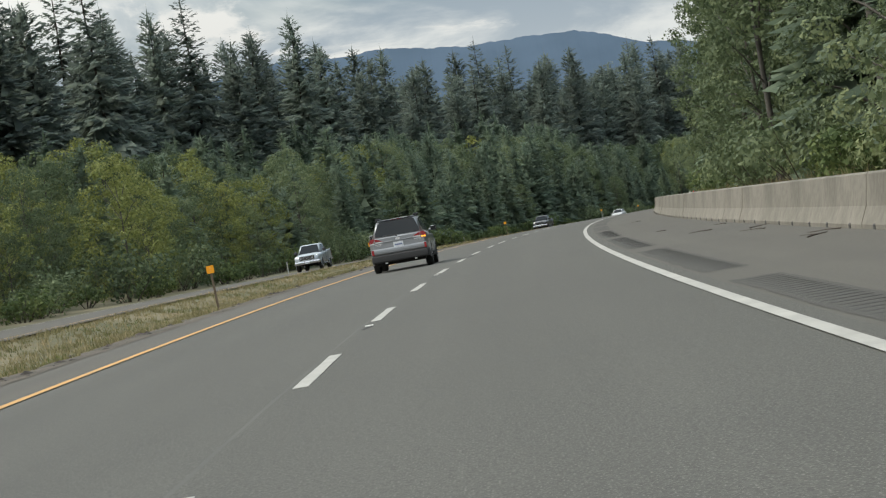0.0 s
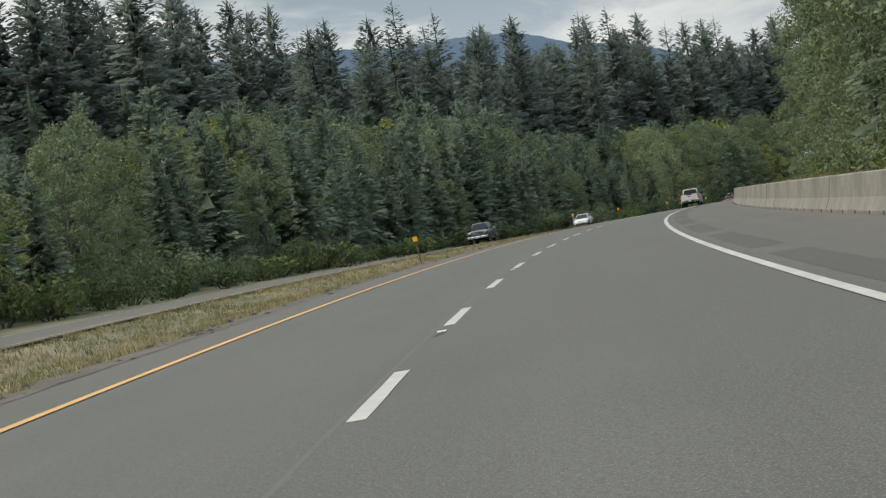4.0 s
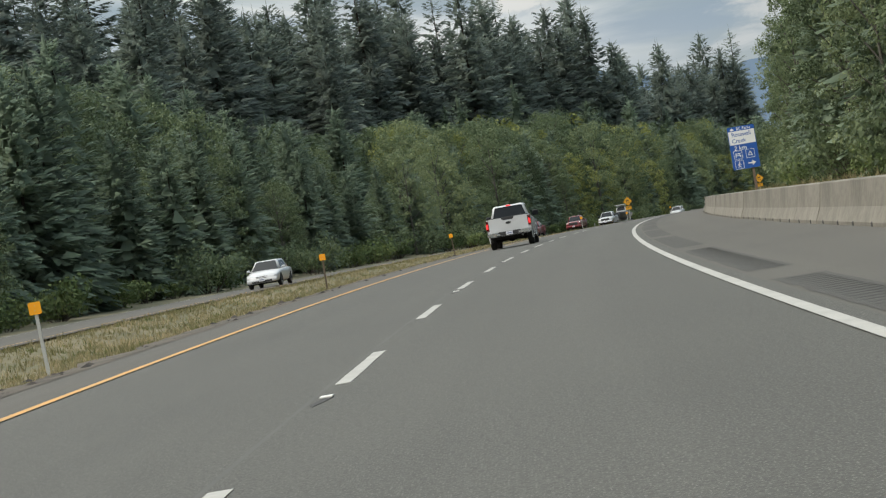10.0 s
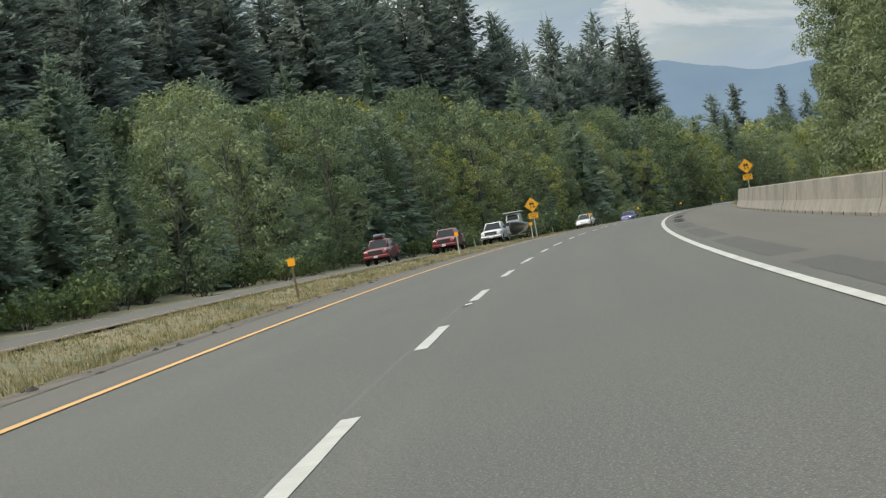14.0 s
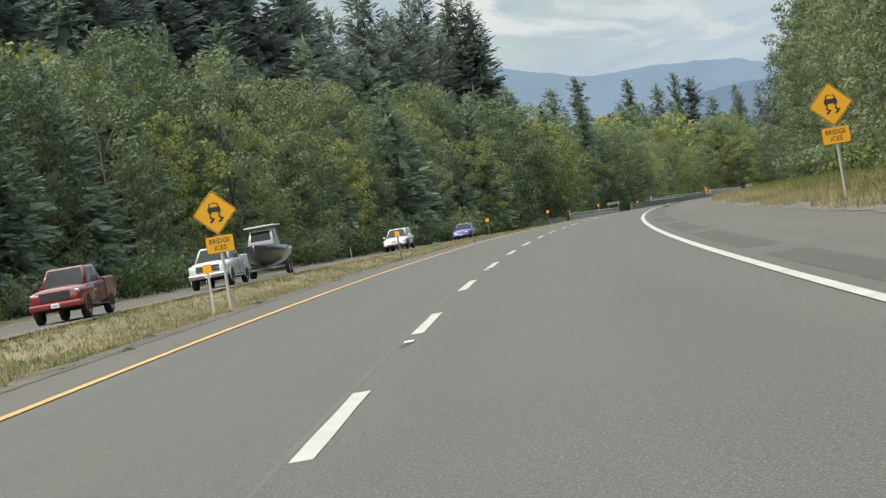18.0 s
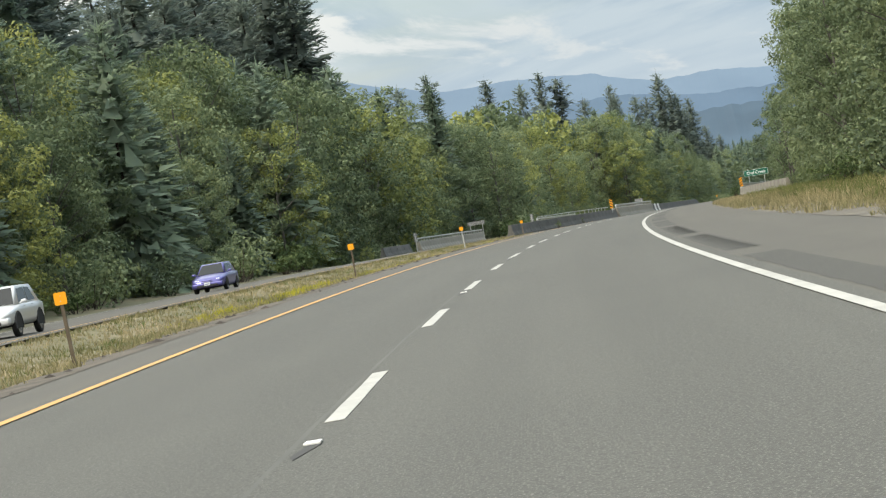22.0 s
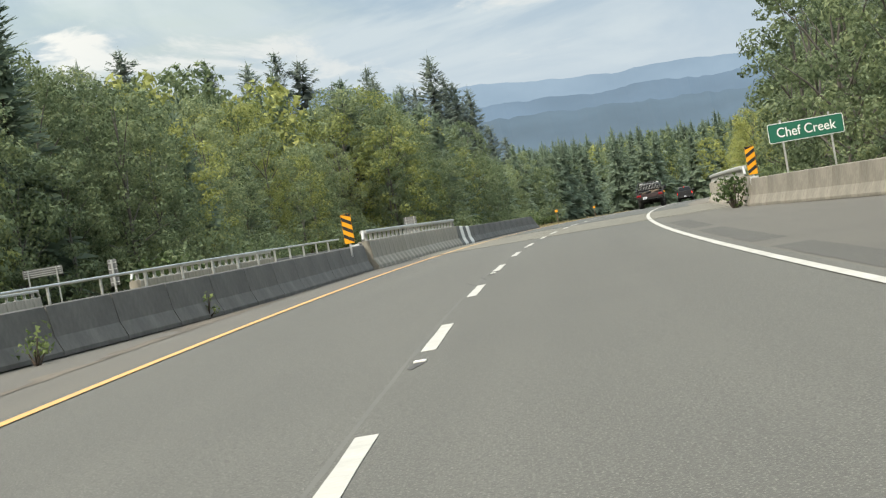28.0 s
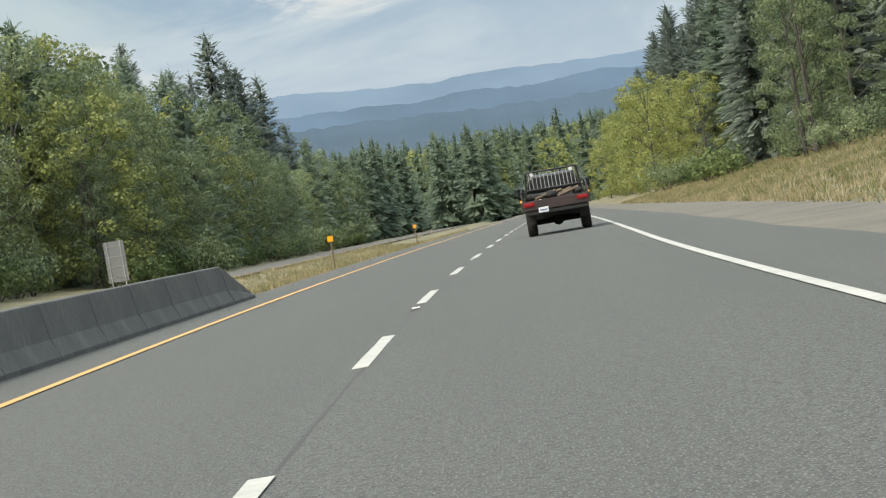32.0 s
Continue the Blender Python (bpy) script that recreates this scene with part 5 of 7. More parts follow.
def creek_sign(s, u, z):
    base = tagged(new("creek_sign"), "green sign with white lettering on two thin posts", "road sign")
    for x in (-0.75, 0.75):
        bm = bmesh.new()
        prism(bm, [(x - 0.03, -2.2), (x + 0.03, -2.2), (x + 0.03, 0.4), (x - 0.03, 0.4)], 0.0, 0.05)
        part("post", bm, GALV, base)
    bm = bmesh.new()
    plate(bm, round_rect(2.35, 0.60, 0.06), -0.02, 0.01)
    board = part("board", bm, SIGN_WHITE, base)
    bm = bmesh.new()
    plate(bm, round_rect(2.31, 0.56, 0.05), -0.024, 0.003)
    part("board_face", bm, SIGN_GREEN, board)
    words("Chef Creek", 0.42, SIGN_WHITE, board, 0, -0.0275, -0.01, 0.92)
    base.matrix_basis = on_road(s, u, z, upright=True)


creek_sign(810.5, 8.85, 2.08)


def rest_area_sign(s, u):
    base = tagged(new("information_sign"), "tall blue information sign on a wooden post behind the barrier", "road sign")
    w, top, bottom = 1.55, 4.45, 1.98
    bm = bmesh.new()
    box(bm, (0.15, 0.14, bottom + 2.6), (0.35, 0.12, (bottom + 2.6) / 2 - 0.6), 0.01)
    part("post", bm, POST_WOOD, base)
    bm = bmesh.new()
    plate(bm, round_rect(w, top - bottom, 0.05, 0, (top + bottom) / 2), -0.01, 0.012)
    board = part("board", bm, SIGN_BLUE, base)
    bm = bmesh.new()
    plate(bm, round_rect(w - 0.06, 0.78, 0.02, 0, 3.80), -0.0145, 0.004)
    part("name_panel", bm, SIGN_WHITE, board)
    words("BC Parks", 0.22, SIGN_WHITE, board, 0.15, -0.0135, 4.31, 1.0)
    bm = bmesh.new()
    plate(bm, [(-0.62, 4.24), (-0.40, 4.24), (-0.42, 4.32), (-0.50, 4.38), (-0.58, 4.33)], -0.0135, 0.003)
    part("emblem", bm, SIGN_WHITE, board)
    words("Rosewall", 0.34, SIGN_BLUE, board, -0.02, -0.018, 3.98, 0.92)
    words("Creek", 0.34, SIGN_BLUE, board, -0.20, -0.018, 3.62, 0.92)
    words("2 km", 0.36, SIGN_WHITE, board, -0.18, -0.0135, 3.20, 1.0)

    def tile(cx, cz, strokes, dots=()):
        bm = bmesh.new()
        ring = round_rect(0.50, 0.50, 0.06, cx, cz)
        inner = round_rect(0.455, 0.455, 0.045, cx, cz)
        n = len(ring)
        for i in range(n):
            j = (i + 1) % n
            prism(bm, [ring[i], ring[j], inner[j], inner[i]], -0.0135, -0.0105)
        for (x0, z0), (x1, z1) in strokes:
            d = Vector((x1 - x0, z1 - z0)).normalized() * 0.018
            prism(bm, [(cx + x0 - d.y, cz + z0 + d.x), (cx + x1 - d.y, cz + z1 + d.x), (cx + x1 + d.y, cz + z1 - d.x), (cx + x0 + d.y, cz + z0 - d.x)], -0.0135, -0.0105)
        for x0, z0, r in dots:
            prism(bm, [(cx + x0 + r * math.cos(i * 0.785), cz + z0 + r * math.sin(i * 0.785)) for i in range(8)], -0.0135, -0.0105)
        part("symbol", bm, SIGN_WHITE, board)

    tile(-0.38, 2.82, (((-0.16, 0.08), (0.16, 0.08)), ((-0.19, -0.03), (0.19, -0.03)), ((-0.06, 0.08), (-0.14, -0.15)), ((0.06, 0.08), (0.14, -0.15))))
    tile(0.32, 2.82, (((-0.12, -0.10), (0.12, -0.10)), ((-0.12, -0.10), (0.0, 0.12)), ((0.0, 0.12), (0.12, -0.10))))
    tile(-0.38, 2.26, (((0.0, 0.09), (-0.02, -0.04)), ((-0.02, -0.04), (-0.09, -0.17)), ((-0.02, -0.04), (0.07, -0.17)), ((0.0, 0.06), (0.10, -0.02)), ((0.0, 0.06), (-0.09, -0.02))), ((0.01, 0.15, 0.035),))
    bm = bmesh.new()
    plate(bm, [(0.12, 2.23), (0.36, 2.23), (0.36, 2.13), (0.58, 2.27), (0.36, 2.41), (0.36, 2.31), (0.12, 2.31)], -0.0135, 0.003)
    part("arrow", bm, SIGN_WHITE, board)
    base.matrix_basis = on_road(s, u, 0, upright=True)


rest_area_sign(395.5, 9.85)


def back_board(name, label, s, u, z, w, h, posts, yaw, tilt=0.0):
    """A sign seen from behind, with ribs and posts."""
    base = tagged(new(name), label, "road sign")
    bm = bmesh.new()
    plate(bm, round_rect(w, h, 0.03, 0, h / 2), 0, 0.006)
    part("board", bm, SIGN_BACK, base)
    for i in range(4):
        bm = bmesh.new()
        box(bm, (w * 0.92, 0.03, 0.035), (0, -0.016, h * (i + 0.5) / 4))
        part("rib", bm, GALV, base)
    for x in posts:
        bm = bmesh.new()
        box(bm, (0.07, 0.06, h + z + 0.5), (x, -0.06, (h - z - 0.5) / 2))
        part("post", bm, GALV, base)
    base.matrix_basis = on_road(s, u, z, yaw, upright=True)


back_board("sign_back", "grey back of a low sign across the opposite carriageway", 855.5, -27.3, 1.95, 2.1, 0.45, (-0.75, 0.75), 0)
back_board("sign_back", "grey ribbed back of a tall sign panel beyond the opposite carriageway", 1018.0, -30.0, 0.7, 1.5, 3.0, (-0.5, 0.5), 0)
back_board("sign_back", "small grey back of a marker on the opposite bridge", 816.5, -14.6, 0.9, 0.32, 0.9, (0,), 0)
back_board("sign_back", "small grey back of a marker at the opposite bridge end", 806.0, -24.9, 0.9, 0.32, 0.9, (0,), 0)
for s, u in ((305, -25.5), (620, -25.6), (672, -25.5), (205, -25.6)):
    base = tagged(new("marker_post"), "thin pale marker post beside the opposite carriageway", "marker post")
    bm = bmesh.new()
    prism(bm, [(-0.05, -0.3), (0.05, -0.3), (0.05, 1.0), (0, 1.06), (-0.05, 1.0)], -0.012, 0.012)
    part("post", bm, GREY_PAINT, base)
    base.matrix_basis = on_road(s, u, land(s, u), upright=True)
# flowering weed and shoots at the barriers' feet
for kind, s, u, z in ((shrub("weed", 71, 1.15, 0.55, SHRUB, "leafy weed with pale flowers at the barrier's end", 120, 0.07, 14), 813.0, 6.45, 1.0),
                      (shrub("weed", 72, 0.7, 0.3, SHRUB, "small green weed at the barrier's foot", 120, 0.05, 7), 772.0, -6.9, 0.9),
                      (shrub("weed", 73, 0.6, 0.3, SHRUB, "small green weed at the barrier's foot", 120, 0.05, 7), 783.5, -6.0, 0.9)):
    kind.matrix_basis = on_road(s, u, -0.03)
    kind.scale = (z, z, z)


# ---------------------------------------------------------------- vehicles
def paint(name, base, metal=0.0, rough=0.32, second=None):
    return mat(name, base, rough, metal, second=second or tuple(0.82 * v for v in base), scale=0.9, fine=14, amount=0.35, coat=0.6)


P_SILVER = paint("silver car paint", (0.27, 0.28, 0.295), 0.4)
P_WHITE = paint("white car paint", (0.52, 0.53, 0.54))
P_MAROON = paint("maroon car paint", (0.16, 0.018, 0.022))
P_BLACK = paint("black car paint", (0.014, 0.014, 0.016))
P_DARK = paint("dark grey car paint", (0.045, 0.048, 0.055), 0.3)
P_BLUE = paint("violet blue car paint", (0.085, 0.08, 0.27), 0.3)
P_PALE = paint("pale blue grey car paint", (0.42, 0.47, 0.52), 0.2)
P_RUST = mat("dull oxblood deck paint", (0.022, 0.013, 0.014), 0.65, second=(0.045, 0.026, 0.024), scale=2.0, fine=16, amount=0.7)
PLASTIC = mat("grey black cladding", (0.030, 0.030, 0.032), 0.7, second=(0.032, 0.032, 0.033), scale=3, fine=30, amount=0.5)
UNDER = mat("dark underbody", (0.012, 0.012, 0.012), 0.9, second=(0.022, 0.02, 0.018), scale=4, fine=20, amount=0.6)
RUBBER = mat("tyre rubber", (0.018, 0.018, 0.018), 0.85, second=(0.032, 0.03, 0.028), scale=5, fine=50, amount=0.6, bump=0.3, bump_scale=60)
ALLOY = mat("alloy rim", (0.52, 0.52, 0.53), 0.35, 0.85, second=(0.36, 0.36, 0.37), scale=4, fine=30, amount=0.5)
CHROME = mat("chrome", (0.70, 0.70, 0.71), 0.16, 1.0, second=(0.55, 0.55, 0.56), scale=3, fine=20, amount=0.4)
GLASS = mat("dark tinted glass", (0.012, 0.014, 0.016), 0.06, second=(0.020, 0.023, 0.025), scale=1.0, fine=6, amount=0.4, coat=0.0, spec=0.16)
LAMP_RED = mat("red lamp lens", (0.28, 0.008, 0.012), 0.2, second=(0.19, 0.005, 0.008), scale=6, fine=40, amount=0.5, coat=0.5)
LAMP_LIT = mat("lit red lamp", (0.6, 0.02, 0.02), 0.3, emit=(1.0, 0.03, 0.04), emit_power=1.3)
LAMP_DARK = mat("smoked lamp lens", (0.10, 0.006, 0.008), 0.25, second=(0.06, 0.004, 0.005), scale=6, fine=40, amount=0.5, coat=0.5)
LAMP_AMBER = mat("amber lamp", (0.8, 0.28, 0.02), 0.3, emit=(1.0, 0.42, 0.05), emit_power=1.5)
LAMP_CLEAR = mat("clear lamp lens", (0.62, 0.63, 0.64), 0.2, second=(0.45, 0.46, 0.47), scale=8, fine=40, amount=0.5, coat=0.5)
HEADLAMP = mat("lit headlamp", (0.9, 0.9, 0.85), 0.3, emit=(1.0, 0.95, 0.85), emit_power=5.0)
PLATE_WHITE = mat("number plate", (0.62, 0.64, 0.68), 0.5, second=(0.52, 0.54, 0.60), scale=5, fine=40, amount=0.4)
PLATE_INK = mat("plate ink", (0.16, 0.19, 0.30), 0.5)


def loft(bm, sections):
    """A closed skin over sections (y, [(x, z) of the right half, from the keel up to the middle of the top])."""
    rings = []
    for y, half in sections:
        pts = [(x, z) for x, z in half] + [(-x, z) for x, z in half[::-1] if x > 1e-4]
        rings.append([bm.verts.new((x, y, z)) for x, z in pts])
    n = len(rings[0])
    for a, b in zip(rings, rings[1:]):
        for i in range(n):
            bm.faces.new((a[i], a[(i + 1) % n], b[(i + 1) % n], b[i]))
    bm.faces.new(rings[0])
    bm.faces.new(rings[-1][::-1])


def hull(y, sill, low, mid, belt, top, w, wb, tuck=0.10):
    """Half a body section: keel, sill, flank, shoulder, belt and deck."""
    return (y, [(w - tuck - 0.05, sill), (w - 0.05, sill + 0.05), (w - 0.012, low), (w, mid), (w - 0.015, (mid + belt) / 2 + 0.04), (wb + 0.02, belt - 0.03), (wb - 0.03, belt), (wb * 0.55, top - 0.008), (0, top)])


def cabin(bm, y0, y1, r0, r1, zb, zr, wb, wr, bev=0.07, zb1=None):
    """A greenhouse: floor from y0 to y1 at the belt, roof from r0 to r1."""
    zb1 = zb if zb1 is None else zb1
    lo = [bm.verts.new(p) for p in ((-wb, y0, zb), (wb, y0, zb), (wb, y1, zb1), (-wb, y1, zb1))]
    hi = [bm.verts.new(p) for p in ((-wr, r0, zr), (wr, r0, zr), (wr, r1, zr), (-wr, r1, zr))]
    top = bm.faces.new(hi)
    bm.faces.new(lo[::-1])
    for i in range(4):
        bm.faces.new((lo[i], lo[(i + 1) % 4], hi[(i + 1) % 4], hi[i]))
    edges = list(top.edges) + [e for e in bm.edges if (e.verts[0] in lo) != (e.verts[1] in lo)]
    bmesh.ops.bevel(bm, geom=edges, offset=bev, segments=3, affect="EDGES", profile=0.6)


def patch(bm, corners, shape, lift=0.006, thick=0.004, n=1):
    """A thin pane lying on the plane of four corners (bottom left, bottom right, top right, top left); shape in 0..1."""
    a, b, c, d = [Vector(p) for p in corners]
    nrm = (b - a).cross(d - a).normalized()
    pts = []
    for s, t in shape:
        pts.append((a * (1 - s) + b * s) * (1 - t) + (d * (1 - s) + c * s) * t)
    f = [bm.verts.new(p + nrm * lift) for p in pts]
    r = [bm.verts.new(p + nrm * (lift - thick - 0.02)) for p in pts]
    k = len(pts)
    bm.faces.new(f)
    bm.faces.new(r[::-1])
    for i in range(k):
        bm.faces.new((f[i], r[i], r[(i + 1) % k], f[(i + 1) % k]))


def softbox(size, centre, bevel, material, name, parent, label="", squash=None):
    bm = bmesh.new()
    box(bm, size, centre, bevel)
    if squash:
        for v in bm.verts:
            squash(v.co)
    ob = part(name, bm, material, parent, label, True)
    ob.modifiers.new("even_faces", "WEIGHTED_NORMAL").keep_sharp = True
    return ob


def wheel(parent, x, y, r, w, spokes=5, rim=0.66, material=None):
    """A wheel whose outer face looks to the side of x."""
    sg = 1 if x > 0 else -1
    hub = new("wheel")
    hub.parent = parent
    hub.matrix_basis = Matrix.Translation((x, y, r))
    bm = bmesh.new()
    prof = [(-w / 2 + 0.02, r * rim), (-w / 2, r * 0.80), (-w / 2 + 0.012, r * 0.94), (-w / 2 + 0.04, r), (w / 2 - 0.04, r), (w / 2 - 0.012, r * 0.94), (w / 2, r * 0.80), (w / 2 - 0.02, r * rim)]
    n = 28
    rows = [[bm.verts.new((px, pr * math.cos(2 * math.pi * i / n), pr * math.sin(2 * math.pi * i / n))) for px, pr in prof] for i in range(n)]
    for i in range(n):
        a, b = rows[i], rows[(i + 1) % n]
        for j in range(len(prof) - 1):
            bm.faces.new((a[j], a[j + 1], b[j + 1], b[j]))
    part("tyre", bm, RUBBER, hub, smooth_it=True)
    bm = bmesh.new()
    rod(bm, (sg * (w / 2 - 0.09), 0, 0), (sg * (w / 2 - 0.085), 0, 0), r * rim, 24)
    part("brake_dish", bm, UNDER, hub)
    bm = bmesh.new()
    ri, ro = r * (rim - 0.07), r * rim
    for i in range(24):
        a0, a1 = 2 * math.pi * i / 24, 2 * math.pi * (i + 1) / 24
        prism(bm, [(ri * math.cos(a0), ri * math.sin(a0)), (ro * math.cos(a0), ro * math.sin(a0)), (ro * math.cos(a1), ro * math.sin(a1)), (ri * math.cos(a1), ri * math.sin(a1))], sg * (w / 2 - 0.05), sg * (w / 2 - 0.012), "x")
    for i in range(spokes):
        a = 2 * math.pi * i / spokes
        c, s_ = math.cos(a), math.sin(a)
        q0, q1 = 0.10 * r, r * (rim - 0.05)
        h0, h1 = 0.075 * r, 0.13 * r
        prism(bm, [(q0 * c - h0 * s_, q0 * s_ + h0 * c), (q1 * c - h1 * s_, q1 * s_ + h1 * c), (q1 * c + h1 * s_, q1 * s_ - h1 * c), (q0 * c + h0 * s_, q0 * s_ - h0 * c)], sg * (w / 2 - 0.06), sg * (w / 2 - 0.02), "x")
    rod(bm, (sg * (w / 2 - 0.07), 0, 0), (sg * (w / 2 - 0.012), 0, 0), 0.15 * r, 12)
    part("rim", bm, material or ALLOY, hub)
    return hub


def arch(parent, x, y, r, depth=0.05, trim=None, lip=0.05):
    """A dark wheel well with a lip round it, proud of the flank."""
    sg = 1 if x > 0 else -1
    n = 18
    a0, a1 = -0.22, math.pi + 0.22
    bm = bmesh.new()
    pts = [(y + r * math.cos(a0 + (a1 - a0) * i / n), r * 0.88 + r * math.sin(a0 + (a1 - a0) * i / n)) for i in range(n + 1)]
    prism(bm, pts, x - sg * depth, x + sg * 0.004, "x")
    part("wheel_well", bm, UNDER, parent)
    if trim:
        bm = bmesh.new()
        for i in range(n):
            p, q = pts[i], pts[i + 1]
            def out(v):
                d = Vector((v[0] - y, v[1] - r * 0.88))
                d = d * (1 + lip / r)
                return (y + d.x, r * 0.88 + d.y)
            prism(bm, [p, q, out(q), out(p)], x - sg * 0.03, x + sg * 0.016, "x")
        part("arch_lip", bm, trim, parent)


def plate_part(parent, y, z, face, w=0.30, h=0.155):
    """A number plate with a bar for its characters. face: -1 looks back, +1 forward."""
    bm = bmesh.new()
    box(bm, (w, 0.012, h), (0, y, z), 0.004)
    p = part("number_plate", bm, PLATE_WHITE, parent, "pale number plate with a dark bar")
    bm = bmesh.new()
    box(bm, (w * 0.74, 0.004, h * 0.27), (0, y + face * 0.008, z - 0.004))
    part("character_bar", bm, PLATE_INK, p)


def mirror(parent, x, y, z, material, size=(0.24, 0.12, 0.17)):
    sg = 1 if x > 0 else -1
    m = softbox(size, (x + sg * 0.12, y, z), 0.045, material, "door_mirror", parent)
    bm = bmesh.new()
    box(bm, (size[0] * 0.8, 0.006, size[2] * 0.76), (x + sg * 0.12, y - size[1] / 2 - 0.002, z), 0.002)
    part("mirror_glass", bm, GLASS, m)
    bm = bmesh.new()
    rod(bm, (x - sg * 0.03, y + 0.01, z - 0.05), (x + sg * 0.05, y, z - 0.03), 0.03, 8)
    part("mirror_arm", bm, material, m)


def side_windows(parent, base_corners, shapes):
    for name, shape in shapes:
        for sg in (1, -1):
            c = [Vector((sg * p[0], p[1], p[2])) for p in base_corners]
            if sg < 0:
                c = [c[1], c[0], c[3], c[2]]
                sh = [(1 - s, t) for s, t in shape][::-1]
            else:
                sh = shape
            bm = bmesh.new()
            patch(bm, c, sh)
            part(name, bm, GLASS, parent)


def grille_front(parent, y, w, z0, z1, bars, frame_material, lamp_z, lamp_w, lamp_h, lit, lamp_y=0.0, material=None):
    """Front end: grille with bars and two headlamps, looking along +y."""
    bm = bmesh.new()
    box(bm, (w, 0.05, z1 - z0), (0, y, (z0 + z1) / 2), 0.02)
    g = part("grille", bm, PLASTIC if material is None else material, parent)
    for i in range(bars):
        bm = bmesh.new()
        box(bm, (w * 0.96, 0.02, 0.022), (0, y + 0.03, z0 + (z1 - z0) * (i + 0.6) / bars), 0.004)
        part("grille_bar", bm, frame_material, g)
    for sg in (-1, 1):
        lamp = softbox((lamp_w, 0.14, lamp_h), (sg * (w / 2 + lamp_w / 2 + 0.005), y - 0.04 + lamp_y, lamp_z), 0.035, LAMP_CLEAR, "headlamp", parent)
        bm = bmesh.new()
        rod(bm, (sg * (w / 2 + lamp_w * 0.45), y + 0.02 + lamp_y, lamp_z), (sg * (w / 2 + lamp_w * 0.45), y + 0.04 + lamp_y, lamp_z), lamp_h * 0.40, 12)
        part("lamp_bulb", bm, HEADLAMP if lit else CHROME, lamp)


def wagon(label):
    """A silver all-road wagon; its origin lies on the ground under the rear axle, y forward."""
    car = tagged(new("station_wagon"), label, "car")
    bm = bmesh.new()
    loft(bm, [hull(-0.96, 0.55, 0.62, 0.80, 1.02, 1.03, 0.78, 0.70), hull(-0.90, 0.42, 0.58, 0.82, 1.05, 1.06, 0.87, 0.76), hull(-0.45, 0.30, 0.52, 0.84, 1.07, 1.08, 0.905, 0.80), hull(1.2, 0.28, 0.50, 0.80, 1.03, 1.05, 0.91, 0.80),
              hull(2.3, 0.28, 0.50, 0.78, 0.99, 1.03, 0.905, 0.79), hull(2.75, 0.28, 0.50, 0.76, 0.95, 1.00, 0.90, 0.76), hull(3.45, 0.32, 0.50, 0.70, 0.82, 0.88, 0.86, 0.66), hull(3.70, 0.40, 0.50, 0.62, 0.70, 0.74, 0.70, 0.52)])
    part("body", bm, P_SILVER, car, smooth_it=True)
    bm = bmesh.new()
    cabin(bm, -0.93, 2.42, -0.46, 1.35, 1.00, 1.55, 0.80, 0.60, 0.09)
    part("cabin", bm, P_SILVER, car, smooth_it=True)
    # rear window, tailgate and lamps
    bm = bmesh.new()
    patch(bm, [(-0.80, -0.93, 1.00), (0.80, -0.93, 1.00), (0.60, -0.46, 1.55), (-0.60, -0.46, 1.55)], [(0.07, 0.14), (0.93, 0.14), (0.955, 0.30), (0.945, 0.86), (0.89, 0.93), (0.11, 0.93), (0.055, 0.86), (0.045, 0.30)], 0.008)
    rear = part("rear_window", bm, GLASS, car)
    bm = bmesh.new()
    rod(bm, (-0.05, -0.905, 1.075), (-0.42, -0.90, 1.10), 0.014, 6)
    rod(bm, (0.0, -0.91, 1.06), (-0.05, -0.905, 1.075), 0.03, 8)
    part("wiper", bm, PLASTIC, rear)
    softbox((1.12, 0.20, 0.03), (0, -0.40, 1.555), 0.02, P_SILVER, "roof_spoiler", car)
    bm = bmesh.new()
    box(bm, (0.34, 0.02, 0.022), (0, -0.495, 1.545), 0.006)
    part("high_brake_lamp", bm, LAMP_DARK, car)
    bm = bmesh.new()
    prism(bm, [(-0.70, 0.60), (0.70, 0.60), (0.77, 0.68), (0.78, 0.86), (0.70, 1.02), (-0.70, 1.02), (-0.78, 0.86), (-0.77, 0.68)], -0.985, -0.90)
    gate = part("tailgate", bm, P_SILVER, car)
    bm = bmesh.new()
    prism(bm, [(-0.36, 0.70), (0.36, 0.70), (0.42, 0.76), (0.44, 0.905), (-0.44, 0.905), (-0.42, 0.76)], -0.994, -0.96)
    part("plate_recess", bm, P_SILVER, gate)
    bm = bmesh.new()
    box(bm, (0.92, 0.035, 0.035), (0, -0.995, 0.915), 0.01)
    part("gate_handle_bar", bm, P_SILVER, gate)
    bm = bmesh.new()
    prism(bm, [(0.075 * math.cos(i * 0.524), 0.965 + 0.042 * math.sin(i * 0.524)) for i in range(12)], -0.994, -0.98)
    part("badge", bm, CHROME, gate)
    for sx in (-0.60, 0.60):
        bm = bmesh.new()
        box(bm, (0.20, 0.006, 0.022), (sx, -0.989, 0.865))
        box(bm, (0.12, 0.006, 0.018), (sx + 0.02, -0.989, 0.825))
        part("model_bar", bm, CHROME, gate)
    plate_part(car, -1.0, 0.79, -1)
    for sg in (-1, 1):
        bm = bmesh.new()
        prism(bm, [(sg * x, z) for x, z in ((0.44, 0.945), (0.64, 1.03), (0.69, 1.04), (0.69, 0.95))], -1.0, -0.93)
        part("tail_lamp_inner", bm, LAMP_RED, gate)
        bm = bmesh.new()
        prism(bm, [(sg * x, z) for x, z in ((0.45, 0.918), (0.69, 0.900), (0.69, 0.946), (0.46, 0.941))], -1.0, -0.93)
        part("reverse_lamp", bm, LAMP_CLEAR, gate)
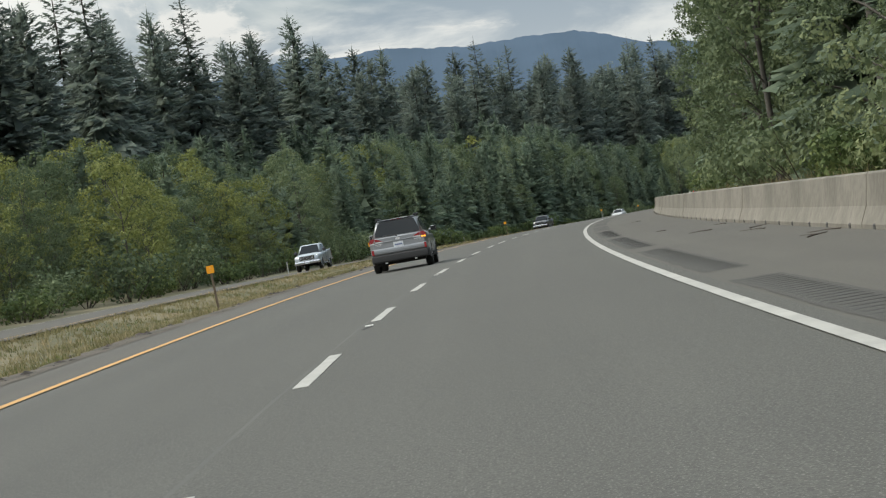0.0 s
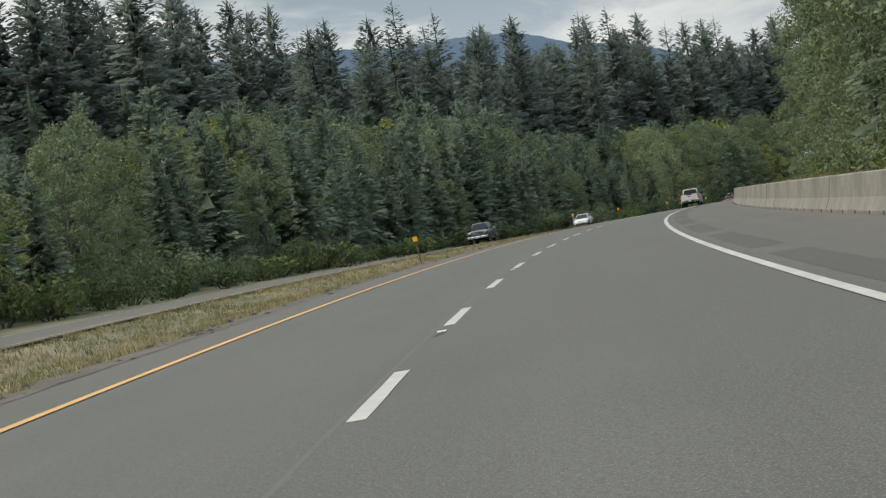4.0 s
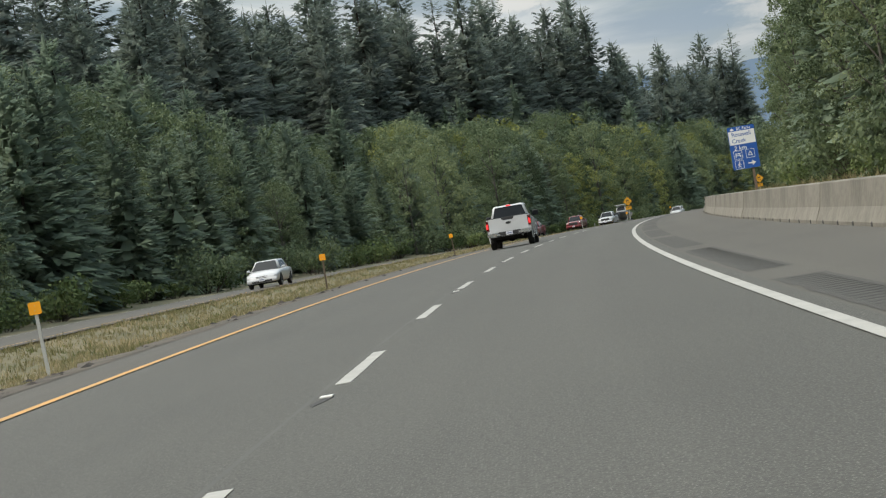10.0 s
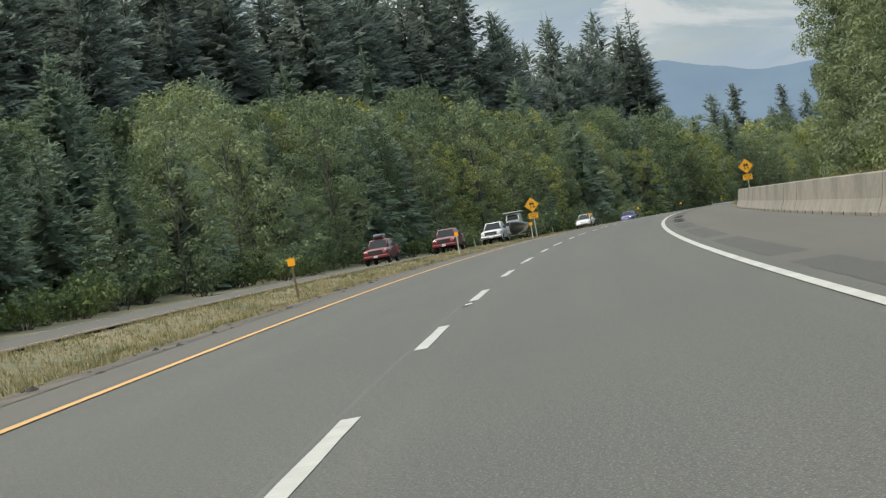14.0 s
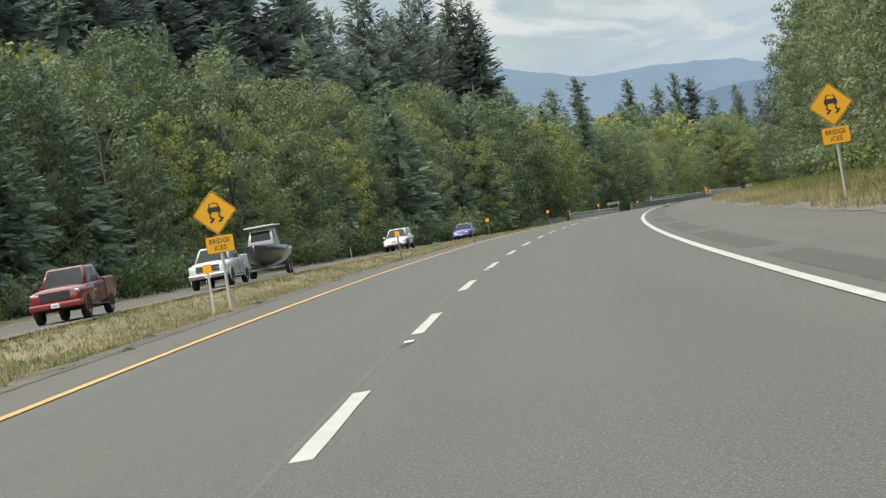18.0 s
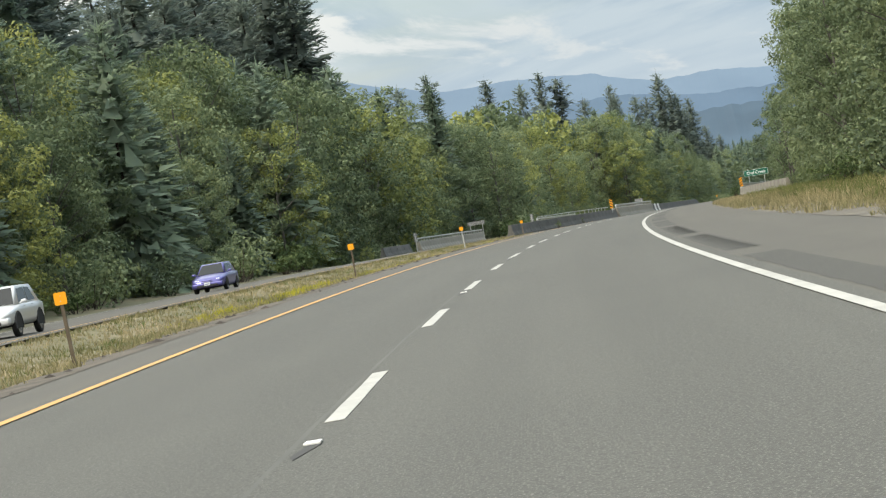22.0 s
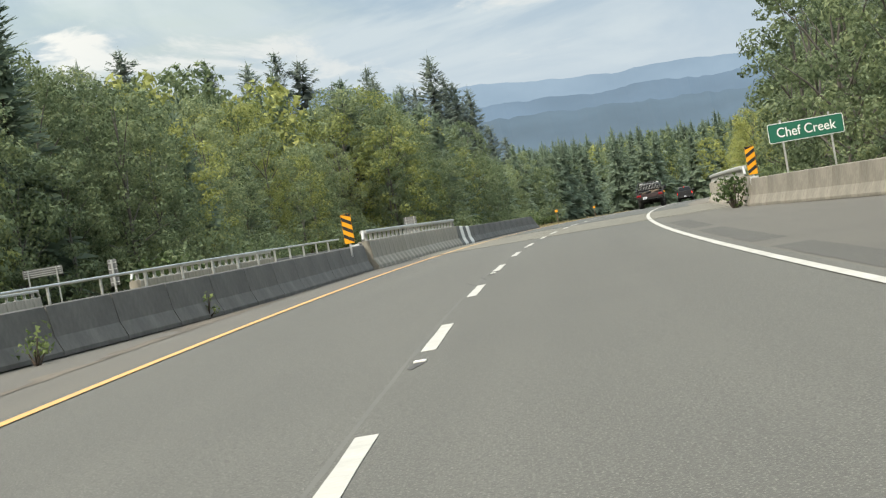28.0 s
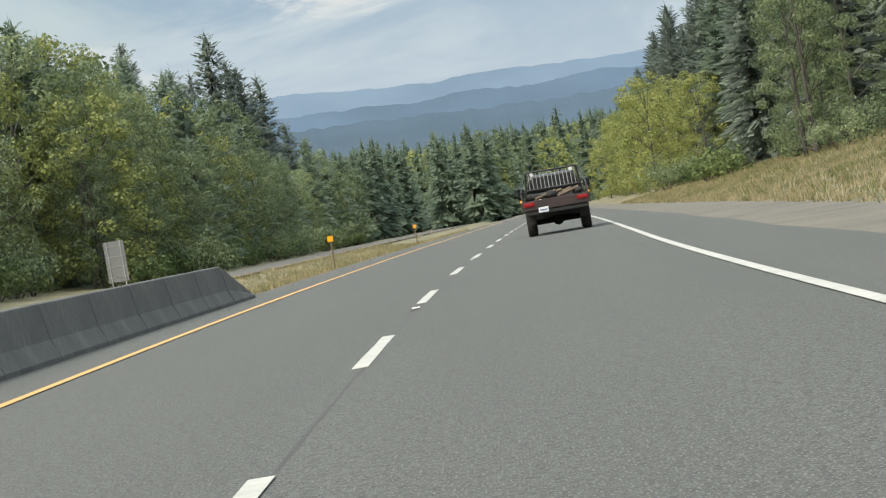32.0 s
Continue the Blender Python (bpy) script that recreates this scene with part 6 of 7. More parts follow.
        lamp = new("tail_lamp", mesh_of("tail_lamp", (lambda b: (prism(b, [(sg * x, z) for x, z in ((0.70, 0.885), (0.84, 0.875), (0.872, 0.91), (0.86, 1.00), (0.80, 1.055), (0.70, 1.05))], -0.985, -0.60), b)[1])(bmesh.new()), LAMP_RED))
        lamp.parent = car
        bm = bmesh.new()
        prism(bm, [(sg * x, z) for x, z in ((0.71, 0.888), (0.835, 0.878), (0.866, 0.912), (0.72, 0.928))], -0.991, -0.62)
        part("turn_lamp", bm, LAMP_AMBER if sg > 0 else LAMP_CLEAR, lamp)
        bm = bmesh.new()
        box(bm, (0.075, 0.03, 0.16), (sg * 0.80, -1.035, 0.635), 0.012)
        part("bumper_reflector", bm, LAMP_RED, car)
        for y in (0.0, 2.74):
            arch(car, sg * 0.893, y, 0.385, 0.12, P_SILVER, 0.02)
            wheel(car, sg * 0.80, y, 0.35, 0.225)
        mirror(car, sg * 0.84, 1.93, 1.10, P_SILVER, (0.20, 0.11, 0.15))
        bm = bmesh.new()
        rod(bm, (sg * 0.57, -0.35, 1.605), (sg * 0.60, 1.15, 1.625), 0.022, 8)
        r = part("roof_rail", bm, PLASTIC, car)
        for y in (-0.32, 1.05):
            softbox((0.07, 0.26, 0.085), (sg * 0.58, y, 1.59), 0.02, PLASTIC, "rail_foot", r)
        softbox((0.06, 2.0, 0.14), (sg * 0.895, 1.37, 0.34), 0.02, PLASTIC, "side_cladding", car)
        for y in (0.62, 1.55):
            softbox((0.03, 0.20, 0.035), (sg * 0.90, y, 0.93), 0.012, P_SILVER, "door_handle", car)
        for y in (0.42, 1.35, 2.28):
            bm = bmesh.new()
            box(bm, (0.006, 0.010, 0.56), (sg * 0.905, y, 0.70))
            part("door_gap", bm, UNDER, car)
    side_windows(car, [(0.80, -0.93, 1.00), (0.80, 2.42, 1.00), (0.60, 1.35, 1.55), (0.60, -0.46, 1.55)],
                 (("quarter_window", [(0.12, 0.20), (0.27, 0.16), (0.26, 0.84), (0.20, 0.82)]), ("rear_door_window", [(0.29, 0.15), (0.54, 0.12), (0.545, 0.88), (0.28, 0.85)]), ("front_door_window", [(0.565, 0.12), (0.90, 0.10), (0.93, 0.84), (0.57, 0.88)])))
    bm = bmesh.new()
    patch(bm, [(0.80, 2.42, 1.00), (-0.80, 2.42, 1.00), (-0.60, 1.35, 1.55), (0.60, 1.35, 1.55)], [(0.05, 0.05), (0.95, 0.05), (0.92, 0.92), (0.08, 0.92)], 0.008)
    part("windscreen", bm, GLASS, car)

    def narrow(co):
        if co.y < -0.9:
            co.x *= 0.965
    softbox((1.78, 0.48, 0.19), (0, -0.80, 0.635), 0.05, P_SILVER, "rear_bumper", car, "", narrow)
    softbox((1.80, 0.51, 0.24), (0, -0.80, 0.42), 0.05, PLASTIC, "bumper_cladding", car, "dark lower bumper cladding", narrow)
    softbox((1.50, 4.2, 0.18), (0, 1.35, 0.30), 0.05, UNDER, "underbody", car)
    bm = bmesh.new()
    rod(bm, (0.45, -1.02, 0.29), (0.45, -0.6, 0.29), 0.04, 10)
    rod(bm, (-0.45, -1.02, 0.29), (-0.45, -0.6, 0.29), 0.04, 10)
    part("exhaust", bm, GALV, car)
    softbox((1.76, 0.45, 0.30), (0, 3.48, 0.48), 0.09, P_SILVER, "front_bumper", car)
    grille_front(car, 3.62, 0.70, 0.62, 0.78, 2, CHROME, 0.74, 0.30, 0.16, False, -0.08)
    return car


def pickup(name, label, body, back=True, lit=False, chrome=True, cover=None, size=1.0, deck=True, box_material=None):
    """A crew-cab pickup; origin on the ground under the rear axle, y forward."""
    car = tagged(new(name), label, "pickup truck")
    wb = 3.68
    # bed, cab and bonnet as one lower body
    bm = bmesh.new()
    loft(bm, [hull(-1.10, 0.62, 0.72, 1.00, 1.36, 1.37, 0.985, 0.95), hull(-1.02, 0.55, 0.70, 1.00, 1.38, 1.385, 1.0, 0.955), hull(0.55, 0.52, 0.68, 1.00, 1.38, 1.385, 1.005, 0.955), hull(0.58, 0.52, 0.68, 1.00, 1.36, 1.365, 0.995, 0.93)])
    part("bed", bm, body, car, smooth_it=False)
    bm = bmesh.new()
    loft(bm, [hull(0.62, 0.46, 0.66, 1.00, 1.32, 1.33, 0.99, 0.90), hull(2.9, 0.46, 0.66, 1.00, 1.27, 1.31, 0.995, 0.90), hull(3.2, 0.46, 0.66, 1.00, 1.24, 1.29, 0.995, 0.90), hull(4.35, 0.50, 0.66, 0.98, 1.17, 1.22, 0.97, 0.84), hull(4.62, 0.55, 0.66, 0.92, 1.08, 1.12, 0.88, 0.74)])
    part("body", bm, body, car, smooth_it=True)
    bm = bmesh.new()
    cabin(bm, 0.64, 3.25, 0.86, 2.40, 1.28, 1.93, 0.90, 0.70, 0.10, 1.24)
    part("cabin", bm, body, car, smooth_it=True)
    bm = bmesh.new()
    patch(bm, [(-0.90, 0.64, 1.28), (0.90, 0.64, 1.28), (0.70, 0.86, 1.93), (-0.70, 0.86, 1.93)], [(0.06, 0.12), (0.94, 0.12), (0.93, 0.86), (0.88, 0.90), (0.12, 0.90), (0.07, 0.86)], 0.008)
    part("rear_window", bm, GLASS, car)
    bm = bmesh.new()
    box(bm, (0.20, 0.02, 0.045), (0, 0.845, 1.905), 0.01)
    part("high_brake_lamp", bm, LAMP_LIT if back else LAMP_RED, car)
    bm = bmesh.new()
    patch(bm, [(0.90, 3.25, 1.24), (-0.90, 3.25, 1.24), (-0.70, 2.40, 1.93), (0.70, 2.40, 1.93)], [(0.06, 0.06), (0.94, 0.06), (0.92, 0.90), (0.08, 0.90)], 0.008)
    part("windscreen", bm, GLASS, car)
    side_windows(car, [(0.90, 0.64, 1.28), (0.90, 3.25, 1.24), (0.70, 2.40, 1.93), (0.70, 0.86, 1.93)],
                 (("rear_door_window", [(0.12, 0.12), (0.46, 0.12), (0.47, 0.86), (0.16, 0.84)]), ("front_door_window", [(0.50, 0.12), (0.90, 0.10), (0.93, 0.82), (0.51, 0.86)])))
    # tailgate
    bm = bmesh.new()
    prism(bm, [(-0.86, 0.76), (0.86, 0.76), (0.875, 0.80), (0.875, 1.34), (0.84, 1.375), (-0.84, 1.375), (-0.875, 1.34), (-0.875, 0.80)], -1.135, -1.08)
    gate = part("tailgate", bm, body, car)
    bm = bmesh.new()
    box(bm, (1.90, 0.10, 0.03), (0, -1.08, 1.392), 0.01)
    part("gate_cap", bm, PLASTIC, gate)
    bm = bmesh.new()
    prism(bm, [(-0.30, 1.40), (0.30, 1.40), (0.26, 1.29), (0.20, 1.265), (-0.20, 1.265), (-0.26, 1.29)], -1.142, -1.10)
    part("gate_handle", bm, PLASTIC, gate)
    bm = bmesh.new()
    prism(bm, [(0.13 * math.cos(i * 0.3927), 1.13 + 0.058 * math.sin(i * 0.3927)) for i in range(16)], -1.146, -1.13)
    badge = part("badge", bm, CHROME, gate, "plain oval badge")
    bm = bmesh.new()
    prism(bm, [(0.118 * math.cos(i * 0.3927), 1.13 + 0.047 * math.sin(i * 0.3927)) for i in range(16)], -1.149, -1.14)
    part("badge_field", bm, SIGN_BLACK, badge)
    for z in (0.93, 1.235):
        bm = bmesh.new()
        box(bm, (1.60, 0.008, 0.008), (0, -1.136, z), 0.003)
        part("pressed_line", bm, body, gate)
    for sg in (-1, 1):
        bm = bmesh.new()
        prism(bm, [(sg * x, z) for x, z in ((0.885, 0.86), (1.003, 0.86), (1.008, 1.10), (1.0, 1.31), (0.885, 1.31))], -1.13, -0.86)
        lamp = part("tail_lamp", bm, LAMP_DARK, car)
        bm = bmesh.new()
        prism(bm, [(sg * x, z) for x, z in ((0.915, 0.98), (1.0, 0.96), (1.003, 1.14), (0.93, 1.20))], -1.138, -0.95)
        part("brake_light", bm, LAMP_LIT if back else LAMP_RED, lamp)
        # bumper ends
        bm = bmesh.new()
        prism(bm, [(sg * x, z) for x, z in ((0.40, 0.60), (0.98, 0.60), (1.0, 0.66), (0.98, 0.745), (0.62, 0.735), (0.56, 0.70), (0.42, 0.685))], -1.36, -1.10)
        part("bumper_end", bm, CHROME if chrome else PLASTIC, car)
        for y in (0.0, wb):
            arch(car, sg * 0.985, y, 0.47, 0.14, body, 0.045)
            wheel(car, sg * 0.86, y, 0.405, 0.275, 6, 0.60)
        mirror(car, sg * 0.97, 2.72, 1.40, PLASTIC, (0.26, 0.12, 0.24))
        softbox((0.14, 2.1, 0.06), (sg * 0.98, 1.85, 0.42), 0.02, CHROME if chrome else PLASTIC, "side_step", car)
        for y in (1.05, 2.05):
            softbox((0.03, 0.20, 0.04), (sg * 0.995, y, 1.16), 0.012, body, "door_handle", car)
        for y in (0.605, 1.75, 2.95):
            bm = bmesh.new()
            box(bm, (0.008, 0.012, 0.70), (sg * 0.992, y, 0.92))
            part("door_gap", bm, UNDER, car)
    bm = bmesh.new()
    prism(bm, [(-0.62, 0.56), (0.62, 0.56), (0.64, 0.62), (0.46, 0.755), (-0.46, 0.755), (-0.64, 0.62)], -1.34, -1.10)
    part("bumper_step", bm, PLASTIC, car)
    bm = bmesh.new()
    box(bm, (1.94, 0.14, 0.07), (0, -1.27, 0.605), 0.02)
    part("bumper_bar", bm, CHROME if chrome else PLASTIC, car)
    plate_part(car, -1.35, 0.665, -1)
    softbox((1.50, 5.2, 0.16), (0, 1.75, 0.50), 0.04, UNDER, "underbody", car)
    bm = bmesh.new()
    rod(bm, (-0.80, 0, 0.40), (0.80, 0, 0.40), 0.07, 10)
    bmesh.ops.create_icosphere(bm, subdivisions=2, radius=0.17, matrix=Matrix.Translation((0.0, 0, 0.42)))
    part("rear_axle", bm, UNDER, car)
    bm = bmesh.new()
    rod(bm, (0.55, -1.12, 0.50), (0.55, -0.3, 0.50), 0.045, 10)
    part("exhaust", bm, GALV, car)
    bm = bmesh.new()
    box(bm, (1.70, 1.45, 0.02), (0, -0.25, 1.375), 0.004)
    part("bed_cover" if cover else "bed_floor", bm, PLASTIC, car)
    for x in (-0.55, 0.0, 0.55):
        softbox((0.09, 0.05, 0.025), (x, 1.0, 1.935), 0.008, body, "roof_marker", car)
    grille_front(car, 4.60, 1.16, 0.78, 1.12, 4, CHROME if chrome else PLASTIC, 0.98, 0.32, 0.26, lit, -0.06)
    softbox((1.96, 0.30, 0.24), (0, 4.60, 0.62), 0.07, CHROME if chrome else body, "front_bumper", car)
    plate_part(car, 4.76, 0.62, 1)
    car.scale = (size, size, size)
    return car


def hatch(name, label, body, length=4.3, height=1.47, width=0.90, lit=True, category="car", boot=0.0, ground=0.0):
    """A small passenger car; origin on the ground under the rear axle."""
    car = tagged(new(name), label, category)
    wb = 0.61 * length
    r0, f1 = -0.17 * length, 0.82 * length
    z = 0.86 + ground
    bm = bmesh.new()
    loft(bm, [hull(r0, 0.45 + ground, 0.52 + ground, 0.70 + ground, z, z + 0.01, width - 0.12, width - 0.18), hull(r0 + 0.12, 0.30 + ground, 0.46 + ground, 0.72 + ground, z + 0.06, z + 0.08, width - 0.02, width - 0.11),
              hull(0.3, 0.24 + ground, 0.44 + ground, 0.72 + ground, z + 0.08, z + 0.10, width, width - 0.10), hull(wb - 0.45, 0.24 + ground, 0.44 + ground, 0.70 + ground, z + 0.05, z + 0.08, width, width - 0.11),
              hull(f1 - 0.35, 0.28 + ground, 0.44 + ground, 0.62 + ground, z - 0.12, z - 0.06, width - 0.04, width - 0.24), hull(f1, 0.36 + ground, 0.46 + ground, 0.56 + ground, z - 0.26, z - 0.22, width - 0.18, width - 0.38)])
    part("body", bm, body, car, smooth_it=True)
    yb0, yb1 = r0 + 0.10 + boot, wb - 0.28
    yr0, yr1 = r0 + 0.45 + 1.6 * boot, wb - 1.15
    wr = width - 0.30
    bm = bmesh.new()
    cabin(bm, yb0, yb1, yr0, yr1, z + 0.03, height, width - 0.11, wr, 0.09)
    part("cabin", bm, body, car, smooth_it=True)
    wbk = width - 0.11
    bm = bmesh.new()
    patch(bm, [(wbk, yb1, z + 0.03), (-wbk, yb1, z + 0.03), (-wr, yr1, height), (wr, yr1, height)], [(0.05, 0.06), (0.95, 0.06), (0.92, 0.90), (0.08, 0.90)], 0.008)
    part("windscreen", bm, GLASS, car)
    bm = bmesh.new()
    patch(bm, [(-wbk, yb0, z + 0.03), (wbk, yb0, z + 0.03), (wr, yr0, height), (-wr, yr0, height)], [(0.08, 0.14), (0.92, 0.14), (0.90, 0.88), (0.10, 0.88)], 0.008)
    part("rear_window", bm, GLASS, car)
    side_windows(car, [(wbk, yb0, z + 0.03), (wbk, yb1, z + 0.03), (wr, yr1, height), (wr, yr0, height)],
                 (("rear_door_window", [(0.16, 0.16), (0.48, 0.12), (0.49, 0.86), (0.22, 0.82)]), ("front_door_window", [(0.51, 0.12), (0.88, 0.10), (0.92, 0.82), (0.52, 0.86)])))
    grille_front(car, f1 - 0.03, 0.62, 0.50 + ground, 0.64 + ground, 2, PLASTIC, 0.62 + ground, 0.34, 0.13, lit, -0.14)
    softbox((2 * width - 0.14, 0.36, 0.26), (0, f1 - 0.14, 0.40 + ground), 0.09, body, "front_bumper", car)
    bm = bmesh.new()
    box(bm, (2 * width * 0.62, 0.04, 0.11), (0, f1 + 0.03, 0.36 + ground), 0.02)
    part("lower_grille", bm, PLASTIC, car)
    plate_part(car, f1 + 0.055, 0.45 + ground, 1)
    softbox((2 * width - 0.10, 0.36, 0.30), (0, r0 + 0.12, 0.46 + ground), 0.09, body, "rear_bumper", car)
    softbox((2 * width - 0.4, length * 0.88, 0.14), (0, length * 0.31, 0.27 + ground), 0.04, UNDER, "underbody", car)
    for sg in (-1, 1):
        softbox((0.24, 0.16, 0.13), (sg * (width - 0.18), r0 + 0.10, z - 0.06), 0.03, LAMP_RED, "tail_lamp", car)
        mirror(car, sg * (width - 0.06), yb1 - 0.42, z + 0.12, body, (0.20, 0.10, 0.13))
        for y in (0.0, wb):
            arch(car, sg * (width - 0.012), y, 0.36 + 0.4 * ground, 0.10, PLASTIC if ground else None)
            wheel(car, sg * (width - 0.11), y, 0.31 + 0.35 * ground, 0.21)
        for y in (0.30 * wb, 0.66 * wb):
            softbox((0.03, 0.18, 0.03), (sg * (width - 0.005), y, z - 0.02), 0.01, body, "door_handle", car)
    return car


def flatbed(label):
    """A work truck with a dark steel deck, a rack behind the cab and a load of scrap."""
    car = tagged(new("flatbed_truck"), label, "truck")
    bm = bmesh.new()
    loft(bm, [hull(1.35, 0.46, 0.66, 1.00, 1.30, 1.31, 0.96, 0.88), hull(3.2, 0.46, 0.66, 1.00, 1.24, 1.29, 0.98, 0.88), hull(4.4, 0.52, 0.66, 0.96, 1.14, 1.19, 0.94, 0.80)])
    part("cab_body", bm, P_BLACK, car, smooth_it=True)
    bm = bmesh.new()
    cabin(bm, 1.37, 3.25, 1.50, 2.45, 1.28, 1.88, 0.88, 0.70, 0.10)
    part("cabin", bm, P_BLACK, car, smooth_it=True)
    bm = bmesh.new()
    patch(bm, [(-0.88, 1.37, 1.28), (0.88, 1.37, 1.28), (0.70, 1.50, 1.88), (-0.70, 1.50, 1.88)], [(0.08, 0.12), (0.92, 0.12), (0.9, 0.86), (0.10, 0.86)], 0.008)
    part("rear_window", bm, GLASS, car)
    softbox((2.06, 2.75, 0.16), (0, -0.10, 1.00), 0.02, P_RUST, "deck", car)
    softbox((2.10, 0.10, 0.30), (0, -1.47, 0.94), 0.015, P_RUST, "deck_tail", car)
    for sg in (-1, 1):
        bm = bmesh.new()
        prism(bm, [(-1.40, 1.07), (1.25, 1.07), (1.25, 1.42), (-1.30, 1.34)], sg * 0.99, sg * 1.03, "x")
        side = part("deck_side", bm, P_RUST, car)
        bm = bmesh.new()
        rod(bm, (sg * 1.01, -1.20, 1.36), (sg * 0.86, 1.28, 1.93), 0.024, 8)
        rod(bm, (sg * 1.01, 0.0, 1.38), (sg * 0.94, 0.05, 1.64), 0.02, 8)
        part("side_rail", bm, SIGN_BLACK, side)
        bm = bmesh.new()
        box(bm, (0.32, 0.03, 0.13), (sg * 0.82, -1.53, 0.98), 0.012)
        lamp = part("tail_lamp", bm, LAMP_RED, car)
        bm = bmesh.new()
        box(bm, (0.24, 0.012, 0.06), (sg * 0.82, -1.549, 0.98), 0.004)
        part("lamp_reflector", bm, LAMP_RED, lamp)
        bm = bmesh.new()
        box(bm, (0.05, 0.06, 0.09), (sg * 1.06, 0.9, 1.10), 0.01)
        part("side_marker", bm, LAMP_AMBER, car)
        wheel(car, sg * 0.84, 0.0, 0.40, 0.30, 6, 0.6)
        wheel(car, sg * 0.84, 3.5, 0.40, 0.26, 6, 0.6)
        arch(car, sg * 0.965, 3.5, 0.46, 0.14, None)
        softbox((0.30, 0.02, 0.42), (sg * 0.82, -0.62, 0.58), 0.004, RUBBER, "mud_flap", car)
        mirror(car, sg * 0.95, 2.75, 1.42, PLASTIC, (0.22, 0.10, 0.28))
    rack = new("cab_rack")
    rack.parent = car
    bm = bmesh.new()
    for a, b in (((-0.90, 1.28, 1.08), (-0.80, 1.28, 1.98)), ((0.90, 1.28, 1.08), (0.80, 1.28, 1.98)), ((-0.80, 1.28, 1.98), (0.80, 1.28, 1.98)), ((-0.86, 1.28, 1.42), (0.86, 1.28, 1.42))):
        rod(bm, a, b, 0.03, 8)
    part("rack_frame", bm, SIGN_BLACK, rack)
    for i in range(13):
        x = -0.72 + 0.12 * i
        bm = bmesh.new()
        rod(bm, (x * 1.02, 1.28, 1.42), (x, 1.28, 1.97), 0.011, 6)
        part("rack_bar", bm, GREY_PAINT, rack)
    for x in (-0.62, 0.62):
        bm = bmesh.new()
        rod(bm, (x, 1.22, 1.90), (x, 1.16, 1.90), 0.06, 12)
        part("work_lamp", bm, LAMP_CLEAR, rack)
    bm = bmesh.new()
    box(bm, (0.30, 0.012, 0.155), (-0.40, -1.53, 0.78), 0.004)
    p = part("number_plate", bm, PLATE_WHITE, car, "pale number plate with a dark bar")
    bm = bmesh.new()
    box(bm, (0.22, 0.004, 0.05), (-0.40, -1.538, 0.775))
    part("character_bar", bm, PLATE_INK, p)
    softbox((1.95, 0.12, 0.14), (0, -1.42, 0.72), 0.02, SIGN_BLACK, "rear_bumper", car)
    softbox((0.9, 5.4, 0.22), (0, 1.4, 0.66), 0.04, UNDER, "chassis", car)
    bm = bmesh.new()
    rod(bm, (-0.75, 0, 0.40), (0.75, 0, 0.40), 0.075, 10)
    bmesh.ops.create_icosphere(bm, subdivisions=2, radius=0.19, matrix=Matrix.Translation((0, 0, 0.42)))
    part("rear_axle", bm, UNDER, car)
    r = np.random.default_rng(81)
    for i in range(16):
        x, y = r.uniform(-0.8, 0.8), r.uniform(-1.1, 0.9)
        bm = bmesh.new()
        if i % 3 == 0:
            bmesh.ops.create_icosphere(bm, subdivisions=2, radius=r.uniform(0.12, 0.2), matrix=Matrix.Translation((x, y, 1.19)) @ Matrix.Diagonal((1, 1.3, 0.75, 1)))
        elif i % 3 == 1:
            rod(bm, (x - 0.3, y, 1.12), (x + 0.35, y + 0.2, 1.30), 0.05, 8)
        else:
            box(bm, (r.uniform(0.2, 0.4), r.uniform(0.2, 0.5), 0.22), (x, y, 1.18), 0.03)
        part("load_piece", bm, (UNDER, POST_WOOD, PLASTIC)[i % 3], car, "jumbled dark load on the deck" if i == 0 else "")
    return car


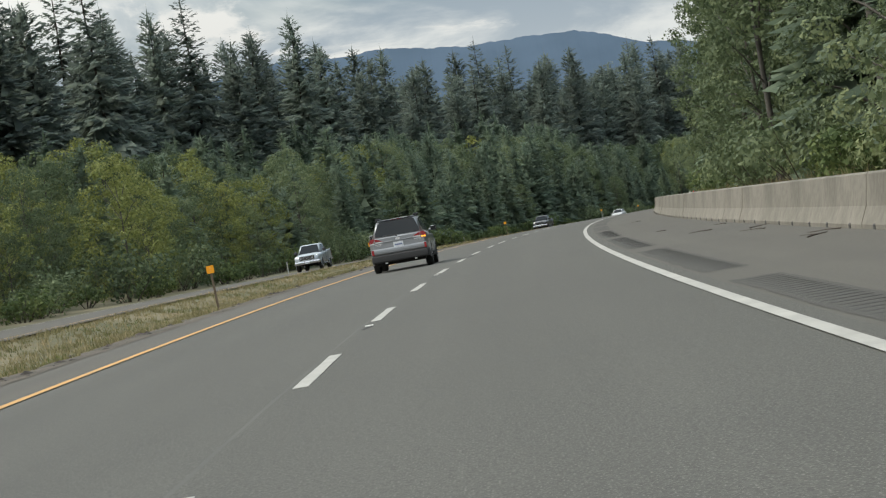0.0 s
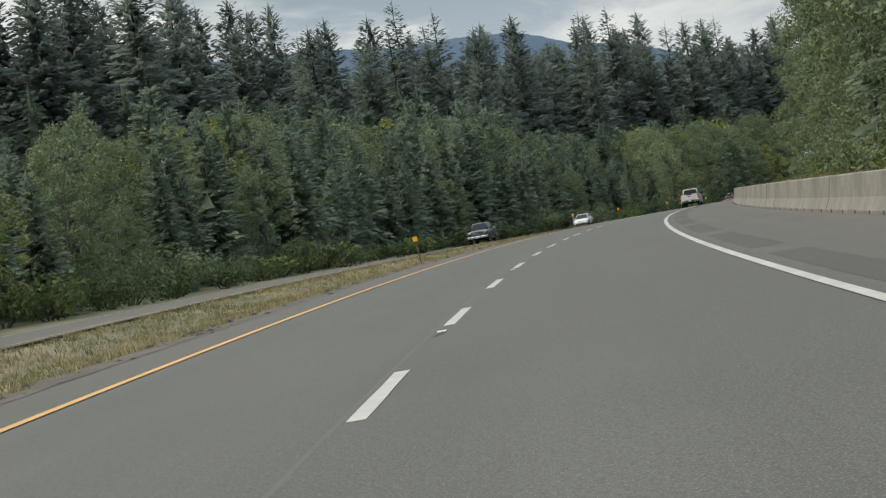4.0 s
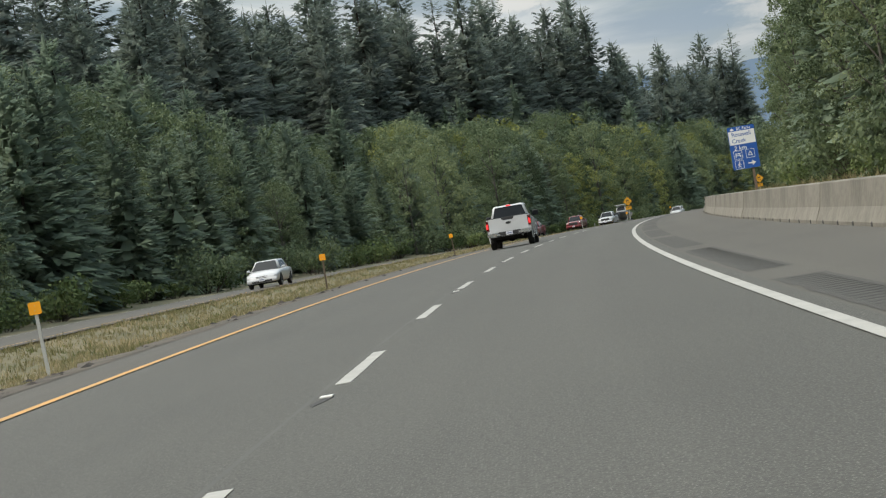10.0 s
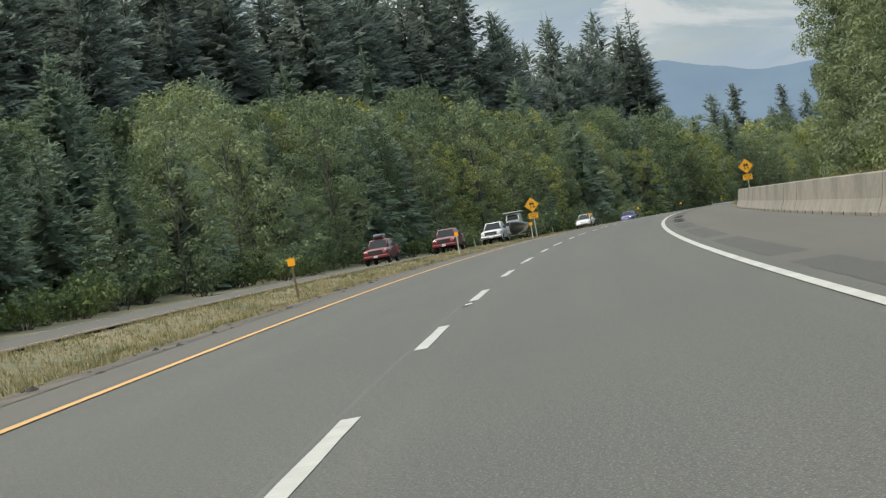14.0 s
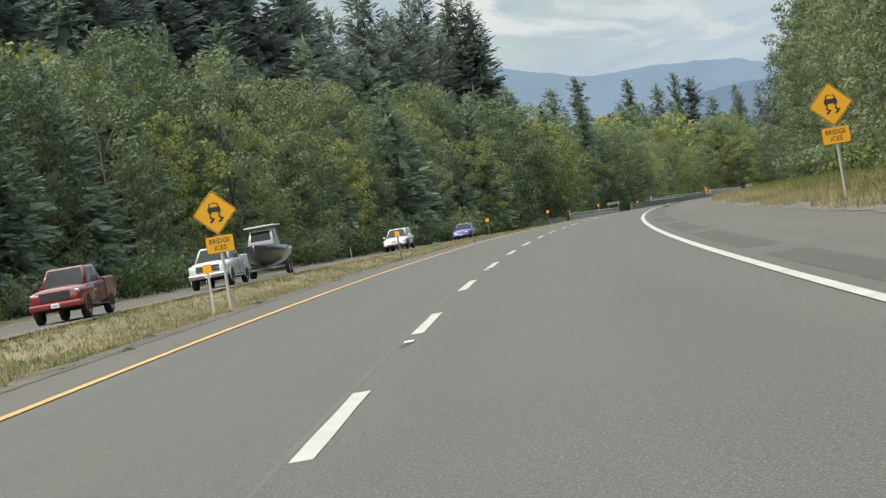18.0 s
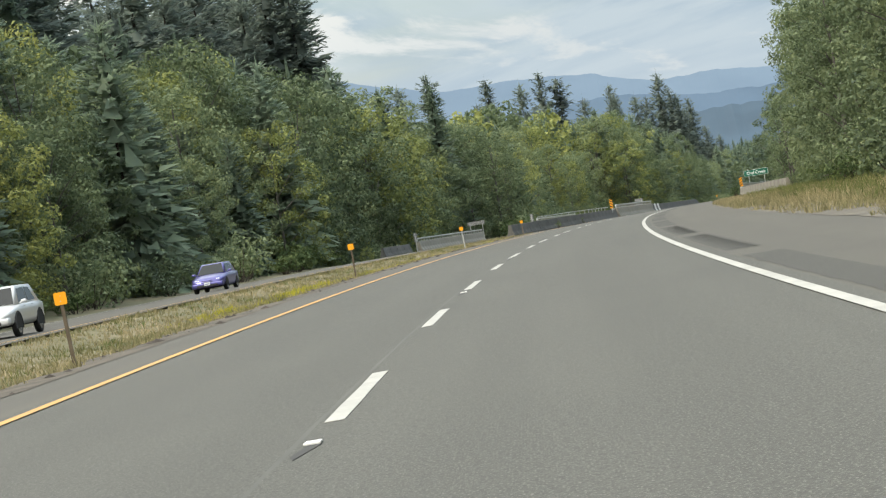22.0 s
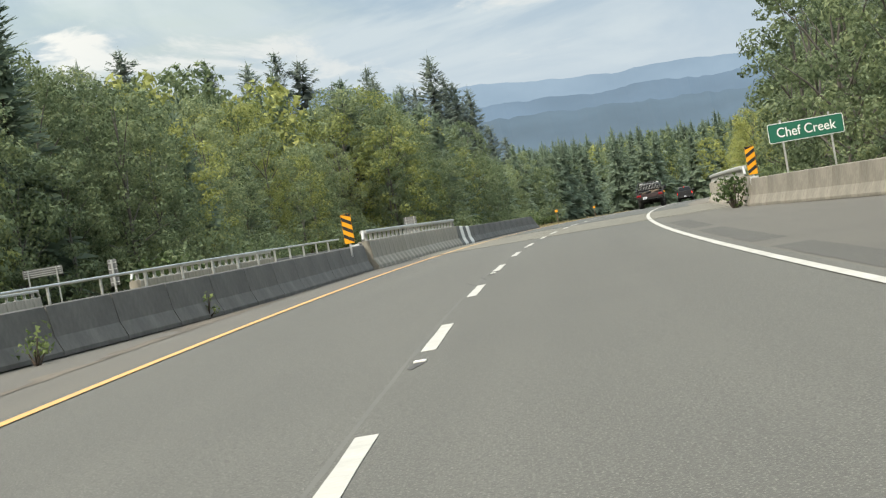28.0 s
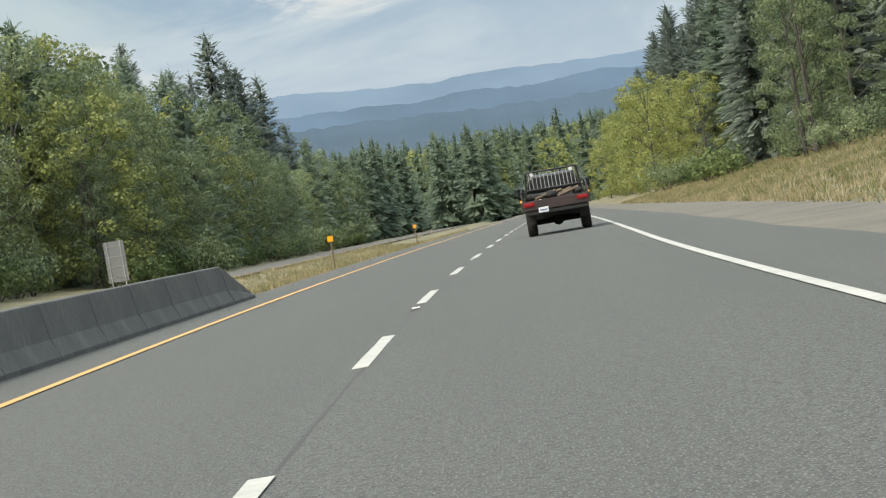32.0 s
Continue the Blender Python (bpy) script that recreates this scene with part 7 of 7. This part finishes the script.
def boat(label):
    """A small cabin boat on its trailer; y forward, towards the towing truck."""
    b = tagged(new("boat_trailer"), label, "boat")
    bm = bmesh.new()
    secs = []
    for y, w, k in ((0.0, 1.05, 0.55), (2.0, 1.10, 0.52), (4.0, 0.95, 0.58), (5.3, 0.5, 0.75), (5.8, 0.06, 1.05)):
        secs.append((y, [(0.02, k), (w * 0.55, k + 0.18), (w * 0.92, k + 0.55), (w, 1.45 + 0.05 * y), (w * 0.9, 1.48 + 0.05 * y), (w * 0.3, 1.49 + 0.05 * y), (0, 1.5 + 0.05 * y)]))
    loft(bm, secs)
    part("hull", bm, P_DARK, b, "dark boat hull", True)
    bm = bmesh.new()
    cabin(bm, 1.6, 3.6, 1.9, 3.0, 1.55, 2.55, 0.75, 0.62, 0.08)
    part("wheelhouse", bm, P_WHITE, b, "white wheelhouse", True)
    bm = bmesh.new()
    box(bm, (1.7, 1.9, 0.08), (0, 2.4, 2.72), 0.03)
    part("hard_top", bm, P_WHITE, b)
    for x in (-0.7, 0.7):
        for y in (1.6, 3.2):
            bm = bmesh.new()
            rod(bm, (x, y, 1.5), (x, y, 2.7), 0.025, 6)
            part("top_post", bm, CHROME, b)
    bm = bmesh.new()
    patch(bm, [(0.75, 3.6, 1.55), (-0.75, 3.6, 1.55), (-0.62, 3.0, 2.55), (0.62, 3.0, 2.55)], [(0.1, 0.4), (0.9, 0.4), (0.9, 0.9), (0.1, 0.9)], 0.01)
    part("window", bm, GLASS, b)
    bm = bmesh.new()
    for x in (-0.7, 0.7):
        box(bm, (0.08, 5.6, 0.10), (x, 2.4, 0.45), 0.01)
    box(bm, (1.6, 0.1, 0.1), (0, 0.2, 0.45))
    box(bm, (0.08, 2.0, 0.1), (0, 6.1, 0.45))
    part("trailer_frame", bm, GALV, b)
    for sg in (-1, 1):
        for y in (1.3, 2.1):
            wheel(b, sg * 1.02, y, 0.33, 0.2, 5, 0.6)
    return b


wagon("silver station wagon with roof rails driving in the inner lane").matrix_basis = on_road(77.6, -1.88, 0.018, 0.2)
pickup("pickup_truck", "white crew-cab pickup with brake lights on in the inner lane", P_WHITE).matrix_basis = on_road(365.1, -1.90, 0.018, 0.3)
flatbed("dark flatbed work truck with a loaded deck and cab rack").matrix_basis = on_road(919.5, 2.08, 0.018)
m = pickup("pickup_truck", "black pickup far ahead in the outer lane", P_BLACK, chrome=False)
m.matrix_basis = on_road(1052, 1.9, 0.018)


def oncoming(car, s, u, size=1.0):
    car.matrix_basis = on_road(s, u, -0.012, 180)
    car.scale = (size, size, size)


oncoming(pickup("pickup_truck", "pale older pickup with headlamps lit on the opposite carriageway", P_PALE, False, True), 172, -17.2, 0.93)
oncoming(pickup("pickup_truck", "dark grey pickup with chrome bumper on the opposite carriageway", P_DARK, False, False), 332.5, -19.2)
oncoming(hatch("sedan", "white sedan on the opposite carriageway", P_WHITE, 4.7, 1.43, 0.91, False, boot=0.35), 386, -16.6)
oncoming(pickup("pickup_truck", "white pickup with headlamps lit towing a boat", P_WHITE, False, True), 584, -17.0)
oncoming(boat("white cabin boat with dark hull on its trailer"), 598, -17.0)
car = pickup("pickup_truck", "maroon pickup with headlamps lit and a dark roof box", P_MAROON, False, True, False)
oncoming(car, 538.5, -19.4, 0.95)
softbox((0.80, 1.5, 0.38), (0, 1.7, 2.17), 0.14, P_DARK, "roof_box", car, "dark glossy roof box")
oncoming(pickup("pickup_truck", "maroon pickup with headlamps lit on the opposite carriageway", P_MAROON, False, True, False), 552, -16.3, 0.95)
oncoming(hatch("crossover", "white crossover with headlamps lit on the opposite carriageway", P_WHITE, 4.6, 1.68, 0.93, True, "car", 0.0, 0.14), 652, -17.6)
oncoming(hatch("hatchback", "violet blue hatchback with headlamps lit on the opposite carriageway", P_BLUE, 4.26, 1.46, 0.90, True), 698, -19.2)
